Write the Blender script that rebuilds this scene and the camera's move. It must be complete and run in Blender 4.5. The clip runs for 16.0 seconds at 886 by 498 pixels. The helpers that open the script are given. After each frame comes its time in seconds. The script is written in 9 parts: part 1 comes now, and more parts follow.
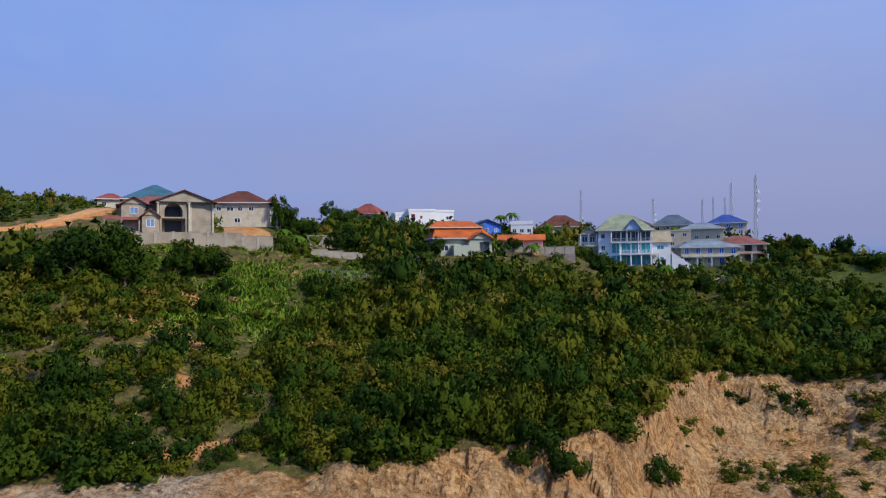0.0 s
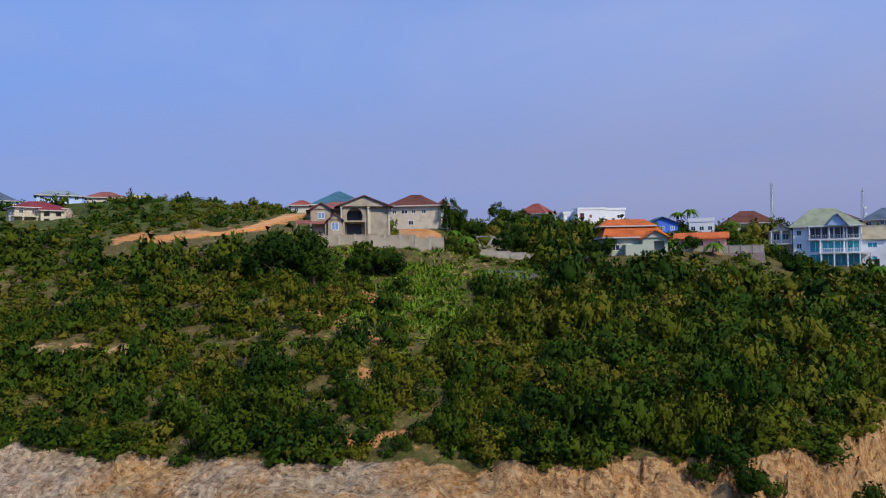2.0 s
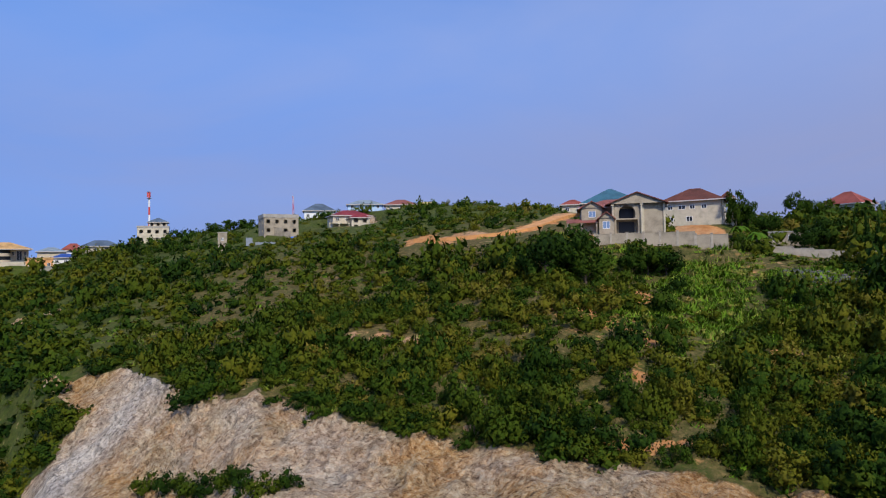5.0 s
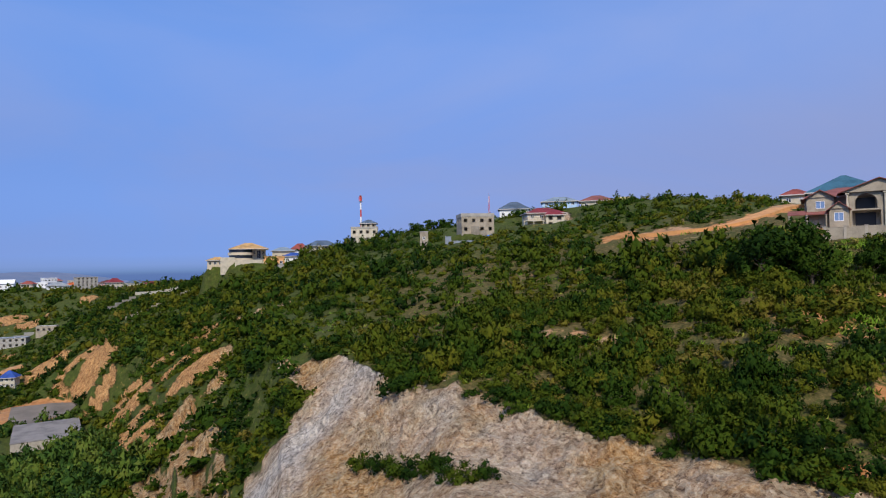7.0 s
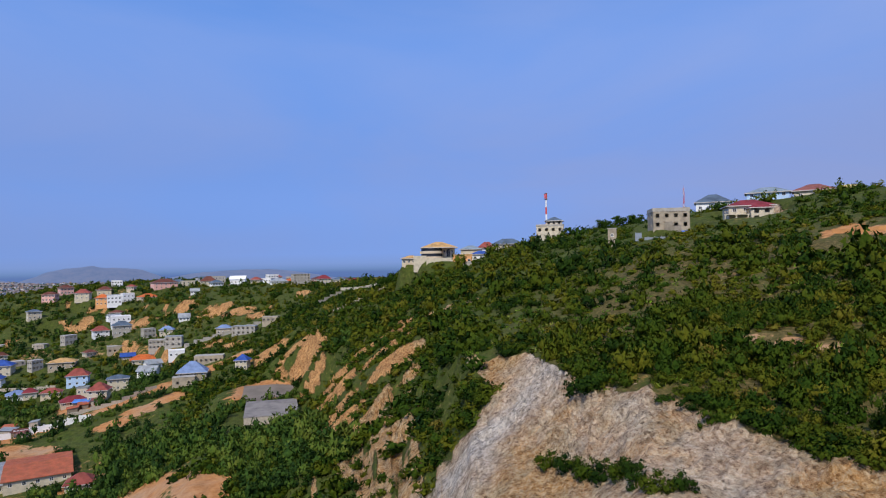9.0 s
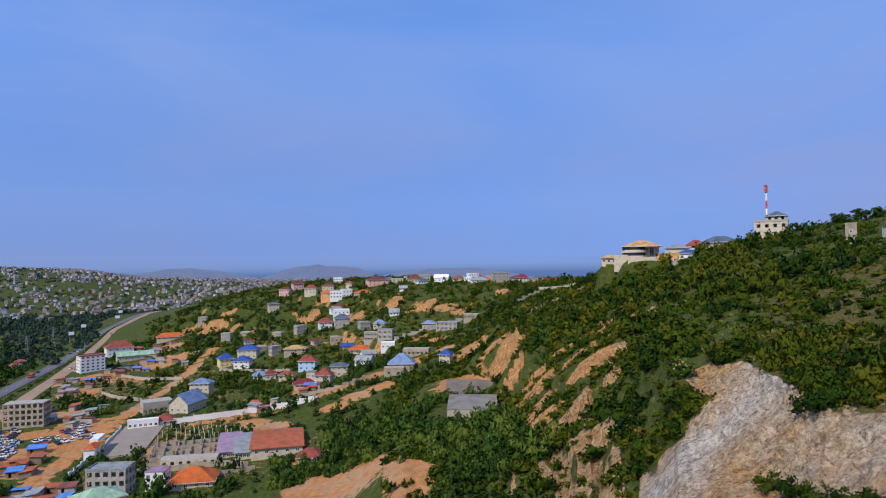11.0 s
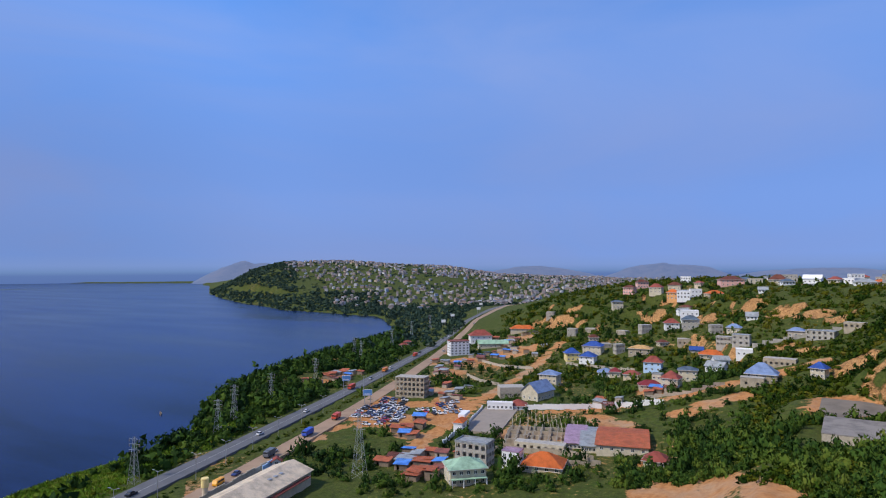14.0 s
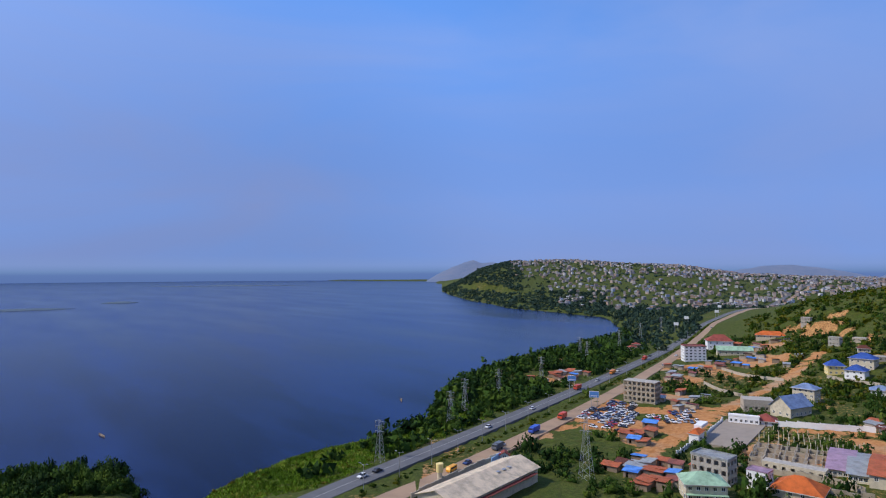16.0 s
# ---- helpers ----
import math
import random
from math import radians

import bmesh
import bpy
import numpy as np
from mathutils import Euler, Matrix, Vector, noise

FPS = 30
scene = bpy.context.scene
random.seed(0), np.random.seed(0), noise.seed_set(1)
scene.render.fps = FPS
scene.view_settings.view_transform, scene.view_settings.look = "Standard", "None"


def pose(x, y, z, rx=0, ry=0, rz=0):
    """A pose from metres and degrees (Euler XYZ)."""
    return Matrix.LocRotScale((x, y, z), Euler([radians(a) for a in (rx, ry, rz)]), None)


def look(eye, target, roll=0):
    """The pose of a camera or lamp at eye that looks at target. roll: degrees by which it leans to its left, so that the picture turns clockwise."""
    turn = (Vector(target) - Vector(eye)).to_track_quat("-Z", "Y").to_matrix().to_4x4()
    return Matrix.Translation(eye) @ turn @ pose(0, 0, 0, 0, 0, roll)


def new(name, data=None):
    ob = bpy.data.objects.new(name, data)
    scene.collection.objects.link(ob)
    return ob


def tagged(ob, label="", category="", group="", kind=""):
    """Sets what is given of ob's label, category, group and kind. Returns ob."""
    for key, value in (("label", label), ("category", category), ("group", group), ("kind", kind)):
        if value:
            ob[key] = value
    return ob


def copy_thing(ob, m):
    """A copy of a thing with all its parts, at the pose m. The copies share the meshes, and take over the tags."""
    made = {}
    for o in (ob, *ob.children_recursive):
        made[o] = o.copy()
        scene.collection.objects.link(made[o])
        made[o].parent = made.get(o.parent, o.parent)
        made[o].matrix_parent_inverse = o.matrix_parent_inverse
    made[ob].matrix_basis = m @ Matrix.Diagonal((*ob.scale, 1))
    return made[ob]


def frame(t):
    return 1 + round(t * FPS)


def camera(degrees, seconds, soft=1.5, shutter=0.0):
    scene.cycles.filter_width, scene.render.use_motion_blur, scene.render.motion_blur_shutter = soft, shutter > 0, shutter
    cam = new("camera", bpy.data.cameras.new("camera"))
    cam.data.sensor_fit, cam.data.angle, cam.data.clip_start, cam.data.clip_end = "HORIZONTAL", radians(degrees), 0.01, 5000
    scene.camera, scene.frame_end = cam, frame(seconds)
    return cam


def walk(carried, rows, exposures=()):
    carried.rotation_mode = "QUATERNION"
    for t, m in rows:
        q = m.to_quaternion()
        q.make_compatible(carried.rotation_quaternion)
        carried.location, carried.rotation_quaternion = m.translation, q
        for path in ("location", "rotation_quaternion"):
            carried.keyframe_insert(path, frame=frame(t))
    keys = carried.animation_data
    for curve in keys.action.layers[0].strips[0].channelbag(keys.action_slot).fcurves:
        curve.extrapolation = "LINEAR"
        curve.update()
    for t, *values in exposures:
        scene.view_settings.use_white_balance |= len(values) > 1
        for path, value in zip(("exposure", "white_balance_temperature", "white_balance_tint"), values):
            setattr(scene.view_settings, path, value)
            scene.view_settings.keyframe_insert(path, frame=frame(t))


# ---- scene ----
EXPOSURES = [(0.0, 0.0), (16.0, 0.0)]
HOVER = (0.0, 0.0, 80.0)  # the drone hangs 80 m above the lake and turns on the spot
cam = camera(70.74, 16.0, soft=1.1)
# seconds, heading to the left of +y, look up, lean
ROWS = [
    (0.0, -0.00, 0.72, 0.80),
    (0.5, 3.76, 0.81, 0.79),
    (1.0, 7.70, 0.86, 0.82),
    (1.5, 11.59, 0.93, 0.93),
    (2.0, 15.33, 0.97, 0.96),
    (2.5, 19.20, 1.05, 0.99),
    (3.0, 23.06, 1.12, 0.97),
    (3.5, 26.97, 1.19, 0.97),
    (4.0, 31.02, 1.27, 1.02),
    (6.5, 53.39, 1.40, 1.10),
    (7.0, 57.59, 1.45, 1.07),
    (7.5, 61.82, 1.45, 1.03),
    (8.0, 66.07, 1.49, 1.03),
    (8.5, 70.29, 1.53, 1.07),
    (11.0, 92.54, 1.80, 0.80),
    (11.5, 97.57, 1.87, 0.70),
    (12.0, 102.73, 1.90, 0.54),
    (12.5, 107.85, 1.93, 0.46),
    (13.0, 113.00, 1.92, 0.40),
    (13.5, 118.15, 1.91, 0.34),
    (14.0, 123.31, 1.91, 0.25),
    (14.5, 128.45, 1.92, 0.21),
    (15.0, 133.59, 1.92, 0.17),
    (15.5, 138.68, 1.91, 0.14),
    (16.0, 143.69, 1.91, 0.16),
]
walk(cam, [(t, pose(*HOVER, 90 + up, lean, heading)) for t, heading, up, lean in ROWS], exposures=EXPOSURES)

# ---- light ----
SUN_ELEVATION, SUN_HEADING = 44.0, -124.0  # heading to the left of +y, from which the sun shines
world = bpy.data.worlds.new("sky")
scene.world = world
world.use_nodes = True
wn, wl = world.node_tree.nodes, world.node_tree.links
wn.clear()


def wnode(kind, **values):
    n = wn.new(kind)
    for k, v in values.items():
        n.inputs[k].default_value = v
    return n


w_out = wn.new("ShaderNodeOutputWorld")
w_bg = wnode("ShaderNodeBackground", Strength=0.138)
w_sky = wn.new("ShaderNodeTexSky")
w_sky.sky_type, w_sky.sun_disc = "NISHITA", False
w_sky.sun_elevation, w_sky.sun_rotation = radians(SUN_ELEVATION), radians(-SUN_HEADING)
w_sky.altitude, w_sky.air_density, w_sky.dust_density, w_sky.ozone_density = 80.0, 1.0, 0.6, 3.0
w_co = wn.new("ShaderNodeTexCoord")
w_sep, w_com = wn.new("ShaderNodeSeparateXYZ"), wn.new("ShaderNodeCombineXYZ")
w_max = wn.new("ShaderNodeMath")
w_max.operation = "MAXIMUM"
w_max.inputs[1].default_value = 0.02
wl.new(w_co.outputs["Generated"], w_sep.inputs[0])
wl.new(w_sep.outputs["X"], w_com.inputs["X"])
wl.new(w_sep.outputs["Y"], w_com.inputs["Y"])
wl.new(w_sep.outputs["Z"], w_max.inputs[0])
wl.new(w_max.outputs[0], w_com.inputs["Z"])
w_lift = wn.new("ShaderNodeMath")  # a hazy day: the band of pale air at the horizon is drawn out
w_lift.operation = "MULTIPLY_ADD"
w_lift.inputs[1].default_value, w_lift.inputs[2].default_value = 0.75, 0.30
wl.new(w_max.outputs[0], w_lift.inputs[0])
w_high = wn.new("ShaderNodeCombineXYZ")
wl.new(w_sep.outputs["X"], w_high.inputs["X"])
wl.new(w_sep.outputs["Y"], w_high.inputs["Y"])
wl.new(w_lift.outputs[0], w_high.inputs["Z"])
wl.new(w_high.outputs[0], w_sky.inputs[0])
# thin high veil of cloud
w_map = wn.new("ShaderNodeMapping")
w_map.inputs["Scale"].default_value = (1.0, 1.0, 3.2)
w_map.inputs["Rotation"].default_value = (0.12, -0.2, 0.4)
wl.new(w_com.outputs[0], w_map.inputs[0])
w_noise = wnode("ShaderNodeTexNoise", Scale=1.7, Detail=5.0, Roughness=0.52, Distortion=0.6)
wl.new(w_map.outputs[0], w_noise.inputs["Vector"])
w_ramp = wn.new("ShaderNodeValToRGB")
w_ramp.color_ramp.elements[0].position, w_ramp.color_ramp.elements[1].position = 0.36, 0.74
w_ramp.color_ramp.elements[0].color, w_ramp.color_ramp.elements[1].color = (0, 0, 0, 1), (0.30, 0.30, 0.30, 1)
wl.new(w_noise.outputs["Fac"], w_ramp.inputs[0])
w_mix = wn.new("ShaderNodeMix")
w_mix.data_type = "RGBA"
w_mix.inputs["B"].default_value = (2.12, 2.52, 4.25, 1)
w_low = wn.new("ShaderNodeMapRange")  # haze thickens towards the horizon
w_low.inputs["From Min"].default_value, w_low.inputs["From Max"].default_value = 0.0, 0.42
w_low.inputs["To Min"].default_value, w_low.inputs["To Max"].default_value = 0.60, 0.20
wl.new(w_max.outputs[0], w_low.inputs["Value"])
w_sum = wn.new("ShaderNodeMath")
w_sum.operation, w_sum.use_clamp = "ADD", True
wl.new(w_ramp.outputs[0], w_sum.inputs[0])
wl.new(w_low.outputs[0], w_sum.inputs[1])
# and is brighter on the side of the sun
w_dot = wn.new("ShaderNodeVectorMath")
w_dot.operation = "DOT_PRODUCT"
w_dot.inputs[1].default_value = (-math.sin(radians(-60)), math.cos(radians(-60)), 0.0)
wl.new(w_co.outputs["Generated"], w_dot.inputs[0])
w_side = wn.new("ShaderNodeMapRange")
w_side.inputs["From Min"].default_value, w_side.inputs["From Max"].default_value = -0.8, 0.5
w_side.inputs["To Min"].default_value, w_side.inputs["To Max"].default_value = -0.12, 0.32
wl.new(w_dot.outputs["Value"], w_side.inputs["Value"])
w_all = wn.new("ShaderNodeMath")
w_all.operation, w_all.use_clamp = "ADD", True
wl.new(w_sum.outputs[0], w_all.inputs[0])
wl.new(w_side.outputs[0], w_all.inputs[1])
wl.new(w_all.outputs[0], w_mix.inputs["Factor"])
w_tint = wn.new("ShaderNodeMix")
w_tint.data_type, w_tint.blend_type = "RGBA", "MULTIPLY"
w_tint.inputs["Factor"].default_value = 1.0
w_tint.inputs["B"].default_value = (0.65, 1.14, 1.68, 1)
wl.new(w_sky.outputs[0], w_tint.inputs["A"])
wl.new(w_tint.outputs["Result"], w_mix.inputs["A"])
# deepest over the far shore of the lake
w_dot2 = wn.new("ShaderNodeVectorMath")
w_dot2.operation = "DOT_PRODUCT"
w_dot2.inputs[1].default_value = (-math.sin(radians(172)), math.cos(radians(172)), 0.0)
wl.new(w_co.outputs["Generated"], w_dot2.inputs[0])
w_deep = wn.new("ShaderNodeValToRGB")
w_half = wn.new("ShaderNodeMath")
w_half.operation = "MULTIPLY_ADD"
w_half.inputs[1].default_value, w_half.inputs[2].default_value = 0.5, 0.5
wl.new(w_dot2.outputs["Value"], w_half.inputs[0])
wl.new(w_half.outputs[0], w_deep.inputs[0])
w_deep.color_ramp.interpolation = "EASE"
_el = w_deep.color_ramp.elements
_el[0].position, _el[0].color = 0.0, (1.22, 1.24, 1.25, 1)
_el[1].position, _el[1].color = 1.0, (1.04, 1.01, 1.01, 1)
for _p, _g in ((0.3, 1.27), (0.80, 1.27), (0.90, 1.28)):
    _el.new(_p).color = (_g, _g, _g, 1)
# the dusty air dims and reddens it down towards the horizon
w_dust = wn.new("ShaderNodeValToRGB")
w_dust.color_ramp.interpolation = "EASE"
wl.new(w_max.outputs[0], w_dust.inputs[0])
_el = w_dust.color_ramp.elements
_el[0].position, _el[0].color = 0.02, (0.755, 0.715, 0.73, 1)
_el[1].position, _el[1].color = 0.36, (1.0, 1.0, 1.0, 1)
_el.new(0.12).color = (0.84, 0.80, 0.81, 1)
w_mul = wn.new("ShaderNodeMix")
w_mul.data_type, w_mul.blend_type = "RGBA", "MULTIPLY"
w_mul.inputs["Factor"].default_value = 1.0
wl.new(w_mix.outputs["Result"], w_mul.inputs["A"])
wl.new(w_deep.outputs[0], w_mul.inputs["B"])
w_fall = wn.new("ShaderNodeMix")
w_fall.data_type, w_fall.blend_type = "RGBA", "MULTIPLY"
w_fall.inputs["Factor"].default_value = 1.0
wl.new(w_mul.outputs["Result"], w_fall.inputs["A"])
wl.new(w_dust.outputs[0], w_fall.inputs["B"])
wl.new(w_fall.outputs["Result"], w_bg.inputs["Color"])
wl.new(w_bg.outputs[0], w_out.inputs[0])

sun = new("sun", bpy.data.lights.new("sun", "SUN"))
sun.data.energy, sun.data.angle, sun.data.color = 3.6, radians(3.0), (1.0, 0.90, 0.74)
_a, _e = radians(SUN_HEADING), radians(SUN_ELEVATION)
sun.matrix_world = look((-300 * math.sin(_a) * math.cos(_e), 300 * math.cos(_a) * math.cos(_e), 300 * math.sin(_e)), (0, 0, 0))
scene.view_settings.exposure = 0.0

# ---- materials ----
def material(name):
    m = bpy.data.materials.new(name)
    m.use_nodes = True
    nt = m.node_tree
    b = nt.nodes["Principled BSDF"]
    return m, nt, b


def tex_noise(nt, scale, detail=4.0, rough=0.55, vec=None):
    n = nt.nodes.new("ShaderNodeTexNoise")
    n.inputs["Scale"].default_value, n.inputs["Detail"].default_value, n.inputs["Roughness"].default_value = scale, detail, rough
    if vec is None:
        g = nt.nodes.new("ShaderNodeNewGeometry")
        vec = g.outputs["Position"]
    nt.links.new(vec, n.inputs["Vector"])
    return n.outputs["Fac"]


def ramp(nt, fac, stops):
    r = nt.nodes.new("ShaderNodeValToRGB")
    el = r.color_ramp.elements
    while len(el) < len(stops):
        el.new(0.5)
    for e, (p, c) in zip(el, stops):
        e.position, e.color = p, (*c, 1)
    nt.links.new(fac, r.inputs[0])
    return r.outputs[0]


def mixed(nt, fac, a, b, blend="MIX"):
    n = nt.nodes.new("ShaderNodeMix")
    n.data_type, n.blend_type = "RGBA", blend
    for sock, v in (("Factor", fac), ("A", a), ("B", b)):
        if isinstance(v, (int, float)):
            n.inputs[sock].default_value = v
        elif isinstance(v, tuple):
            n.inputs[sock].default_value = (*v, 1)
        else:
            nt.links.new(v, n.inputs[sock])
    return n.outputs["Result"]


def calc(nt, op, a, b=0.0, clamp=False):
    n = nt.nodes.new("ShaderNodeMath")
    n.operation, n.use_clamp = op, clamp
    for i, v in enumerate((a, b)):
        if isinstance(v, (int, float)):
            n.inputs[i].default_value = v
        else:
            nt.links.new(v, n.inputs[i])
    return n.outputs[0]


def attr(nt, name):
    n = nt.nodes.new("ShaderNodeAttribute")
    n.attribute_name = name
    return n.outputs["Fac"]


def bump(nt, bsdf, height, strength=0.4, distance=0.1):
    n = nt.nodes.new("ShaderNodeBump")
    n.inputs["Strength"].default_value, n.inputs["Distance"].default_value = strength, distance
    nt.links.new(height, n.inputs["Height"])
    nt.links.new(n.outputs[0], bsdf.inputs["Normal"])


PLAIN = {}


def paint(name, colour, rough=0.8, wear=0.25, scale=0.7, metal=0.0):
    """A painted, rendered or plastered surface with stains at two scales."""
    if name in PLAIN:
        return PLAIN[name]
    m, nt, b = material(name)
    big, fine = tex_noise(nt, scale, 5.0, 0.6), tex_noise(nt, 9.0, 3.0)
    low = tuple(c * (1 - wear) for c in colour)
    high = tuple(min(1.0, c * (1 + 0.25 * wear)) for c in colour)
    c = ramp(nt, big, [(0.3, low), (0.55, colour), (0.8, high)])
    c = mixed(nt, 0.25, c, ramp(nt, fine, [(0.35, low), (0.7, high)]))
    info = nt.nodes.new("ShaderNodeObjectInfo")
    c = mixed(nt, calc(nt, "MULTIPLY", info.outputs["Random"], 0.12), c, low)
    nt.links.new(c, b.inputs["Base Color"])
    b.inputs["Roughness"].default_value, b.inputs["Metallic"].default_value = rough, metal
    bump(nt, b, fine, 0.2, 0.02)
    PLAIN[name] = m
    return m


def roofing(name, colour, rough=0.75, rust=0.0, wave=4.0):
    """Profiled sheet or tile roofing: ribs, weather streaks, and rust where it has any."""
    m, nt, b = material(name)
    big, fine = tex_noise(nt, 0.35, 5.0, 0.6), tex_noise(nt, 6.0, 3.0)
    low = tuple(c * 0.6 for c in colour)
    c = ramp(nt, big, [(0.35, low), (0.55, colour), (0.8, tuple(min(1, c * 1.2) for c in colour))])
    if rust:
        c = mixed(nt, calc(nt, "MULTIPLY", ramp(nt, tex_noise(nt, 0.6, 6.0, 0.7), [(0.45, (0, 0, 0)), (0.6, (1, 1, 1))]), rust), c, (0.22, 0.09, 0.035))
    c = mixed(nt, 0.2, c, ramp(nt, fine, [(0.3, low), (0.7, colour)]))
    nt.links.new(c, b.inputs["Base Color"])
    b.inputs["Roughness"].default_value = rough
    b.inputs["Specular IOR Level"].default_value = 0.25
    w = nt.nodes.new("ShaderNodeTexWave")
    w.inputs["Scale"].default_value, w.inputs["Distortion"].default_value = wave, 0.3
    tc = nt.nodes.new("ShaderNodeTexCoord")
    nt.links.new(tc.outputs["Object"], w.inputs["Vector"])
    bump(nt, b, w.outputs["Fac"], 0.5, 0.06)
    return m


def leafage(name, stops, spot=0.16, grain=3.0, relief=0.5):
    """Foliage: each plant's tint picks its green, each leaf strays a little from it."""
    m, nt, b = material(name)
    g = nt.nodes.new("ShaderNodeNewGeometry")
    info = nt.nodes.new("ShaderNodeObjectInfo")
    t = calc(nt, "ADD", calc(nt, "MULTIPLY", attr(nt, "tint"), 0.85), calc(nt, "MULTIPLY", calc(nt, "SUBTRACT", g.outputs["Random Per Island"], 0.5), spot))
    t = calc(nt, "ADD", t, calc(nt, "MULTIPLY", calc(nt, "SUBTRACT", tex_noise(nt, 0.06, 3.0), 0.5), 0.3))
    t = calc(nt, "ADD", t, calc(nt, "MULTIPLY", info.outputs["Random"], 0.10))
    fine = tex_noise(nt, grain, 4.0, 0.75)
    t = calc(nt, "ADD", t, calc(nt, "MULTIPLY", calc(nt, "SUBTRACT", fine, 0.5), 0.38))
    c = ramp(nt, t, stops)
    nt.links.new(c, b.inputs["Base Color"])
    b.inputs["Roughness"].default_value = 0.65
    b.inputs["Specular IOR Level"].default_value = 0.05
    bump(nt, b, fine, relief, 0.5)
    tr = nt.nodes.new("ShaderNodeBsdfTranslucent")
    nt.links.new(c, tr.inputs["Color"])
    mx = nt.nodes.new("ShaderNodeMixShader")
    mx.inputs[0].default_value = 0.16
    out = nt.nodes["Material Output"]
    nt.links.new(b.outputs[0], mx.inputs[1])
    nt.links.new(tr.outputs[0], mx.inputs[2])
    nt.links.new(mx.outputs[0], out.inputs["Surface"])
    return m


LEAF = leafage("scrub_leaves", [(0.0, (0.010, 0.028, 0.004)), (0.26, (0.033, 0.069, 0.006)), (0.50, (0.070, 0.094, 0.007)), (0.72, (0.122, 0.122, 0.010)), (1.0, (0.21, 0.155, 0.033))], 0.13, 3.2)
LEAF_DEEP = leafage("tree_leaves", [(0.0, (0.012, 0.032, 0.008)), (0.32, (0.044, 0.092, 0.015)), (0.62, (0.090, 0.140, 0.020)), (1.0, (0.16, 0.175, 0.03))], 0.2, 2.0)
# greens shifted towards blue-grey: the haze over far woods is painted in
LEAF_HAZED = leafage("hazed_far_leaves", [(0.05, (0.030, 0.058, 0.044)), (0.45, (0.050, 0.085, 0.055)), (1.0, (0.11, 0.13, 0.07))], 0.2, 0.5)
GRASS = leafage("grass_blades", [(0.05, (0.075, 0.155, 0.012)), (0.45, (0.17, 0.32, 0.022)), (0.9, (0.33, 0.29, 0.07))], 0.4, 0.6)
BARK = paint("bark", (0.16, 0.12, 0.085), 0.9, 0.4, 3.0)

# ground cover: attributes of the ground say where earth lies bare, rock is cut, grass grows
EARTH, g_nt, g_b = material("ground_cover")
_n1, _n2, _n3 = tex_noise(g_nt, 0.05, 6.0, 0.6), tex_noise(g_nt, 0.5, 6.0, 0.65), tex_noise(g_nt, 4.0, 5.0, 0.6)
_soil = ramp(g_nt, _n2, [(0.25, (0.26, 0.105, 0.035)), (0.5, (0.43, 0.195, 0.070)), (0.75, (0.54, 0.29, 0.125))])
_soil = mixed(g_nt, ramp(g_nt, _n1, [(0.48, (0, 0, 0)), (0.72, (0.8, 0.8, 0.8))]), _soil, ramp(g_nt, _n3, [(0.3, (0.30, 0.22, 0.14)), (0.7, (0.46, 0.36, 0.25))]))
_green = ramp(g_nt, _n2, [(0.30, (0.017, 0.032, 0.004)), (0.48, (0.038, 0.066, 0.007)), (0.70, (0.076, 0.115, 0.013))])
_dry = ramp(g_nt, tex_noise(g_nt, 1.3, 5.0, 0.7), [(0.35, (0.045, 0.040, 0.012)), (0.5, (0.105, 0.080, 0.028)), (0.65, (0.20, 0.140, 0.058))])
_green = mixed(g_nt, calc(g_nt, "MULTIPLY", attr(g_nt, "dry"), ramp(g_nt, calc(g_nt, "ADD", calc(g_nt, "MULTIPLY", tex_noise(g_nt, 0.16, 5.0, 0.7), 0.6), calc(g_nt, "MULTIPLY", _n3, 0.4)), [(0.36, (0, 0, 0)), (0.50, (0.9, 0.9, 0.9))])), _green, _dry)
_rock_v = g_nt.nodes.new("ShaderNodeMapping")
_gp = g_nt.nodes.new("ShaderNodeNewGeometry")
g_nt.links.new(_gp.outputs["Position"], _rock_v.inputs[0])
_rock_v.inputs["Scale"].default_value = (1.0, 1.0, 0.62)
_r1, _r2 = tex_noise(g_nt, 0.8, 8.0, 0.72, _rock_v.outputs[0]), tex_noise(g_nt, 0.12, 4.0, 0.6, _rock_v.outputs[0])
_r3 = tex_noise(g_nt, 2.6, 7.0, 0.78)
_stones, _cells = [], []
for _sc in (0.5, 1.7):
    _vor = g_nt.nodes.new("ShaderNodeTexVoronoi")
    _vor.distance = "CHEBYCHEV"
    _vor.inputs["Scale"].default_value = _sc
    _warp = g_nt.nodes.new("ShaderNodeVectorMath")
    _warp.operation = "MULTIPLY_ADD"
    _wn = g_nt.nodes.new("ShaderNodeTexNoise")
    _wn.inputs["Scale"].default_value, _wn.inputs["Detail"].default_value = 0.8 * _sc, 2.0
    g_nt.links.new(_gp.outputs["Position"], _wn.inputs["Vector"])
    _warp.inputs[1].default_value = (0.5 / _sc, 0.5 / _sc, 0.5 / _sc)
    g_nt.links.new(_wn.outputs["Color"], _warp.inputs[0])
    g_nt.links.new(_rock_v.outputs[0], _warp.inputs[2])
    g_nt.links.new(_warp.outputs[0], _vor.inputs["Vector"])
    _sep = g_nt.nodes.new("ShaderNodeSeparateColor")
    g_nt.links.new(_vor.outputs["Color"], _sep.inputs[0])
    _cells.append(_sep.outputs[0])
    _stones.append(calc(g_nt, "ADD", _vor.outputs["Distance"], calc(g_nt, "MULTIPLY", _sep.outputs[1], 0.9)))
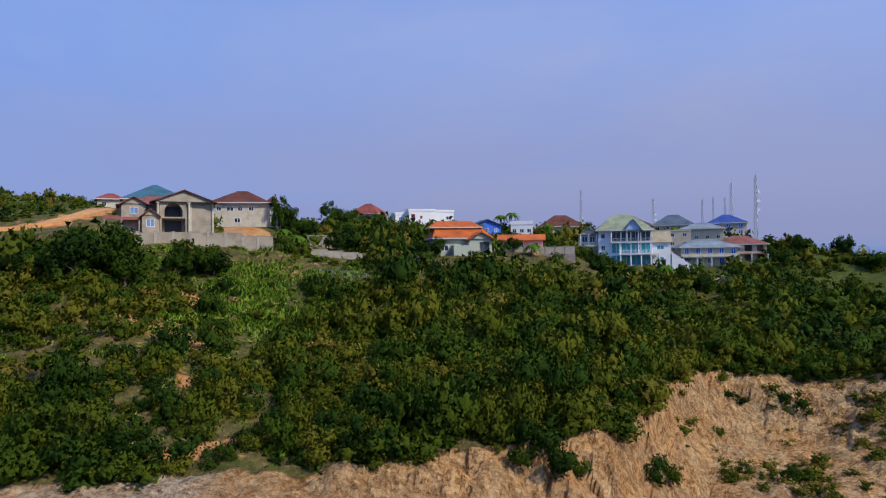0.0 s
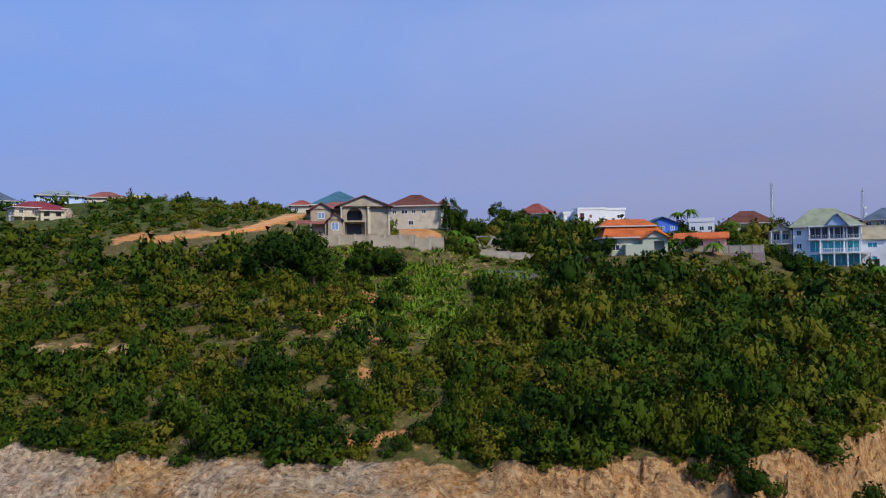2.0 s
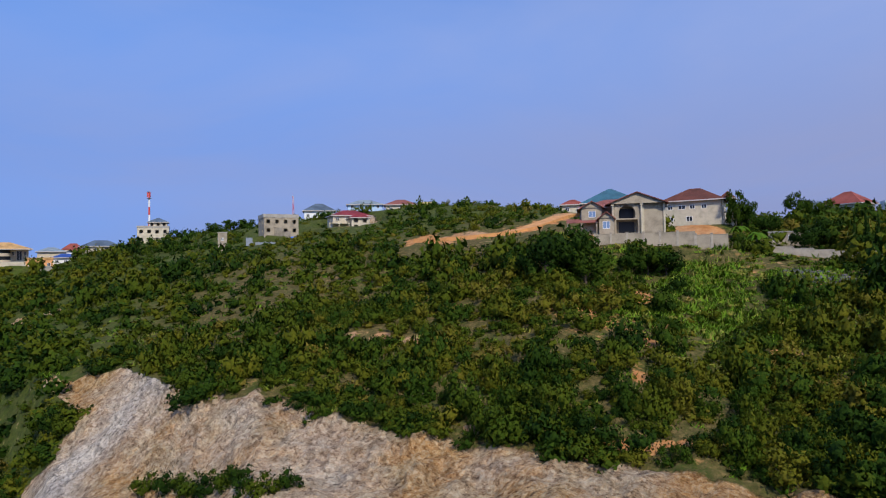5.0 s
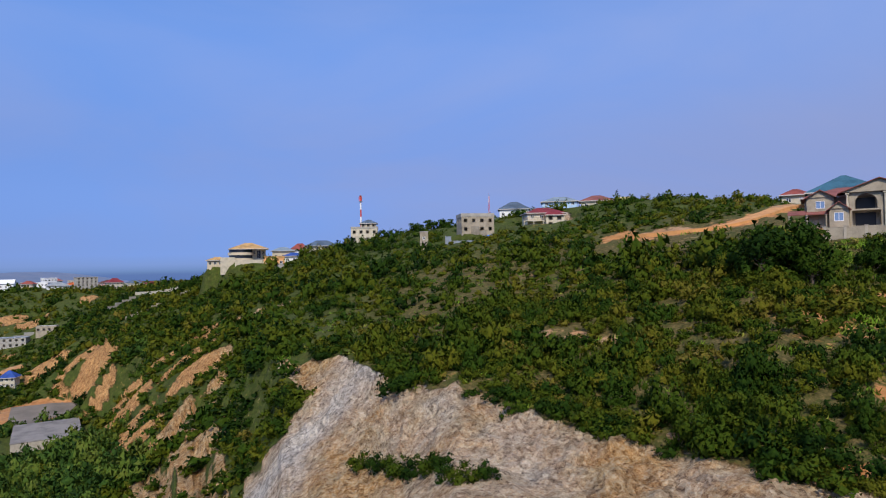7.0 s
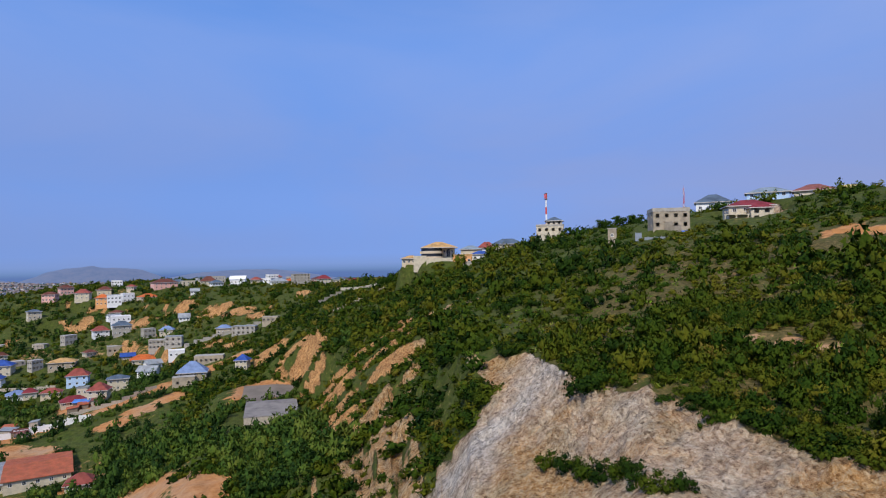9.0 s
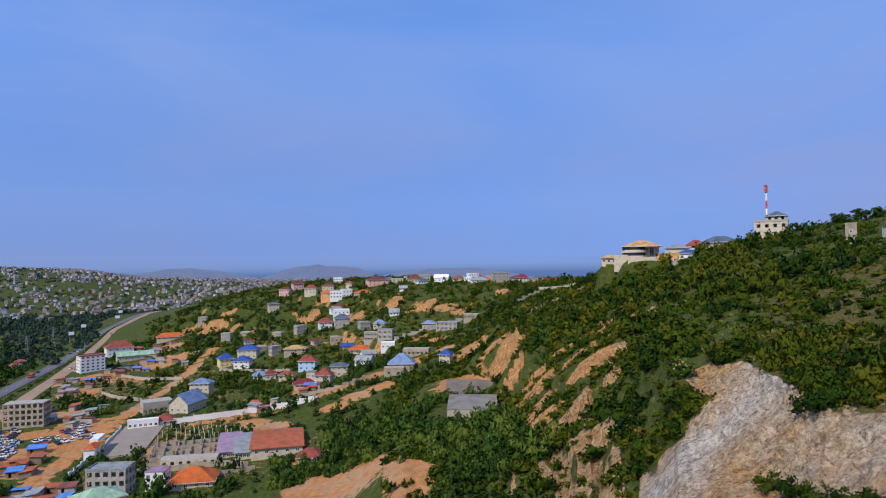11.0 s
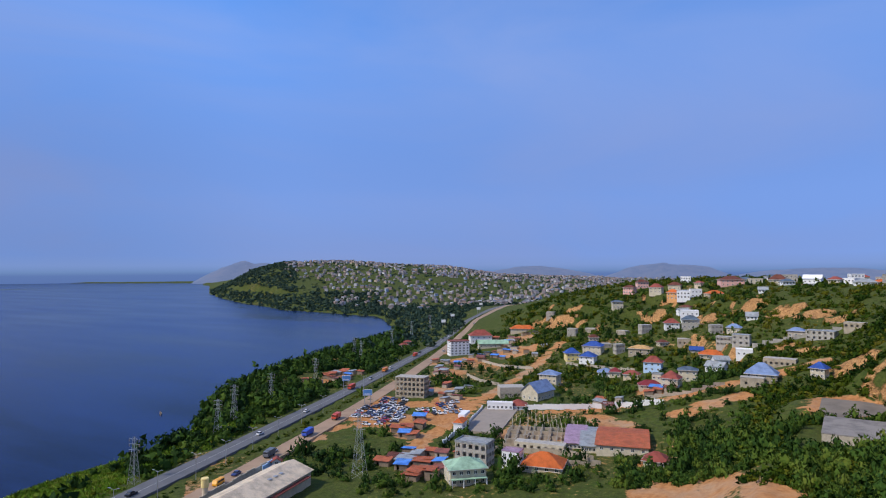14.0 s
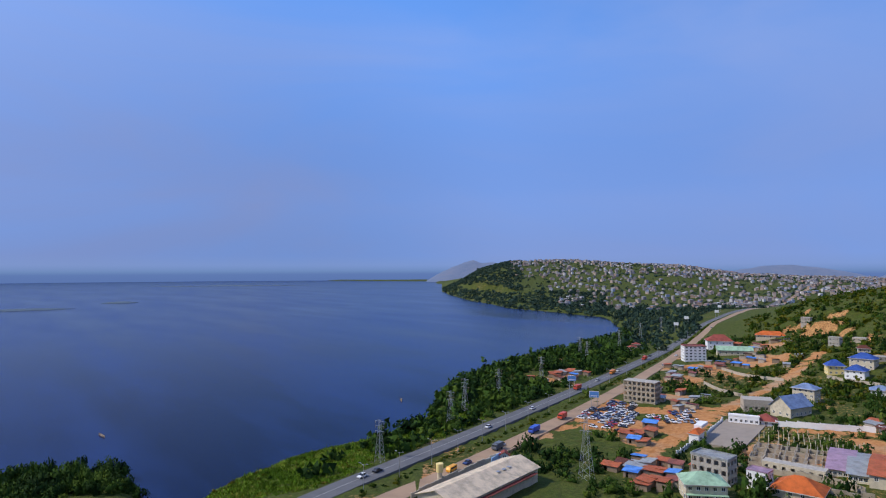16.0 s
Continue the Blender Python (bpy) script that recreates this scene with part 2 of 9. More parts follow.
_rv = calc(g_nt, "ADD", calc(g_nt, "MULTIPLY", calc(g_nt, "SUBTRACT", _r3, 0.5), 0.75), calc(g_nt, "ADD", calc(g_nt, "MULTIPLY", _cells[1], 0.09), 0.46))
_orange = ramp(g_nt, _rv, [(0.40, (0.227, 0.111, 0.043)), (0.45, (0.442, 0.236, 0.086)), (0.51, (0.561, 0.341, 0.147)), (0.59, (0.602, 0.459, 0.283))])
_cream = ramp(g_nt, _rv, [(0.40, (0.176, 0.112, 0.057)), (0.45, (0.396, 0.267, 0.139)), (0.51, (0.510, 0.371, 0.206)), (0.59, (0.581, 0.483, 0.316))])
_grey = ramp(g_nt, _rv, [(0.40, (0.202, 0.202, 0.193)), (0.45, (0.487, 0.462, 0.420)), (0.51, (0.655, 0.622, 0.571)), (0.59, (0.756, 0.722, 0.672))])
_patch = ramp(g_nt, tex_noise(g_nt, 0.22, 5.0, 0.65), [(0.38, (0, 0, 0)), (0.56, (1, 1, 1))])
_greyness = calc(g_nt, "ADD", attr(g_nt, "grey"), calc(g_nt, "MULTIPLY", calc(g_nt, "SUBTRACT", _r2, 0.5), 1.5), True)
_raw = calc(g_nt, "MULTIPLY", attr(g_nt, "grey"), -1.0, True)
_orange = mixed(g_nt, _raw, _orange, ramp(g_nt, _rv, [(0.40, (0.30, 0.13, 0.05)), (0.47, (0.56, 0.29, 0.115)), (0.56, (0.68, 0.42, 0.19))]))
_patch = calc(g_nt, "MAXIMUM", _patch, calc(g_nt, "MULTIPLY", attr(g_nt, "grey"), -1.0, True))
_rock = mixed(g_nt, _greyness, mixed(g_nt, _patch, _cream, _orange), _grey)
_vein = None
for _sc, _wd in ((0.55, 0.020), (1.7, 0.022)):
    _v = calc(g_nt, "ABSOLUTE", calc(g_nt, "SUBTRACT", tex_noise(g_nt, _sc, 4.0, 0.62, _rock_v.outputs[0]), 0.5))
    _v = ramp(g_nt, _v, [(0.0, (0.0, 0.0, 0.0)), (_wd, (1.0, 1.0, 1.0))])
    _vein = _v if _vein is None else calc(g_nt, "MULTIPLY", _vein, _v)
_rock = mixed(g_nt, 1.0, _rock, ramp(g_nt, _vein, [(0.0, (0.84, 0.82, 0.80)), (1.0, (1.0, 0.98, 0.95))]), "MULTIPLY")
for _cell in _cells:
    _rock = mixed(g_nt, 1.0, _rock, ramp(g_nt, _cell, [(0.0, (0.85, 0.84, 0.84)), (1.0, (1.07, 1.06, 1.04))]), "MULTIPLY")
_rill = g_nt.nodes.new("ShaderNodeMapping")
g_nt.links.new(_gp.outputs["Position"], _rill.inputs[0])
_rill.inputs["Scale"].default_value = (1.0, 1.0, 0.14)
_rock = mixed(g_nt, 1.0, _rock, ramp(g_nt, tex_noise(g_nt, 0.9, 3.0, 0.6, _rill.outputs[0]), [(0.36, (0.70, 0.68, 0.66)), (0.50, (1.0, 0.98, 0.95))]), "MULTIPLY")
_edge = calc(g_nt, "MULTIPLY", calc(g_nt, "SUBTRACT", _n2, 0.5), 1.1)
_bare = ramp(g_nt, calc(g_nt, "ADD", attr(g_nt, "bare"), _edge, True), [(0.42, (0, 0, 0)), (0.58, (1, 1, 1))])
_cut = ramp(g_nt, calc(g_nt, "ADD", attr(g_nt, "cut"), calc(g_nt, "MULTIPLY", _edge, 0.7), True), [(0.42, (0, 0, 0)), (0.58, (1, 1, 1))])
_c = mixed(g_nt, _bare, _green, _soil)
_c = mixed(g_nt, _cut, _c, _rock)
g_nt.links.new(_c, g_b.inputs["Base Color"])
g_b.inputs["Roughness"].default_value = 0.95
g_b.inputs["Specular IOR Level"].default_value = 0.15
_crag = calc(g_nt, "ADD", calc(g_nt, "ADD", calc(g_nt, "MULTIPLY", _stones[0], 1.3), calc(g_nt, "MULTIPLY", _stones[1], 0.55)), calc(g_nt, "ADD", calc(g_nt, "MULTIPLY", _r3, 0.9), calc(g_nt, "MULTIPLY", _vein, 0.3)))
bump(g_nt, g_b, calc(g_nt, "ADD", calc(g_nt, "MULTIPLY", _crag, _cut), calc(g_nt, "MULTIPLY", _n3, 0.35)), 0.8, 0.6)

WATER, w_nt, w_b = material("lake_water")
_wv = w_nt.nodes.new("ShaderNodeMapping")
_wp = w_nt.nodes.new("ShaderNodeNewGeometry")
w_nt.links.new(_wp.outputs["Position"], _wv.inputs[0])
_wv.inputs["Rotation"].default_value = (0, 0, 0.7)
_wv.inputs["Scale"].default_value = (1.0, 0.22, 1.0)
_w1, _w2 = tex_noise(w_nt, 0.012, 5.0, 0.6, _wv.outputs[0]), tex_noise(w_nt, 0.35, 4.0, 0.6, _wv.outputs[0])
w_nt.links.new(ramp(w_nt, _w1, [(0.40, (0.001, 0.005, 0.026)), (0.50, (0.004, 0.014, 0.062)), (0.62, (0.008, 0.024, 0.10))]), w_b.inputs["Base Color"])
w_nt.links.new(ramp(w_nt, _w1, [(0.35, (0.14, 0.14, 0.14)), (0.65, (0.22, 0.22, 0.22))]), w_b.inputs["Roughness"])
w_b.inputs["IOR"].default_value = 1.33
w_b.inputs["Specular IOR Level"].default_value = 0.11
bump(w_nt, w_b, _w2, 0.16, 0.5)

ASPHALT = paint("asphalt", (0.12, 0.12, 0.125), 0.85, 0.3, 0.15)

# ---- the lie of the land ----
# heights along headings from the hover point, each from the quarry floor out to the crest
HEADINGS = np.array([-60, -34.3, -29, -22.7, -15.8, -10.9, -3.3, 7, 15.5, 23.7, 29.9, 36.5, 43.9, 50.7, 56.8, 62.1, 67.1, 72.1, 75.9, 80, 85.5, 90.8, 97, 103, 108, 113, 118, 124, 135, 180, 235, 270, 300])
FACE_FOOT_R = [93.8, 84.0, 80, 80, 58, 54, 50, 46, 44, 44, 46, 48, 50, 52, 54, 58, 64, 80, 95, 115, 140, 165, 165, 120, 120, 120, 120, 120, 120, 120, 120, 100, 75]
FACE_FOOT_Z = [49.5, 52.7, 52.6, 51.3, 54.4, 55.7, 56.8, 58.9, 60.1, 61.2, 61.9, 58.7, 58.6, 58.8, 58.8, 54.2, 52.5, 51.9, 45.8, 39.8, 32.4, 27.2, 27, 20, 16, 13, 12, 10, 10, 14, 25, 40, 55]
FACE_LOW_R = [110.0, 98.6, 100, 90, 65, 59, 56, 52, 51, 52, 54, 56, 60, 63, 68, 74, 86, 100, 125, 145, 180, 210, 205, 180, 180, 180, 180, 180, 180, 180, 180, 150, 100]
FACE_LOW_Z = [52.4, 55.2, 52.9, 54.4, 56.9, 58.7, 59.0, 60.3, 60.9, 61.6, 62.0, 59.5, 58.9, 58.9, 59.1, 56.2, 55.8, 55.2, 47.6, 42.4, 32.2, 28.0, 22, 13, 11, 9, 8, 7, 7, 8, 22, 42, 58]
FACE_HIGH_R = [121.2, 108.6, 108, 97, 68, 61, 58, 54, 54, 55, 57, 60, 65, 69, 76, 82, 98, 110, 140, 165, 210, 240, 240, 230, 230, 240, 240, 240, 240, 240, 240, 200, 140]
FACE_HIGH_Z = [56.9, 59.3, 58.4, 58.1, 59.4, 60.4, 60.6, 61.0, 61.2, 62.2, 62.1, 60.5, 60.4, 60.3, 61.3, 59.5, 60.2, 59.3, 50.8, 46.7, 35.0, 25.5, 18, 12, 9, 8, 7, 6, 5, 5, 20, 44, 60]
RIM_R = [127.5, 114.2, 113, 101, 71, 63, 60, 56, 56, 58, 60, 64, 70, 75, 84, 90, 112, 118, 160, 185, 240, 300, 300, 300, 320, 340, 340, 340, 340, 320, 300, 260, 190]
RIM_Z = [60.0, 62.1, 60.9, 62.4, 61.4, 62.0, 62.1, 61.8, 61.6, 62.4, 62.1, 61.3, 62.0, 62.2, 64.1, 63.1, 64.5, 62.7, 56.8, 50.7, 42.7, 27.0, 19, 13, 9, 8, 7, 6, 5, 5, 20, 46, 62]
LOWER_R = [168.8, 151.2, 150, 150, 110, 100, 100, 95, 100, 100, 100, 100, 110, 115, 120, 125, 150, 155, 200, 240, 300, 390, 400, 420, 430, 450, 480, 480, 480, 450, 400, 320, 240]
LOWER_Z = [60.4, 62.4, 66.5, 66.0, 65.7, 66.9, 68.6, 67.8, 69.5, 73.1, 74.8, 71.7, 71.4, 71.7, 71.1, 68.3, 69.6, 64.3, 61.3, 56.5, 50.8, 38.0, 27, 20, 13, 11, 7, 6, 5, 5, 20, 48, 64]
UPPER_R = [212.5, 190.4, 190, 185, 150, 140, 135, 130, 130, 132, 140, 145, 155, 165, 175, 190, 215, 225, 250, 310, 370, 470, 500, 540, 550, 590, 650, 650, 650, 600, 500, 400, 300]
UPPER_Z = [68.0, 69.2, 74.2, 73.6, 72.9, 77.1, 78.0, 78.5, 80.5, 83.2, 85.4, 84.8, 84.0, 84.4, 83.4, 81.0, 79.5, 72.0, 70.5, 65.1, 57.8, 53.0, 48, 38, 29, 26, 15, 6, 5, 5, 20, 50, 66]
CREST_R = [215, 215, 225, 240, 215, 200, 180, 180, 180, 180, 200, 210, 235, 245, 250, 265, 295, 300, 310, 380, 450, 540, 600, 640, 660, 690, 760, 800, 800, 750, 600, 500, 400]
CREST_Z = [76.2, 76.2, 81.1, 82.7, 83.8, 85.3, 85.9, 87.9, 89.0, 90.7, 96.6, 99.8, 101.2, 98.8, 95.9, 92.8, 89.3, 82.5, 79.4, 71.9, 64.9, 66.0, 66, 63, 57, 46, 24, 7, 5, 5, 20, 50, 68]
BACK_R = [320, 320, 320, 320, 320, 330, 350, 350, 350, 350, 350, 350, 350, 360, 360, 380, 400, 420, 430, 480, 560, 640, 720, 720, 740, 760, 850, 950, 950, 900, 750, 650, 550]
BACK_Z = [71.5, 71.5, 79.6, 86.2, 87.1, 90.8, 94, 95, 92.0, 95, 100.0, 104.3, 102.2, 99.6, 94.5, 89.5, 84.4, 77.9, 74.8, 68.2, 67.0, 68.6, 70, 68, 62, 48, 22, 7, 5, 5, 20, 50, 65]
RADII = np.array([FACE_FOOT_R, FACE_LOW_R, FACE_HIGH_R, RIM_R, LOWER_R, UPPER_R, CREST_R, BACK_R], float)
HEIGHTS = np.array([FACE_FOOT_Z, FACE_LOW_Z, FACE_HIGH_Z, RIM_Z, LOWER_Z, UPPER_Z, CREST_Z, BACK_Z], float)
# the lake's near and far shore
SHORE_AT = [120, 127.5, 128.3, 130.2, 132.7, 136.7, 139.8, 142.9, 144.4, 145.2, 148, 152.1, 158, 164.5, 167, 169, 171, 176, 181, 186, 200, 230, 260]
SHORE_R = [6000, 900, 761, 709, 643, 558, 503, 445, 376, 338, 309, 294, 274, 241, 232, 240, 285, 292, 285, 240, 260, 400, 900]
FAR_AT = [120, 127.9, 129.2, 131.2, 133.7, 137.7, 141.3, 142.9, 143.6, 144.2, 150, 170, 230, 260]
FAR_R = [800, 878, 1078, 1124, 1190, 1302, 1635, 1961, 2263, 4300, 4600, 6000, 6000, 900]
HILLTOWN_AT = [100, 108, 113, 118, 123, 128, 133, 138, 140.3, 141.8, 143.6]
HILLTOWN_Z = [12, 22, 45, 52, 92, 104, 108, 104, 76, 38, 3]
# levelled plots on the hill: x, y, radius, height
PLOTS = [(-52, 120.2, 5, 82.7), (-43, 124, 4, 82.5), (-36.5, 126, 3.5, 81.9), (-59, 134, 12, 85.7), (-50, 157, 10, 88.0), (51, 177, 12, 76.9), (78, 209, 14, 81.7), (78, 185, 10, 76.2), (91, 191, 9, 76.9), (-165, 147, 10, 91.4), (-170, 121, 7, 90.0), (-159, 122, 4, 86.5), (-162, 111, 4, 85.0),
         (-285, 78, 11, 83.4), (-284, 112, 9, 84.2), (-296, 66, 6, 81.0), (3.5, 145, 9, 80.3), (20.5, 163, 9, 81.2), (-27, 145, 6, 82.3), (-262, 124, 9, 90.7), (-241, 0, 20, 26.0), (-287, -3, 20, 26.5), (-132, 172, 5, 98.6)]
# raw earth slips: x, y, radius
SLIPS_RIDGE = [(-218.4, 34.5, 6), (-200.7, 35.8, 7), (-181, 35, 8), (-175, 39.5, 7), (-158, 35.7, 5), (-226.6, 46, 4), (-217.4, 48.6, 5), (-204, 50, 6), (-195, 53.1, 6), (-185.4, 54.5, 5), (-300.4, 16, 5), (-301.5, 12, 5), (-292, 18.7, 5), (-258, 16.5, 5), (-268, 13, 4), (-217.1, 22.1, 6), (-207.2, 19.2, 6), (-191.8, 22.5, 6), (-187.2, 19.7, 5), (-177.8, 22.3, 6), (-160.6, 21.1, 5), (-161.5, 24.5, 5), (-142.7, 19.3, 6), (-135.3, 23.1, 7), (-121.6, 24.1, 7), (-114.8, 25.8, 6), (-132, 26.6, 6), (-113.2, 28.3, 5), (-341.7, -1.6, 9), (-340.3, 4.6, 8), (-316.1, 10.5, 7)]
SLIPS_TOWN = [(-567, -238, 20), (-585, -264, 15), (-545, -141, 13), (-556, -154, 8), (-509, -93, 13), (-523, -67, 13), (-492, -38, 15), (-469, -20, 12), (-453, -8, 10), (-484, -76, 9), (-412, -35, 9), (-399, -21, 9), (-348, -4, 9), (-342, 2, 8), (-551, -214, 11), (-543, -65, 9), (-542, -112, 8)]
CUT_SPOTS = SLIPS_RIDGE + [(x, y, 0.85 * r) for x, y, r in SLIPS_TOWN]
_lattice = np.random.RandomState(7).rand(256, 256)


def speckle(x, y):
    x, y = np.asarray(x, float), np.asarray(y, float)
    i, j = np.floor(x), np.floor(y)
    u, v = x - i, y - j
    u, v = u * u * (3 - 2 * u), v * v * (3 - 2 * v)
    i, j = i.astype(int) % 256, j.astype(int) % 256
    i2, j2 = (i + 1) % 256, (j + 1) % 256
    return (_lattice[i, j] * (1 - u) + _lattice[i2, j] * u) * (1 - v) + (_lattice[i, j2] * (1 - u) + _lattice[i2, j2] * u) * v


def rough(x, y, octaves=4):
    """Uneven relief about 0, between -0.5 and 0.5."""
    s, a, k = 0.0, 0.5, 1.0
    for o in range(octaves):
        s = s + a * (speckle(x * k + 17.3 * o, y * k + 5.1 * o) - 0.5)
        a, k = a * 0.5, k * 2.03
    return s


def blocks(x, y):
    """Flat steps of random height, about 0, one for each unit cell of a warped grid."""
    i = np.floor(x + 1.1 * rough(x / 1.7, y / 1.7, 2)).astype(int) % 256
    j = np.floor(y + 1.1 * rough(x / 1.7 + 40, y / 1.7, 2)).astype(int) % 256
    return _lattice[i, j] - 0.5


def ease(a, b, v):
    q = np.clip((v - a) / (b - a), 0, 1)
    return q * q * (3 - 2 * q)


def heading_of(x, y):
    return (np.degrees(np.arctan2(-x, y)) + 60) % 360 - 60


def lake_depth(x, y):
    """Metres from the shore: above 0 in the water."""
    r, a = np.hypot(x, y), heading_of(x, y)
    wob = 14 * rough(x / 45, y / 45)
    d = np.minimum(r - np.interp(a, SHORE_AT, SHORE_R), np.interp(a, FAR_AT, FAR_R) - r) + wob
    return np.where((a > 124) & (a < 262), d, -5000.0)


def slip_way(x, y, px, py):
    """Distance from a slip's middle, drawn out along the contour."""
    q = math.hypot(px, py)
    along = ((x - px) * px + (y - py) * py) / q
    across = ((x - px) * -py + (y - py) * px) / q
    return np.hypot(1.25 * along, 0.62 * across)


def ground(x, y):
    x, y = np.asarray(x, float), np.asarray(y, float)
    r, a = np.hypot(x, y), heading_of(x, y)
    ring = [np.interp(a, HEADINGS, q) if k < 0 else np.interp(a, np.r_[HEADINGS, 300.0], np.r_[q, q[0]]) for k, q in enumerate(RADII)]
    high = [np.interp(a, np.r_[HEADINGS, 300.0], np.r_[q, q[0]]) for q in HEIGHTS]
    face = ease(0.6, 0.8, r / ring[0]) * (1 - ease(1.0, 1.25, r / ring[3]))
    town = ease(72, 78, a) * (1 - ease(118, 124, a))
    scar = town * ease(105, 130, r) * (1 - ease(640, 700, r)) * (1 - ease(100, 106, a) * (1 - ease(420, 470, r)))
    scar = scar * (1 - (1 - ease(92, 98, a)) * (1 - ease(430, 480, r)))
    q = r + face * (8.0 * rough(x / 15, y / 15) + 4.0 * (0.12 - np.abs(rough(x / 4.2, y / 4.2, 3))) + 1.0 * rough(x / 1.9, y / 1.9, 2) + 1.6 * blocks(a * 0.55, r / 2.6) + 0.8 * blocks(a * 1.3 + 50, r / 1.1)) + scar * 26 * rough(x / 30, y / 30)
    z = high[0] - 14 * (1 - ease(0.55, 1.0, q / ring[0]))
    for k in range(7):
        f = np.clip((q - ring[k]) / (ring[k + 1] - ring[k]), 0, 1)
        z = z + (high[k + 1] - high[k]) * f
    # beyond the crest
    beyond = ease(1.0, 1.7, r / ring[7])
    plain = 6 + 6 * rough(x / 300, y / 300)
    rise = np.interp(a, HILLTOWN_AT, HILLTOWN_Z) * (1 - ease(143.6, 144.2, a))
    hills = (rise - 5) * ease(1150, 2500, r) * (1 - 0.5 * ease(2900, 4600, r)) * (1 + 0.25 * rough(x / 260, y / 260))
    hills = hills + 20 * ease(3000, 4700, r) * (rough(a * 0.35, 3.3) + 0.35) * (a > 90) * (a < 138)
    z = z * (1 - beyond) + (plain + np.maximum(hills, 0) * (a > 88)) * beyond
    # slips and scarps cut into the flank of the ridge and into the hill behind the town
    step = 11.0
    u = (z + 9 * rough(x / 55, y / 55, 2)) / step
    stair = (np.floor(u) + ease(0.6, 0.84, u - np.floor(u))) * step - 9 * rough(x / 55, y / 55, 2)
    torn = ease(-0.02, 0.10, rough(x / 38 + 9, y / 38, 3))
    z = z + scar * 0.85 * torn * (stair - z) * ease(20, 28, z)
    z = z + 1.3 * rough(x / 13, y / 13) * ease(60, 110, r) * (1 - ease(600, 900, r)) * np.where(z > 14, 1, 0.3) + face * (2.0 * rough(x / 3.0, y / 3.0) + 0.5 * rough(x / 1.1, y / 1.1, 2))
    flank = ease(74, 77, a) * (1 - ease(84, 90, a)) * ease(95, 105, r) * (1 - ease(190, 240, r))
    z = z + flank * (2.4 * rough(x / 6, y / 6) + 1.6 * (0.1 - np.abs(rough(x / 3, y / 3, 2))))
    for px, py, pr in CUT_SPOTS:
        v = (r - math.hypot(px, py)) / pr
        z = z + 0.26 * pr * np.exp(-slip_way(x, y, px, py) ** 2 / pr ** 2) * np.clip(2.2 * v, -1, 1)
    for px, py, pr, pz in PLOTS:
        f = 1 - ease(0.75, 1.5, np.hypot(x - px, y - py) / pr)
        z = z + f * (pz - z)
    z = 44 + (z - 44) * ease(8, 40, r)
    d = lake_depth(x, y)
    z = np.where(d > 0, -np.minimum(4, 0.15 * d), np.where(d > -300, np.minimum(z, 0.4 - 0.07 * d), z))
    return z


def in_meadow(x, y):
    r, a = np.hypot(x, y), heading_of(x, y)
    return np.exp(-((a - 16) / 10) ** 2 - ((r - 108) / 24) ** 2)


def overgrown(x, y, z):
    """1 where bushes have taken the west flank of the quarry, 0 where the rock is open."""
    a, up = heading_of(x, y), np.degrees(np.arctan2(z - 80, np.hypot(x, y)))
    edge = np.interp(up, [-18.6, -15.7, -14.4, -11.3, -8.7, -6], [75.5, 73.6, 72.2, 70.0, 72.7, 74]) + 1.6 * rough(x / 5, y / 5)
    return ease(-0.3, 0.3, a - edge) * (1 - ease(75.5, 77.5, a)) * (up > -20)


def at(heading, r, lift=0.0):
    """A place on the ground, by heading and distance from the hover point."""
    x, y = -r * math.sin(radians(heading)), r * math.cos(radians(heading))
    return Vector((x, y, float(ground(x, y)) + lift))

# ---- ground, water, roads ----
GREEN_SPOTS = [(-215, -188, 17), (-190, -180, 16), (-165, -160, 18), (-176, -186, 14), (-300, -215, 14), (-270, -195, 10), (-340, -225, 16), (-262, -120, 8)]  # fields and gardens
BARE_SPOTS = []  # x, y, radius of trodden or graded earth


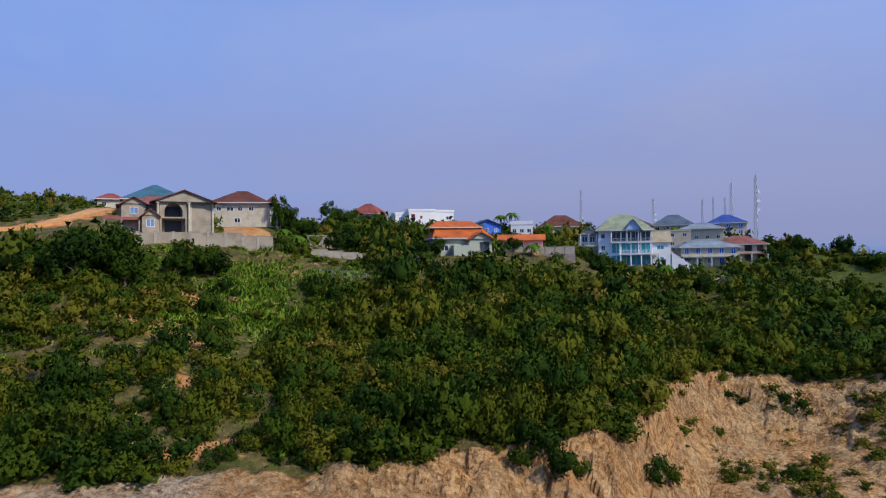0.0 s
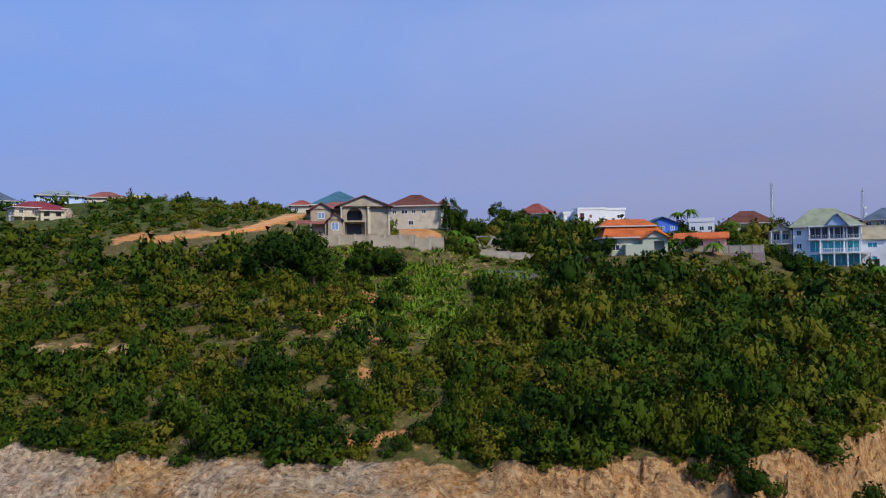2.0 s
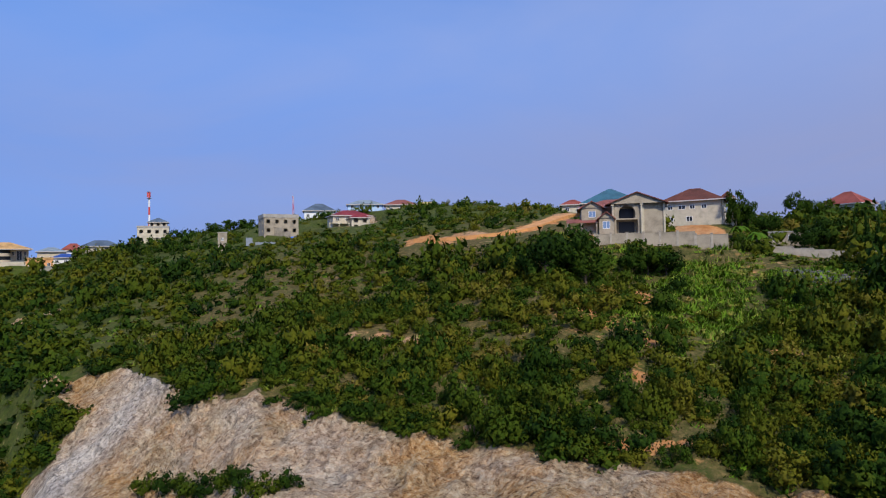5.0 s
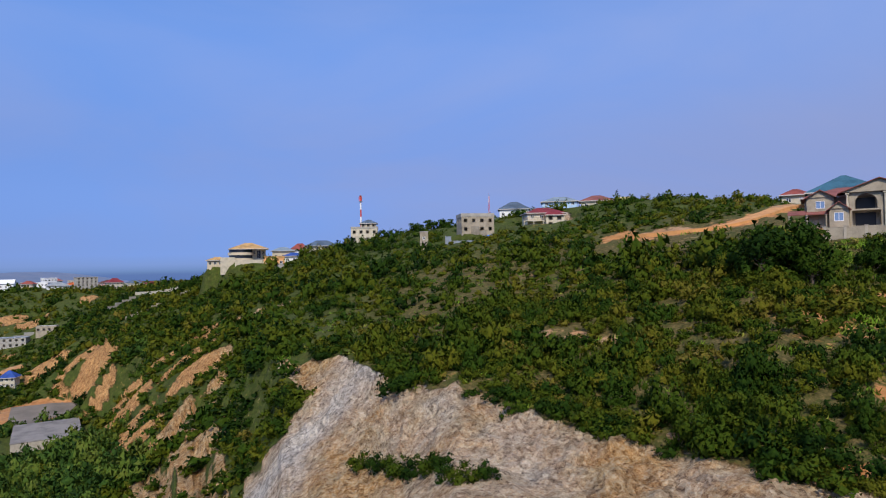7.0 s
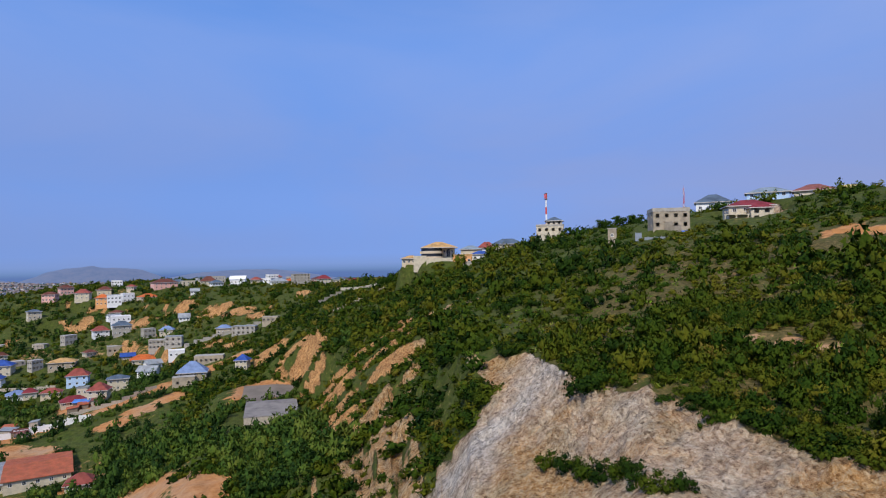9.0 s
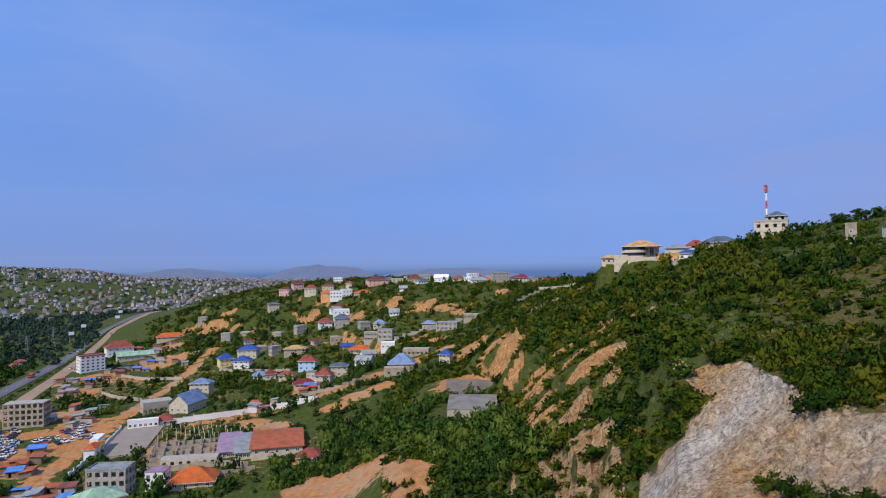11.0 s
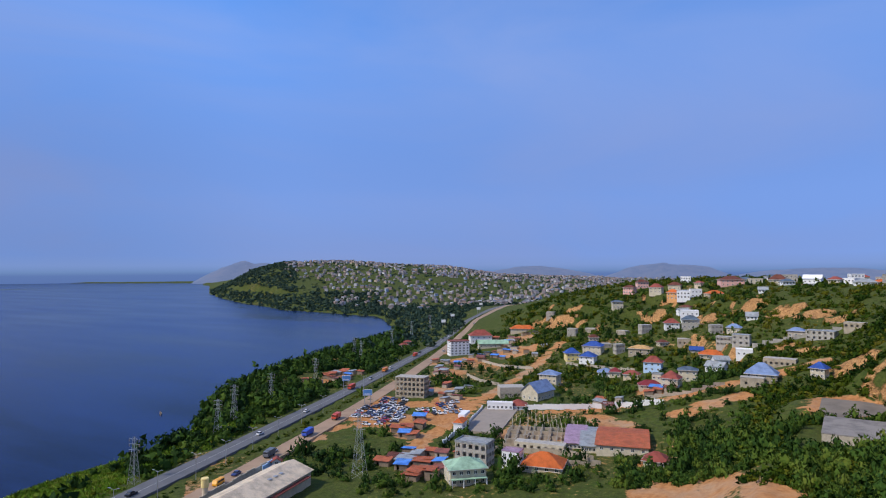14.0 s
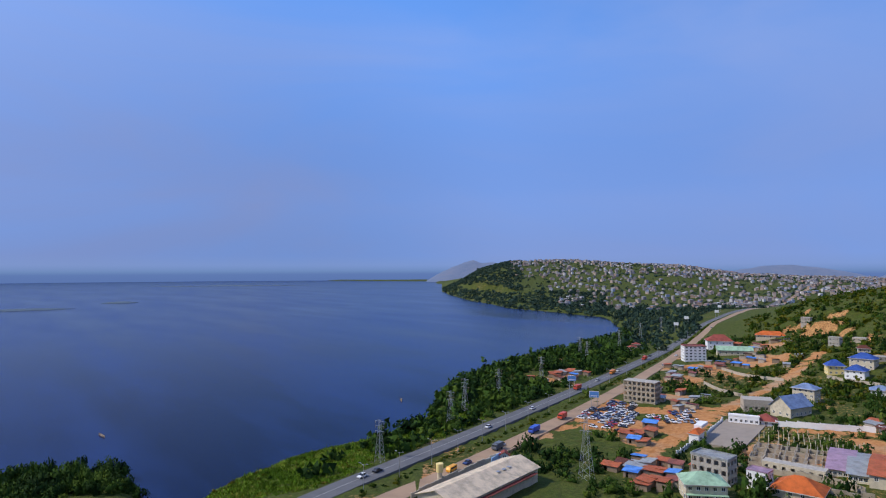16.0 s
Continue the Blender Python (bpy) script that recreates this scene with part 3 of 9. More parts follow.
def ground_mesh():
    az = np.r_[np.arange(-42, 85, 0.30), np.arange(85, 184, 0.5), np.arange(184, 318, 1.6)]
    rim = np.interp((az + 60) % 360 - 60, np.r_[HEADINGS, 300.0], np.r_[RADII[3], RADII[3][0]])
    rim = np.convolve(np.r_[rim[-7:], rim, rim[:7]], np.ones(15) / 15, "valid")
    # rows lie closest together across the quarry face
    share = np.r_[np.r_[0.002, np.linspace(0.1, 0.74, 8)], np.linspace(0.77, 1.10, 76), np.linspace(1.12, 1.5, 20)]
    near = np.outer(rim, share)
    far = (rim * 1.5)[:, None] * (4900 / (rim * 1.5))[:, None] ** (np.linspace(0, 1, 131)[1:] ** 1.15)[None]
    r = np.concatenate([near, far], 1)
    n, m = r.shape
    x, y = -np.sin(np.radians(az))[:, None] * r, np.cos(np.radians(az))[:, None] * r
    z = ground(x, y)
    verts = np.stack([x, y, z], -1).reshape(-1, 3)
    i, j = np.meshgrid(np.arange(n), np.arange(m - 1), indexing="ij")
    i2 = (i + 1) % n
    quads = np.stack([i * m + j, i * m + j + 1, i2 * m + j + 1, i2 * m + j], -1).reshape(-1, 4)[:, ::-1]
    mesh = bpy.data.meshes.new("ground")
    mesh.vertices.add(len(verts))
    mesh.vertices.foreach_set("co", verts.ravel())
    mesh.loops.add(quads.size)
    mesh.loops.foreach_set("vertex_index", quads.ravel().astype(np.int32))
    mesh.polygons.add(len(quads))
    mesh.polygons.foreach_set("loop_start", (np.arange(len(quads)) * 4).astype(np.int32))
    mesh.polygons.foreach_set("use_smooth", np.ones(len(quads), bool))
    mesh.update()
    # cover
    e = 0.8
    steep = np.hypot(ground(x + e, y) - z, ground(x, y + e) - z) / e
    rr, a = np.hypot(x, y), heading_of(x, y)
    cut = ease(0.62, 0.95, steep) * (rr < 760) * (z > 14)
    torn = ease(0.0, 0.06, rough(x / 38 + 9, y / 38, 3)) * ease(-0.06, 0.06, rough(x / 12, y / 12, 3))
    cut = np.where((a > 74) & (rr > 100) | (rr > 1.12 * np.interp(a, HEADINGS, RADII[3])), cut * torn, cut)
    for sx, sy, sr in CUT_SPOTS:
        cut = np.maximum(cut, 0.9 * (1 - ease(0.35, 1.1, slip_way(x, y, sx, sy) / sr + 1.5 * rough(x / 5, y / 5))))
    rim = np.interp(a, np.r_[HEADINGS, 300.0], np.r_[RADII[3], RADII[3][0]])
    cut = np.maximum(cut, (1 - ease(0.97, 1.02, rr / rim)) * (a < 76) * 0.8)
    for px, py, pr, _ in PLOTS[13:16]:
        cut = cut * ease(1.6, 2.6, np.hypot(x - px, y - py) / pr)
    cut = cut * (1 - 0.9 * overgrown(x, y, z) * (rr < 175))
    up = np.degrees(np.arctan2(z - 80, rr))
    grey = 0.26 * ease(40, 50, a) * (1 - ease(62, 66, a)) + 0.06 - 0.75 * (1 - ease(4, 24, a)) + 0.35 * (1 - ease(-26, -18, a)) - 1.3 * ease(75, 79, a) * ease(150, 200, rr) - 0.15 * ease(75, 79, a) + 0.75 * np.exp(-((a - 65.3 - 0.85 * np.clip(-9 - up, 0, 20)) / 2.1) ** 2)
    bare = 0.22 + 0.5 * rough(x / 26, y / 26)
    town = ease(93, 99, a) * (1 - ease(600, 680, rr)) * (1 - ease(150, 160, a))
    bare = bare + town * (0.05 + 0.55 * rough(x / 60, y / 60)) * (lake_depth(x, y) < -60)
    for sx, sy, sr in BARE_SPOTS:
        bare = np.maximum(bare, (1.0 if sx < -180 or sr > 4.5 else 0.78) * (1 - ease(0.5, 1.2, np.hypot(x - sx, y - sy) / sr + 0.8 * rough(x / 3, y / 3))))
    bare = np.maximum(bare, (0.46 + 0.5 * rough(x / 7, y / 7)) * np.exp(-((a - 24) / 7) ** 2 - ((rr - 92) / 15) ** 2) ** 0.5 * (rr < 125))
    for sx, sy, sr in GREEN_SPOTS:
        bare = bare * ease(0.7, 1.1, np.hypot(x - sx, y - sy) / sr + 0.5 * rough(x / 5, y / 5))
    bare = np.where(rr > 1000, 0.22 + 0.5 * rough(x / 90, y / 90), bare)
    dry = 0.30 + 0.70 * (1 - ease(58, 72, a)) * (1 - ease(150, 190, rr)) - 0.35 * in_meadow(x, y)
    for name, v in (("cut", cut), ("grey", grey), ("bare", bare), ("dry", dry)):
        mesh.attributes.new(name, "FLOAT", "POINT").data.foreach_set("value", v.ravel().astype(np.float32))
    cv = cut.ravel()
    mesh.polygons.foreach_set("use_smooth", (cv[quads].mean(1) < 0.5) | (rr.ravel()[quads[:, 0]] > 190))
    mesh.materials.append(EARTH)
    return tagged(new("ground", mesh), "hilly ground of orange earth, scrub grass and quarried rock", "ground", kind="structure")


def disc(name, radius, z, mat, n=96):
    bm = bmesh.new()
    bmesh.ops.create_circle(bm, cap_ends=True, segments=n, radius=radius)
    me = bpy.data.meshes.new(name)
    bm.to_mesh(me)
    bm.free()
    me.materials.append(mat)
    ob = new(name, me)
    ob.location.z = z
    return ob


# far hills, the blue haze before them painted on as a glowing colour
HAZE_HILL, _nt, _b = material("distant_hills_haze_glow")
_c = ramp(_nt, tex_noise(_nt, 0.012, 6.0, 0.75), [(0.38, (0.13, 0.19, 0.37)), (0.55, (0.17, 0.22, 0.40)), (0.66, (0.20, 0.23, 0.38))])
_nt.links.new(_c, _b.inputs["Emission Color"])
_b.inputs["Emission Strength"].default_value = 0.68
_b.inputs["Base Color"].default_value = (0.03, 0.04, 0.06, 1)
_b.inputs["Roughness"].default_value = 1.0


def distant_hill(heading, r, half, top, label):
    """A rounded far hill: half its breadth in degrees, top in metres."""
    n, m = 48, 10
    bm = bmesh.new()
    grid = []
    for i in range(n + 1):
        u = 2 * i / n - 1
        a = radians(heading + half * u)
        row = []
        for j in range(m + 1):
            v = 2 * j / m - 1
            q = max(0.0, 1 - u * u) ** 1.25 * max(0.0, 1 - v * v)
            rr = r + 350 * v
            bump_ = 1 + 0.35 * float(rough(u * 5 + heading, v * 2 + 1.5))
            row.append(bm.verts.new((-rr * math.sin(a), rr * math.cos(a), -3 + (top + 3) * q * bump_)))
        grid.append(row)
    for i in range(n):
        for j in range(m):
            bm.faces.new((grid[i][j], grid[i + 1][j], grid[i + 1][j + 1], grid[i][j + 1]))
    for f in bm.faces:
        f.smooth = True
    bmesh.ops.recalc_face_normals(bm, faces=bm.faces)
    me = bpy.data.meshes.new("backdrop")
    bm.to_mesh(me)
    bm.free()
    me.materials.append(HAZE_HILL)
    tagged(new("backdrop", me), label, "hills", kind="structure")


distant_hill(140.4, 4500, 5.0, 140, "far rounded hill across the lake, painted in blue haze")
distant_hill(103.5, 4520, 6.5, 122, "far low hill behind the town, painted in blue haze")
distant_hill(115.0, 4500, 7.5, 100, "far hill behind the hillside town, painted in pale haze")
distant_hill(92.0, 4540, 9.0, 84, "far low rise painted in blue haze")
distant_hill(128.0, 4500, 9.0, 112, "far ridge beyond the hillside town, painted in haze")


def far_air():
    """The hazy distance where the lake meets the sky, past all land: a glowing ring, painted as haze, that thins out
    upwards.
    """
    m, nt, b = material("horizon_haze_glow")
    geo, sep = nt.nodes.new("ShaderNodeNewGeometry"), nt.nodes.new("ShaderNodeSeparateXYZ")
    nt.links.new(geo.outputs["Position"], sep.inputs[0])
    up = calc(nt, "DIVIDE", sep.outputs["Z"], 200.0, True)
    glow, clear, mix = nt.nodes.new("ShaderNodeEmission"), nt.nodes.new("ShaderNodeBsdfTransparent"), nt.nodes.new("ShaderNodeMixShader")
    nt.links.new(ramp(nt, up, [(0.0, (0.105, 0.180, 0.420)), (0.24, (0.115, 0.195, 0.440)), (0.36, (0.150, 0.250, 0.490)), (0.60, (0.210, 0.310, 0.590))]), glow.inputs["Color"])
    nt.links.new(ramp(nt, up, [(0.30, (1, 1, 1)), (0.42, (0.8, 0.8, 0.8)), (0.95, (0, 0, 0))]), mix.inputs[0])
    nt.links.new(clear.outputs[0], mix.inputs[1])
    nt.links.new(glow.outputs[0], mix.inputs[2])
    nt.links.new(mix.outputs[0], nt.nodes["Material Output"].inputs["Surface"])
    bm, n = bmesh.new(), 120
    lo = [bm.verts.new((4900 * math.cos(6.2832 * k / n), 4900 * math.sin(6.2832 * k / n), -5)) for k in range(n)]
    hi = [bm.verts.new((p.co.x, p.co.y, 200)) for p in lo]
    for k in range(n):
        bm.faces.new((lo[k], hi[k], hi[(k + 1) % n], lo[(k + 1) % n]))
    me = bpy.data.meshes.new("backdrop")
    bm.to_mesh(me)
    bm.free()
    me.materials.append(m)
    ob = tagged(new("backdrop", me), "glowing ring painted as pale blue haze along the far horizon", "haze", kind="structure")
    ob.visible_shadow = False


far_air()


# reeds in blue-grey, with the haze of the distance mixed into their colour
ISLE = paint("hazed_reeds", (0.10, 0.15, 0.20), 0.95, 0.3, 0.02)


def low_island(heading, r, half, name="backdrop"):
    bm = bmesh.new()
    rows = []
    for i in range(25):
        u = 2 * i / 24 - 1
        a = radians(heading + half * u)
        w = 14 * (1 - u * u) + 1
        rows.append([bm.verts.new((-(r + o) * math.sin(a), (r + o) * math.cos(a), z)) for o, z in ((-w, -1), (-w * 0.3, 3.5 * (1 - u * u) + float(rough(u * 9, 1.0))), (w * 0.5, 3.0 * (1 - u * u)), (w, -1))])
    for p, q in zip(rows, rows[1:]):
        for k in range(3):
            bm.faces.new((p[k], q[k], q[k + 1], p[k + 1]))
    bmesh.ops.recalc_face_normals(bm, faces=bm.faces)
    me = bpy.data.meshes.new(name)
    bm.to_mesh(me)
    bm.free()
    me.materials.append(ISLE)
    tagged(new(name, me), "low reed island far out, painted blue-grey as by haze", "island", kind="structure")


low_island(177.5, 1530, 3.4)
low_island(171.0, 1750, 1.4)
low_island(162.5, 3400, 7.0)

tagged(disc("water", 4950, 0.0, WATER), "wide deep blue lake, lightly rippled by the wind", "lake", kind="structure")


def ribbon(name, mat, way, width, lift, step=6.0, thick=0.25, flat=None):
    """A road's body laid along a line of plan points."""
    pts = []
    for (x0, y0), (x1, y1) in zip(way, way[1:]):
        k = max(1, int(math.hypot(x1 - x0, y1 - y0) / step))
        pts += [(x0 + (x1 - x0) * i / k, y0 + (y1 - y0) * i / k) for i in range(k)]
    pts.append(way[-1])
    bm = bmesh.new()
    rows = []
    for i, (x, y) in enumerate(pts):
        (xa, ya), (xb, yb) = pts[max(0, i - 1)], pts[min(len(pts) - 1, i + 1)]
        d = Vector((xb - xa, yb - ya, 0)).normalized()
        s = Vector((-d.y, d.x, 0)) * width / 2
        z = float(ground(x, y)) if flat is None else max(flat, float(ground(x, y)))
        ring = []
        for o, dz in ((s * 1.06, -thick), (s, 0), (-s, 0), (-s * 1.06, -thick)):
            ring.append(bm.verts.new((x + o.x, y + o.y, z + lift + dz)))
        rows.append(ring)
    for p, q in zip(rows, rows[1:]):
        for k in range(3):
            bm.faces.new((p[k], p[k + 1], q[k + 1], q[k]))
    me = bpy.data.meshes.new(name)
    bm.to_mesh(me)
    bm.free()
    me.materials.append(mat)
    return new(name, me)

# ---- how things are put together ----
KEEP_OUT, KEEP_OUT_WAYS = [], []


def part(name, shape, mat, parent, label="", where=None):
    """Links a bmesh (or a mesh already made) as one mesh object under a thing or a part."""
    if isinstance(shape, bmesh.types.BMesh):
        me = bpy.data.meshes.new(name)
        shape.normal_update()
        shape.to_mesh(me)
        shape.free()
        me.materials.append(mat)
    else:
        me = shape
    ob = new(name, me)
    ob.parent = parent
    if where is not None:
        ob.matrix_basis = where
    if label:
        ob["label"] = label
    return ob


def thing(name, label, category, x, y, z, turn=0.0, group=""):
    ob = new(name)
    ob.empty_display_size = 0.5
    ob.matrix_basis = pose(x, y, z, 0, 0, turn)
    return tagged(ob, label, category, group)


def box(bm, x0, x1, y0, y1, z0, z1):
    v = [bm.verts.new(p) for p in ((x0, y0, z0), (x1, y0, z0), (x1, y1, z0), (x0, y1, z0), (x0, y0, z1), (x1, y0, z1), (x1, y1, z1), (x0, y1, z1))]
    for f in ((0, 3, 2, 1), (4, 5, 6, 7), (0, 1, 5, 4), (1, 2, 6, 5), (2, 3, 7, 6), (3, 0, 4, 7)):
        bm.faces.new([v[i] for i in f])


def boxes(*rows):
    bm = bmesh.new()
    for row in rows:
        box(bm, *row)
    return bm


def rod(bm, a, b, r0, r1=None, n=6):
    """A round bar from a to b."""
    a, b = Vector(a), Vector(b)
    q = (b - a).to_track_quat("Z", "Y")
    r1 = r0 if r1 is None else r1
    lo, hi = [], []
    for k in range(n):
        c = Vector((math.cos(6.2832 * k / n), math.sin(6.2832 * k / n), 0))
        lo.append(bm.verts.new(a + q @ (c * r0)))
        hi.append(bm.verts.new(b + q @ (c * r1)))
    for k in range(n):
        bm.faces.new((lo[k], lo[(k + 1) % n], hi[(k + 1) % n], hi[k]))
    bm.faces.new(lo[::-1])
    bm.faces.new(hi)


SHARED = {}


def window_meshes(w, h, frame_mat, pane_mat):
    key = (round(w, 2), round(h, 2), frame_mat.name, pane_mat.name)
    if key not in SHARED:
        t = 0.09
        bm = boxes((-w / 2, w / 2, -0.06, 0.12, 0, t), (-w / 2, w / 2, -0.06, 0.12, h - t, h), (-w / 2, -w / 2 + t, -0.06, 0.12, t, h - t), (w / 2 - t, w / 2, -0.06, 0.12, t, h - t), (-t / 2, t / 2, -0.02, 0.10, t, h - t))
        fm = bpy.data.meshes.new("window_frame")
        bm.to_mesh(fm)
        bm.free()
        fm.materials.append(frame_mat)
        bm = boxes((-w / 2 + 0.02, w / 2 - 0.02, 0.03, 0.06, 0.02, h - 0.02))
        pm = bpy.data.meshes.new("pane")
        bm.to_mesh(pm)
        bm.free()
        pm.materials.append(pane_mat)
        SHARED[key] = (fm, pm)
    return SHARED[key]


def side_wall(bm, m, length, z0, z1, holes, thick=0.22):
    """One wall in the plane y=0 from x=0 to length (outside towards -y), with holes (x, z, w, h) that go through, laid by m."""
    xs = sorted({0.0, length, *[h[0] for h in holes], *[h[0] + h[2] for h in holes]})
    zs = sorted({z0, z1, *[h[1] for h in holes], *[h[1] + h[3] for h in holes]})
    def face(*ps):
        bm.faces.new([bm.verts.new(m @ Vector(p)) for p in ps])
    for xa, xb in zip(xs, xs[1:]):
        for za, zb in zip(zs, zs[1:]):
            xm, zm = (xa + xb) / 2, (za + zb) / 2
            if any(h[0] < xm < h[0] + h[2] and h[1] < zm < h[1] + h[3] for h in holes):
                continue
            face((xa, 0, za), (xb, 0, za), (xb, 0, zb), (xa, 0, zb))
            face((xa, thick, za), (xa, thick, zb), (xb, thick, zb), (xb, thick, za))
    for x, z, w, h in holes:
        face((x, 0, z), (x, thick, z), (x + w, thick, z), (x + w, 0, z))
        face((x, 0, z + h), (x + w, 0, z + h), (x + w, thick, z + h), (x, thick, z + h))
        face((x, 0, z), (x, 0, z + h), (x, thick, z + h), (x, thick, z))
        face((x + w, 0, z), (x + w, thick, z), (x + w, thick, z + h), (x + w, 0, z + h))
    face((0, 0, z1), (length, 0, z1), (length, thick, z1), (0, thick, z1))


def evenly(length, n, w, h, sill, floor_h, floors, skip=()):
    """Rows of n openings a storey."""
    out = []
    for k in range(floors):
        for i in range(n):
            if (k, i) not in skip:
                out.append((length * (i + 0.5) / n - w / 2, k * floor_h + sill, w, h))
    return out


def shell(parent, w, d, h, mat, holes, sunk=2.5, glazed=True, frame_mat=None, pane_mat=None, floors=1, name="wall", off=(0, 0, 0)):
    """Four walls round a plan of w by d, front towards -y; holes by side: front, right, back, left."""
    ox, oy, oz = off
    bm = bmesh.new()
    sides = {"front": (Matrix.Translation((-w / 2 + ox, -d / 2 + oy, oz)), w), "right": (Matrix.Translation((w / 2 + ox, -d / 2 + oy, oz)) @ pose(0, 0, 0, 0, 0, 90), d), "back": (Matrix.Translation((w / 2 + ox, d / 2 + oy, oz)) @ pose(0, 0, 0, 0, 0, 180), w), "left": (Matrix.Translation((-w / 2 + ox, d / 2 + oy, oz)) @ pose(0, 0, 0, 0, 0, -90), d)}
    for key, (m, length) in sides.items():
        side_wall(bm, m, length, -sunk, h, holes.get(key, ()))
    ob = part(name, bm, mat, parent)
    if not glazed:  # open shells show their floors and cross walls
        for k in range(floors + 1):
            z = h * k / floors
            part("floor_slab", boxes((-w / 2 + 0.23 + ox, w / 2 - 0.23 + ox, -d / 2 + 0.23 + oy, d / 2 - 0.23 + oy, z - 0.2 + oz, z - 0.02 + oz)), CONCRETE, parent)
        part("cross_wall", boxes((-w / 2 + 0.4 + ox, w / 2 - 0.4 + ox, -0.1 + oy, 0.1 + oy, 0 + oz, h - 0.3 + oz)), CONCRETE, parent)
    if glazed:
        for key, (m, length) in sides.items():
            for x, z, ww, hh in holes.get(key, ()):
                fm, pm = window_meshes(ww, hh, frame_mat or WHITE, pane_mat or GLASS)
                win = part("window", fm, None, parent, where=m @ pose(x + ww / 2, 0.03, z))
                part("pane", pm, None, win)
    return ob


def hip_roof(parent, w, d, z, rise, mat, over=0.7, off=(0, 0), ridge=None, name="roof", thick=0.18):
    """A hipped roof on a plan of w by d at height z."""
    a, b = w / 2 + over, d / 2 + over
    run = max(a - b, 0.0) if ridge is None else ridge / 2
    turn = a < b
    if turn and ridge is None:
        run = b - a
    bm = bmesh.new()
    ox, oy = off
    lo = [bm.verts.new((ox + x, oy + y, z - thick)) for x, y in ((-a, -b), (a, -b), (a, b), (-a, b))]
    hi = [bm.verts.new((ox + x, oy + y, z)) for x, y in ((-a, -b), (a, -b), (a, b), (-a, b))]
    bm.faces.new(lo[::-1])
    for k in range(4):
        bm.faces.new((lo[k], lo[(k + 1) % 4], hi[(k + 1) % 4], hi[k]))
    if run < 0.1:
        p = bm.verts.new((ox, oy, z + rise))
        for k in range(4):
            bm.faces.new((hi[k], hi[(k + 1) % 4], p))
    elif turn:
        p, q = bm.verts.new((ox, oy - run, z + rise)), bm.verts.new((ox, oy + run, z + rise))
        bm.faces.new((hi[0], hi[1], p))
        bm.faces.new((hi[1], hi[2], q, p))
        bm.faces.new((hi[2], hi[3], q))
        bm.faces.new((hi[3], hi[0], p, q))
    else:
        p, q = bm.verts.new((ox - run, oy, z + rise)), bm.verts.new((ox + run, oy, z + rise))
        bm.faces.new((hi[0], hi[1], q, p))
        bm.faces.new((hi[1], hi[2], q))
        bm.faces.new((hi[2], hi[3], p, q))
        bm.faces.new((hi[3], hi[0], p))
    ob = part(name, bm, mat, parent)
    bm = boxes((ox - a, ox + a, oy - b - 0.05, oy - b, z - 0.26, z + 0.02), (ox - a, ox + a, oy + b, oy + b + 0.05, z - 0.26, z + 0.02), (ox - a - 0.05, ox - a, oy - b, oy + b, z - 0.26, z + 0.02), (ox + a, ox + a + 0.05, oy - b, oy + b, z - 0.26, z + 0.02))
    part("fascia", bm, FASCIA, ob)
    return ob


def gable_roof(parent, w, d, z, rise, mat, over=0.6, off=(0, 0), along="x", wall=None, name="roof", thick=0.16):
    """Two slopes with the ridge along x or y; the gable walls under it in the wall's material."""
    a, b = w / 2 + over, d / 2 + over
    ox, oy = off
    turn = Matrix.Translation((ox, oy, z)) @ (Matrix.Identity(4) if along == "x" else pose(0, 0, 0, 0, 0, 90))
    if along == "y":
        a, b = b, a
        w, d = d, w
    bm = bmesh.new()
    drop = rise * over / (d / 2)
    sect = [(-b, -drop), (0, rise), (b, -drop), (b, -drop + thick), (0, rise + thick), (-b, -drop + thick)]
    ends = [[bm.verts.new(turn @ Vector((x, y, q))) for y, q in sect] for x in (-a, a)]
    for k in range(6):
        bm.faces.new((ends[0][k], ends[1][k], ends[1][(k + 1) % 6], ends[0][(k + 1) % 6]))
    for e, flip in ((ends[0], 1), (ends[1], -1)):
        bm.faces.new([e[i] for i in (0, 1, 4, 5)][::flip])
        bm.faces.new([e[i] for i in (1, 2, 3, 4)][::flip])
    bmesh.ops.recalc_face_normals(bm, faces=bm.faces)
    ob = part(name, bm, mat, parent)
    if wall is not None:
        for x in (-w / 2, w / 2 - 0.22):
            bm = bmesh.new()
            p = [bm.verts.new(turn @ Vector(q)) for q in ((x, -d / 2, 0), (x, d / 2, 0), (x, 0, rise), (x + 0.22, -d / 2, 0), (x + 0.22, d / 2, 0), (x + 0.22, 0, rise))]
            for f in ((0, 2, 1), (3, 4, 5), (0, 1, 4, 3), (1, 2, 5, 4), (2, 0, 3, 5)):
                bm.faces.new([p[i] for i in f])
            part("gable", bm, wall, parent)
    return ob


def flat_roof(parent, w, d, z, mat, rail=0.6, off=(0, 0), name="roof"):
    ox, oy = off
    a, b = w / 2 + 0.12, d / 2 + 0.12
    ob = part(name, boxes((ox - a, ox + a, oy - b, oy + b, z, z + 0.2)), mat, parent)
    if rail:
        t = 0.18
        part("parapet", boxes((ox - a, ox + a, oy - b, oy - b + t, z + 0.2, z + 0.2 + rail), (ox - a, ox + a, oy + b - t, oy + b, z + 0.2, z + 0.2 + rail), (ox - a, ox - a + t, oy - b + t, oy + b - t, z + 0.2, z + 0.2 + rail), (ox + a - t, ox + a, oy - b + t, oy + b - t, z + 0.2, z + 0.2 + rail)), mat, ob)
    return ob


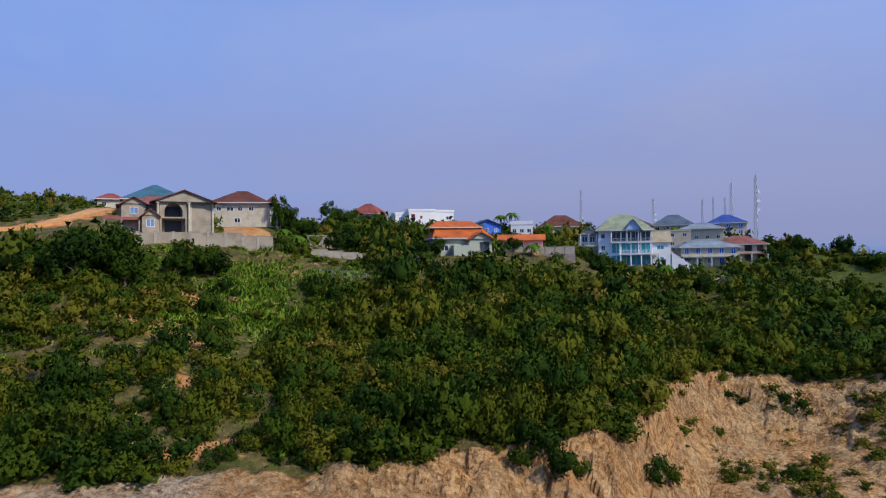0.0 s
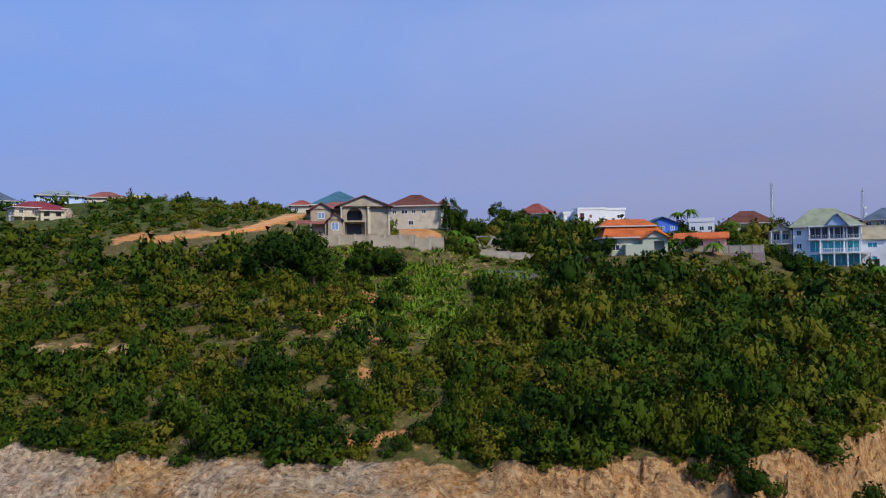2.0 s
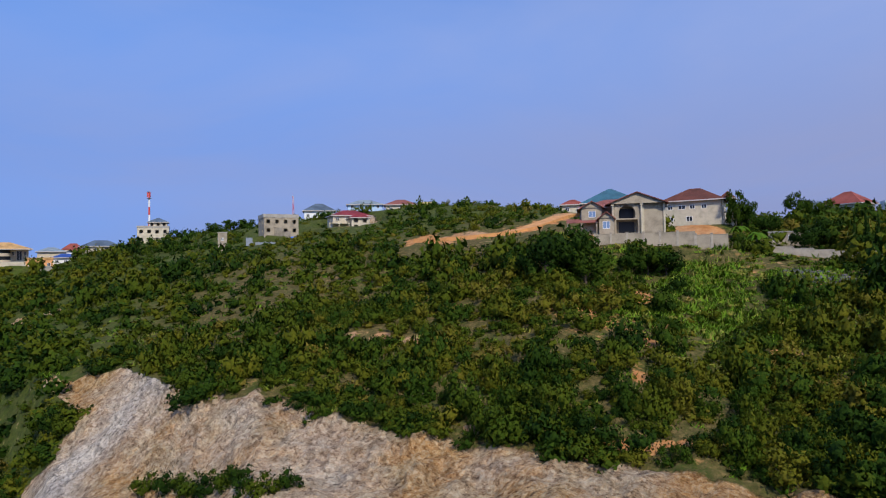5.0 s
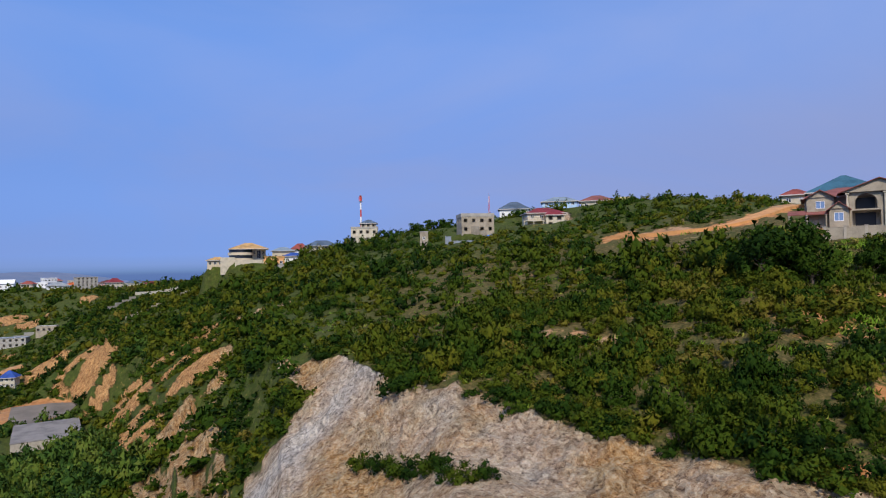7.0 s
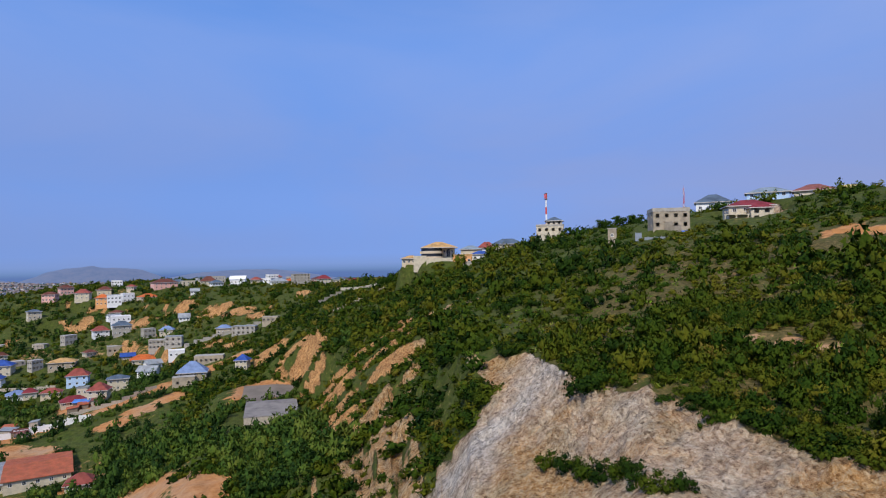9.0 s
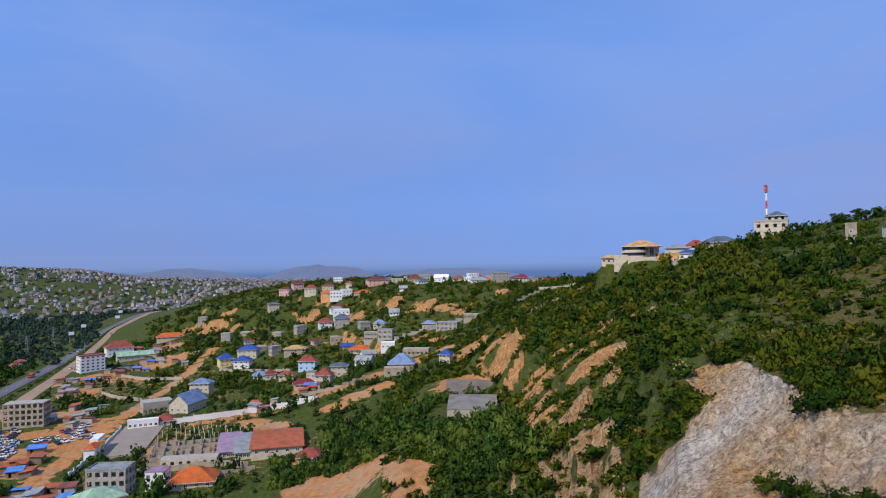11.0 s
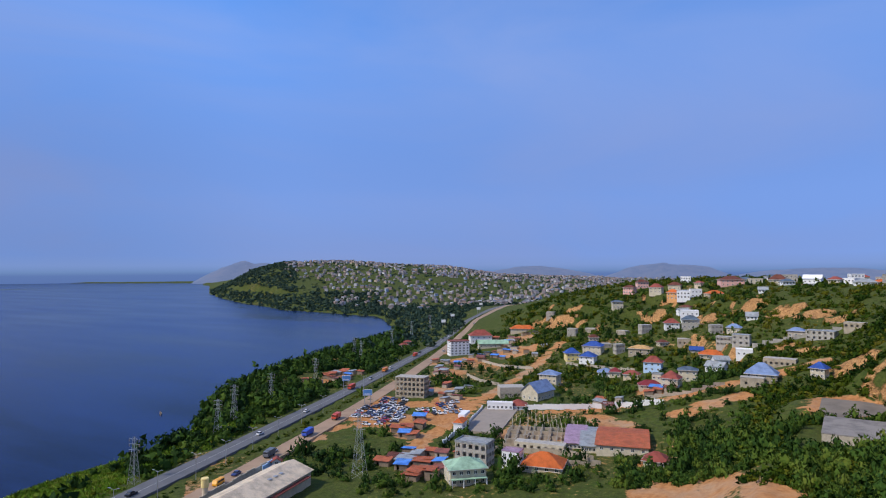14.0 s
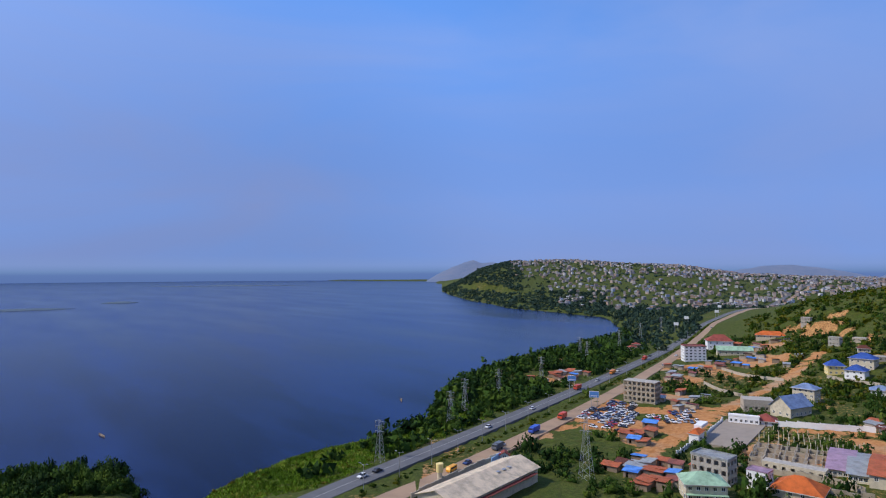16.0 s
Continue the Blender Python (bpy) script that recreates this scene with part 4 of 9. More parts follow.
def column(parent, x, y, z0, z1, r, mat):
    bm = bmesh.new()
    rod(bm, (x, y, z0), (x, y, z1), r, r * 0.92, 8)
    box(bm, x - r * 1.3, x + r * 1.3, y - r * 1.3, y + r * 1.3, z0, z0 + r)
    box(bm, x - r * 1.3, x + r * 1.3, y - r * 1.3, y + r * 1.3, z1 - r, z1)
    return part("column", bm, mat, parent)


def balcony(parent, x0, x1, y0, y1, z, mat, rail_mat, rail=1.0):
    """A slab with a balustrade on its three free sides (front towards -y)."""
    ob = part("balcony", boxes((x0, x1, y0, y1, z - 0.22, z)), mat, parent)
    bm = bmesh.new()
    box(bm, x0, x1, y0, y0 + 0.08, z + rail - 0.1, z + rail)
    box(bm, x0, x0 + 0.08, y0 + 0.08, y1, z + rail - 0.1, z + rail)
    box(bm, x1 - 0.08, x1, y0 + 0.08, y1, z + rail - 0.1, z + rail)
    n = max(2, int((x1 - x0) / 0.35))
    for k in range(n + 1):
        x = x0 + 0.04 + (x1 - x0 - 0.08) * k / n
        box(bm, x - 0.04, x + 0.04, y0, y0 + 0.08, z, z + rail - 0.1)
    part("balustrade", bm, rail_mat, ob)
    return ob


def house(label, x, y, turn, w, d, h, floors, wall, roof="hip", roof_mat=None, rise=2.5, front=3, side=2, win=(1.2, 1.2), glazed=True, z=None, over=0.7, pane=None, frame_mat=None, category="house", name="house", group="", rail=0.5, sunk=3.0, porch=0.0):
    """A house of one plan: walls with windows, floors, roof; a porch on columns before it where asked."""
    zz = float(ground(x, y)) if z is None else z
    ob = thing(name, label, category, x, y, zz, turn, group)
    fh = h / floors
    ww, wh = win
    sill = min(0.95, fh - wh - 0.3)
    holes = {"front": evenly(w, front, ww, wh, sill, fh, floors), "left": evenly(d, side, ww, wh, sill, fh, floors), "right": evenly(d, side, ww, wh, sill, fh, floors)}
    shell(ob, w, d, h, wall, holes, sunk, glazed, frame_mat, pane, floors)
    if roof == "hip":
        hip_roof(ob, w, d, h, rise, roof_mat, over)
    elif roof == "gable":
        gable_roof(ob, w, d, h, rise, roof_mat, over, wall=wall)
    elif roof == "gable_y":
        gable_roof(ob, w, d, h, rise, roof_mat, over, along="y", wall=wall)
    elif roof == "flat":
        flat_roof(ob, w, d, h, roof_mat or wall, rail)
    if porch:
        p = part("porch_roof", boxes((-w / 2, w / 2, -d / 2 - porch, -d / 2, fh - 0.25, fh)), roof_mat or wall, ob)
        n = max(2, int(w / 3.5))
        for k in range(n + 1):
            column(p, -w / 2 + 0.2 + (w - 0.4) * k / n, -d / 2 - porch + 0.2, 0, fh - 0.25, 0.16, WHITE)
    KEEP_OUT.append((x, y, 0.5 * math.hypot(w, d) + 1.0))
    return ob


def masonry(name, label, way, height, mat, category="wall", thick=0.25, post=None, post_mat=None, step=4.0, sunk=1.5, level=None, kind=""):
    """A boundary wall along plan points, in bays between piers, following the ground."""
    x0, y0 = way[0]
    ob = thing(name, label, category, x0, y0, 0.0)
    if kind:
        ob["kind"] = kind
    for (xa, ya), (xb, yb) in zip(way, way[1:]):
        length = math.hypot(xb - xa, yb - ya)
        n = max(1, round(length / step))
        ang = math.degrees(math.atan2(yb - ya, xb - xa))
        for k in range(n):
            xm, ym = xa + (xb - xa) * (k + 0.5) / n, ya + (yb - ya) * (k + 0.5) / n
            z = float(ground(xm, ym)) if level is None else level
            s = length / n / 2
            m = Matrix.Translation((-x0, -y0, 0)) @ pose(xm, ym, z, 0, 0, ang)
            key = ("bay", round(s, 3), height, thick, sunk, mat.name)
            if key not in SHARED:
                bm = boxes((-s, s, -thick / 2, thick / 2, -sunk, height), (-s, s, -thick / 2 - 0.04, thick / 2 + 0.04, height, height + 0.08))
                me = bpy.data.meshes.new("bay")
                bm.to_mesh(me)
                bm.free()
                me.materials.append(mat)
                SHARED[key] = me
            part("bay", SHARED[key], None, ob, where=m)
            if post:
                key = ("pier", post, height, sunk, (post_mat or mat).name)
                if key not in SHARED:
                    bm = boxes((-post / 2, post / 2, -post / 2, post / 2, -sunk, height + 0.25), (-post * 0.65, post * 0.65, -post * 0.65, post * 0.65, height + 0.25, height + 0.35))
                    me = bpy.data.meshes.new("pier")
                    bm.to_mesh(me)
                    bm.free()
                    me.materials.append(post_mat or mat)
                    SHARED[key] = me
                part("pier", SHARED[key], None, ob, where=m @ pose(-s, 0, 0))
    KEEP_OUT_WAYS.append((way, 0.6))
    return ob


CONCRETE = paint("bare_concrete", (0.42, 0.39, 0.34), 0.9, 0.35)
SAND_RENDER = paint("sand_cement_render", (0.42, 0.355, 0.265), 0.9, 0.5, 0.45)
BLOCKWORK = paint("sandcrete_blockwork", (0.46, 0.40, 0.32), 0.95, 0.35, 1.2)
CREAM = paint("cream_paint", (0.60, 0.53, 0.40), 0.8, 0.35)
BEIGE = paint("beige_paint", (0.60, 0.50, 0.36), 0.8, 0.2)
WHITE = paint("white_paint", (0.80, 0.80, 0.80), 0.7, 0.12)
PINK = paint("pink_paint", (0.75, 0.42, 0.36), 0.8, 0.15)
BLUE_WALL = paint("bright_blue_paint", (0.05, 0.17, 0.72), 0.6, 0.2)
PALE_BLUE = paint("pale_blue_paint", (0.45, 0.62, 0.85), 0.7, 0.2)
YELLOW = paint("yellow_paint", (0.78, 0.62, 0.26), 0.8, 0.15)
ORANGE_WALL = paint("orange_paint", (0.72, 0.36, 0.14), 0.8, 0.2)
FASCIA = paint("fascia_board", (0.55, 0.50, 0.46), 0.7, 0.2)
TIMBER = paint("grey_timber", (0.28, 0.21, 0.15), 0.9, 0.4, 2.0)
STEEL = paint("galvanised_steel", (0.42, 0.44, 0.46), 0.5, 0.2, 2.0, 0.6)
RED_PAINT = paint("red_mast_paint", (0.62, 0.08, 0.05), 0.5, 0.15)
BLACK = paint("black_plastic_and_shade", (0.02, 0.02, 0.022), 0.5, 0.2)
PAVING = paint("concrete_paving", (0.30, 0.25, 0.20), 0.9, 0.2, 0.3)
R_BROWN = roofing("brown_roof", (0.15, 0.05, 0.032))
R_DARK = roofing("dark_brown_roof", (0.13, 0.085, 0.065))
R_RED = roofing("red_roof", (0.30, 0.075, 0.055))
R_CRIMSON = roofing("crimson_roof", (0.24, 0.035, 0.042))
R_ORANGE = roofing("orange_roof", (0.58, 0.135, 0.03))
R_BLUE = roofing("blue_roof", (0.035, 0.09, 0.34))
R_SKY = roofing("light_blue_roof", (0.20, 0.28, 0.46))
R_TEAL = roofing("teal_roof", (0.05, 0.145, 0.20))
R_SLATE = roofing("slate_blue_roof", (0.10, 0.14, 0.19))
R_GREY = roofing("grey_sheet_roof", (0.34, 0.37, 0.38), 0.5, 0.2)
R_GREEN = roofing("green_grey_roof", (0.30, 0.34, 0.22))
R_MINT = roofing("mint_green_roof", (0.34, 0.52, 0.36))
R_TAN = roofing("tan_roof", (0.60, 0.36, 0.14))
R_CREAM = roofing("cream_sheet_roof", (0.74, 0.60, 0.42), 0.5, 0.08)
R_PURPLE = roofing("mauve_sheet_roof", (0.42, 0.28, 0.38), 0.5, 0.1)
R_SKYGREY = roofing("weathered_blue_roof", (0.24, 0.30, 0.34))
R_TAN_GREY = roofing("tan_grey_roof", (0.42, 0.36, 0.24))
R_RUST = roofing("rusty_sheet_roof", (0.50, 0.13, 0.055), 0.7, 0.5)
GLASS, _nt, _b = material("dark_window_glass")
_b.inputs["Base Color"].default_value = (0.025, 0.03, 0.04, 1)
_b.inputs["Roughness"].default_value = 0.08
BLUE_GLASS, _nt, _b = material("blue_window_glass")
_b.inputs["Base Color"].default_value = (0.04, 0.15, 0.55, 1)
_b.inputs["Roughness"].default_value = 0.1
TEAL_GLASS, _nt, _b = material("teal_window_glass")
_b.inputs["Base Color"].default_value = (0.03, 0.34, 0.40, 1)
_b.inputs["Roughness"].default_value = 0.1
PALE_GLASS, _nt, _b = material("pale_window_glass")
_b.inputs["Base Color"].default_value = (0.18, 0.28, 0.48, 1)
_b.inputs["Roughness"].default_value = 0.1


def clear_way(x, y):
    """Metres to the nearest road."""
    best = 1e9
    for way, half in KEEP_OUT_WAYS:
        for (x0, y0), (x1, y1) in zip(way, way[1:]):
            dx, dy = x1 - x0, y1 - y0
            f = min(1.0, max(0.0, ((x - x0) * dx + (y - y0) * dy) / (dx * dx + dy * dy)))
            best = min(best, math.hypot(x - x0 - f * dx, y - y0 - f * dy) - half)
    return best


def slope_one(x, y):
    z = float(ground(x, y))
    return math.hypot(float(ground(x + 4, y)) - z, float(ground(x, y + 4)) - z) / 4

# ---- the lie of roads ----
HIGHWAY_LAKE = [(-60, -181), (-104, -197), (-163, -217), (-277, -257), (-379, -294), (-512, -344), (-686, -410), (-1019, -529), (-1500, -690), (-2050, -860)]
HIGHWAY_TOWN = [(-82, -164), (-108, -175), (-148, -188), (-204, -207), (-253, -224), (-339, -256), (-506, -325), (-667, -389), (-1010, -512), (-1500, -674), (-2050, -844)]
KEEP_OUT_WAYS += [(HIGHWAY_LAKE, 8.0), (HIGHWAY_TOWN, 7.0)]
HILL_TRACK = [(-108, 119.8), (-99, 120.6), (-92, 122.7), (-86, 127.5), (-83.6, 133), (-84, 143), (-85.5, 153), (-87, 162), (-84, 172)]
KEEP_OUT_WAYS += [(HILL_TRACK, 3.2), ([(x * 0.94, y * 0.94) for x, y in HILL_TRACK[:7]], 4.5)]
tagged(ribbon("road", paint("orange_earth", (0.62, 0.30, 0.105), 0.95, 0.35, 0.5), HILL_TRACK, 4.4, 0.35, 3.0, 1.8), "rutted orange dirt road climbing the hill", "dirt road", kind="structure")
for _x, _y in HILL_TRACK:
    BARE_SPOTS.append((_x, _y, 4.6))
BARE_SPOTS += [(-193, -48, 13), (-188, -60, 11), (-196, -34, 11), (-190, -72, 9), (-182, -84, 7), (-168, -17, 9), (-178, -30, 8), (-200, -22, 7), (-232, -60, 8), (-300, -66, 9), (-312, -58, 9), (-322, -46, 8), (-280, -92, 12), (-290, -104, 11), (-268, -86, 8)]
for _a, _b in (((-185, -141), (-222, -158)), ((-222, -158), (-257, -164)), ((-257, -164), (-311, -177)), ((-311, -177), (-350, -184)), ((-350, -184), (-410, -194)), ((-410, -194), (-482, -203)), ((-240, -190), (-258, -168)), ((-300, -200), (-311, -178)), ((-330, -74), (-356, -44)), ((-356, -44), (-370, -14)), ((-295, -130), (-330, -76))):
    for _k in range(7):
        BARE_SPOTS.append((_a[0] + (_b[0] - _a[0]) * _k / 6, _a[1] + (_b[1] - _a[1]) * _k / 6, 5.5))
    KEEP_OUT_WAYS.append(([_a, _b], 3.5))
BARE_SPOTS += [(-70.7, 68.9, 2.6), (-75.7, 67, 1.8), (-65, 70.3, 2.0), (-29, 69.6, 2.0), (-17.8, 90, 2.8), (-32.8, 80.7, 2.2), (-44, 96, 3.2), (-39.8, 96.7, 3.0), (-20, 119.6, 4.0), (-25.5, 54.5, 1.3), (-24.2, 55.2, 1.4), (-22.8, 56.2, 1.3), (-21.4, 57.3, 1.2), (-20.0, 58.6, 1.1), (-18.8, 60.2, 0.9), (5, 66, 2.2), (-16, 77.5, 1.5), (63, 93, 4), (-33, 101, 2.5), (-59, 125, 6), (-46, 146, 6), (22, 157, 5)]

R_BRICK = roofing("dusty_red_roof", (0.28, 0.10, 0.08))


def arch_front(parent, x, y, z0, w, h, mat, thick=0.25):
    """A wall plate with a round-headed opening of width w - 1 under its top."""
    bm = bmesh.new()
    r = (w - 1.0) / 2
    spring = z0 + h - r - 0.35
    ring = [(x - r * math.cos(math.pi * k / 12), spring + r * math.sin(math.pi * k / 12)) for k in range(13)]
    outer = [(x - w / 2, z0), (x - w / 2, spring)] + [(x - w / 2 + w * k / 12, z0 + h) for k in range(13)] + [(x + w / 2, spring), (x + w / 2, z0)]
    inner = [(x - r, z0), (x - r, spring)] + ring + [(x + r, spring), (x + r, z0)]
    f, b = [], []
    for (ox, oz), (ix, iz) in zip(outer, inner):
        f.append((bm.verts.new((ox, y, oz)), bm.verts.new((ix, y, iz))))
        b.append((bm.verts.new((ox, y + thick, oz)), bm.verts.new((ix, y + thick, iz))))
    for k in range(len(f) - 1):
        bm.faces.new((f[k][0], f[k + 1][0], f[k + 1][1], f[k][1]))
        bm.faces.new((b[k][0], b[k][1], b[k + 1][1], b[k + 1][0]))
        bm.faces.new((f[k][1], f[k + 1][1], b[k + 1][1], b[k][1]))
        bm.faces.new((f[k][0], b[k][0], b[k + 1][0], f[k + 1][0]))
    bmesh.ops.remove_doubles(bm, verts=bm.verts, dist=0.001)
    return part("arch", bm, mat, parent)


# ---- houses along the crest ----
def portico_house():
    ob = thing("house", "big unfinished beige villa with an arched two storey portico", "house", -59.0, 133.0, 85.7, 27)
    KEEP_OUT.append((-59, 133, 11.5))
    shell(ob, 17.4, 11.0, 5.9, SAND_RENDER, {"front": [(1.0, 3.8, 1.3, 1.3), (14.6, 0.9, 1.0, 1.4)], "right": evenly(11, 3, 1.1, 1.3, 0.95, 2.95, 2), "left": evenly(11, 3, 1.1, 1.3, 0.95, 2.95, 2), "back": evenly(17.4, 5, 1.2, 1.2, 0.95, 2.95, 2)}, 4.0, True, WHITE, PALE_GLASS, 2)
    hip_roof(ob, 17.4, 11.0, 5.9, 2.1, R_BRICK, 0.7)
    # portico
    porch = part("portico", boxes((-1.6, -1.2, -8.2, -5.5, -4, 6.0), (3.2, 3.6, -8.2, -5.5, -4, 6.0), (-1.2, 3.2, -8.2, -5.5, 2.85, 3.15), (-1.2, 3.2, -8.2, -5.5, -4, 0.05), (-1.2, 3.2, -5.8, -5.52, 0, 5.9)), SAND_RENDER, ob)
    arch_front(porch, 1.0, -8.2, 3.15, 4.4, 3.1, SAND_RENDER)
    # black panels on the wall paint the shade inside the unglazed openings
    part("door_opening", boxes((-0.6, 2.6, -5.86, -5.82, 0.05, 2.5), (-0.5, 2.5, -5.86, -5.82, 3.2, 5.3)), BLACK, porch, "black panels standing in for shade in the portico openings")
    for x in (-1.9, 3.9):
        for y in (-8.5,):
            column(ob, x, y, -2.0, 6.1, 0.24, CREAM)
    gable_roof(ob, 11.8, 4.6, 6.2, 2.3, R_BRICK, 0.5, (3.0, -6.5), "y", SAND_RENDER)
    # gabled wings
    shell(ob, 4.4, 2.0, 5.7, SAND_RENDER, {"front": [(1.5, 3.6, 1.5, 1.4)]}, 4.0, True, WHITE, PALE_GLASS, 2, off=(-6.2, -6.5, 0))
    gable_roof(ob, 4.4, 3.0, 5.7, 1.3, R_BRICK, 0.5, (-6.2, -6.2), "y", SAND_RENDER)
    shell(ob, 3.0, 2.6, 3.3, SAND_RENDER, {"front": [(0.75, 1.0, 1.5, 1.6)]}, 4.0, True, WHITE, PALE_GLASS, 1, off=(-3.3, -8.2, 0))
    gable_roof(ob, 3.0, 3.6, 3.3, 1.2, R_BRICK, 0.45, (-3.3, -7.9), "y", SAND_RENDER)
    shell(ob, 4.2, 2.2, 6.3, SAND_RENDER, {}, 4.0, False, floors=2, off=(6.4, -6.6, 0))
    for x in (4.3, 8.55):
        part("pilaster", boxes((x - 0.2, x + 0.2, -7.95, -7.72, -4, 6.2)), CREAM, ob)
    # lean-to veranda
    bm = bmesh.new()
    p = [bm.verts.new(q) for q in ((-11.6, -9.2, 2.5), (-4.9, -9.2, 2.5), (-4.9, -6.4, 3.4), (-11.6, -6.4, 3.4), (-11.6, -9.2, 2.35), (-4.9, -9.2, 2.35), (-4.9, -6.4, 3.25), (-11.6, -6.4, 3.25))]
    for f in ((0, 1, 2, 3), (7, 6, 5, 4), (0, 4, 5, 1), (1, 5, 6, 2), (2, 6, 7, 3), (3, 7, 4, 0)):
        bm.faces.new([p[i] for i in f])
    ver = part("veranda_roof", bm, R_BRICK, ob)
    for x in (-11.3, -8.4, -5.3):
        column(ver, x, -9.0, -3.0, 2.4, 0.16, SAND_RENDER)


def cream_villa():
    ob = thing("house", "plain cream two storey villa under a brown hipped roof", "house", -50.4, 157.5, 88.0, 10)
    KEEP_OUT.append((-50.4, 157.5, 10))
    shell(ob, 13.0, 10.5, 6.0, CREAM, {"front": [(1.0, 3.9, 1.2, 1.0), (3.4, 3.9, 1.7, 1.0), (6.0, 3.9, 1.2, 1.0), (8.6, 3.9, 1.2, 1.0), (1.0, 1.2, 1.3, 1.0), (5.2, 1.0, 1.4, 1.2)], "right": evenly(10.5, 3, 1.2, 1.2, 0.95, 3.0, 2), "left": evenly(10.5, 2, 1.2, 1.2, 0.95, 3.0, 2)}, 4.0, True, WHITE, GLASS, 2)
    hip_roof(ob, 13.0, 10.5, 6.0, 3.3, R_BROWN, 0.8)
    balcony(ob, 6.6, 9.0, -5.25, -2.0, 3.0, CREAM, CREAM)
    balcony(ob, 6.6, 9.0, -5.25, -2.0, 0.1, CREAM, CREAM)
    for x, y in ((8.8, -5.0), (6.8, -5.0)):
        column(ob, x, y, -3, 6.0, 0.2, CREAM)
    hip_roof(ob, 2.6, 4.0, 6.0, 1.8, R_BROWN, 0.5, (7.8, -3.4))


def balcony_villa():
    """The white three storey house with balconies."""
    ob = thing("house", "white three storey villa with balconies, teal glazing and grey-green gabled roof", "house", 50.7, 176.0, 76.9, -10)
    KEEP_OUT.append((51, 176, 13))
    w, d, fh = 14.0, 11.0, 3.25
    left = [(0.7, k * fh + 1.0, 1.1, 1.3) for k in range(3)]
    shell(ob, w, d, 3 * fh, WHITE, {"front": left, "left": evenly(d, 3, 1.2, 1.3, 0.95, fh, 3), "right": evenly(d, 3, 1.2, 1.3, 0.95, fh, 3)}, 5.0, True, WHITE, GLASS, 3)
    hip_roof(ob, w, d, 3 * fh, 4.6, R_GREEN, 0.8, ridge=5.0)
    # glazed bays behind the balconies; the top dark panel paints the open loggia's shade
    for k in range(3):
        bay = part("glazed_front", boxes((-3.6, 6.8, -5.62, -5.52, k * fh + 0.25, k * fh + 2.75)), GLASS if k == 2 else TEAL_GLASS, ob, "dark panel painted for the shade of the open loggia" if k == 2 else "teal glazing")
        for q in range(9):
            x = -3.6 + 1.3 * q
            part("mullion", boxes((x - (0.16 if q % 2 == 0 else 0.05), x + (0.16 if q % 2 == 0 else 0.05), -5.72, -5.63, k * fh + 0.1, k * fh + 2.9)), WHITE, bay)
    balcony(ob, -3.9, 7.0, -7.4, -5.5, 2 * fh, WHITE, STEEL)
    balcony(ob, -1.8, 8.8, -8.4, -5.5, fh, WHITE, WHITE)
    for k, xs, y in ((2, (-3.7, 0.4, 3.4, 6.8), -7.2), (1, (-1.5, 3.4, 6.8), -7.2), (0, (-1.5, 1.2, 3.9, 6.4, 8.5), -8.2)):
        for x in xs:
            column(ob, x, y, fh * k - (3.0 if k == 0 else 0), fh * (k + 1) - 0.2, 0.18, WHITE)
    part("entablature", boxes((-4.0, 7.2, -7.6, -5.5, 3 * fh - 0.25, 3 * fh - 0.02)), WHITE, ob)
    gable_roof(ob, 4.2, 5.4, 3 * fh, 2.7, R_SKYGREY, 0.5, (2.0, -5.2), "y", PALE_BLUE)
    # left wing with its own porch
    shell(ob, 5.0, 6.0, 2.7 * fh, CREAM, {"front": [(0.8, fh + 3.3, 1.5, 1.7), (2.9, fh + 3.3, 1.4, 1.7), (1.0, fh + 0.5, 2.6, 1.5)]}, 5.0, True, WHITE, GLASS, 3, off=(-9.6, -0.5, 0))
    gable_roof(ob, 5.0, 7.0, 2.7 * fh, 2.0, R_GREEN, 0.6, (-9.6, -0.8), "y", CREAM)
    balcony(ob, -12.0, -7.2, -5.2, -3.6, 1.75 * fh, WHITE, STEEL)
    for x in (-11.8, -9.6, -7.4):
        column(ob, x, -5.0, 1.75 * fh, 2.7 * fh, 0.15, WHITE)
    # right wing
    shell(ob, 4.8, 6.5, 2 * fh, WHITE, {"front": [(1.2, 1.0, 1.9, 1.2), (1.2, fh + 1.0, 1.9, 1.2)]}, 5.0, True, WHITE, TEAL_GLASS, 2, off=(9.6, -2.0, 0))
    gable_roof(ob, 4.8, 6.5, 2 * fh, 2.6, R_TAN_GREY, 0.5, (9.6, -2.0), "x", WHITE)
    for k in range(14):
        part("step", boxes((12.2 + 0.5 * k, 12.7 + 0.5 * k, -5.4, -3.8, -6.0, 3.4 - 0.36 * k)), WHITE, ob)
    part("water_barrel", boxes((9.4, 10.4, -7.0, -6.0, -2.0, 1.6)), BLACK, ob, "black plastic water barrel")


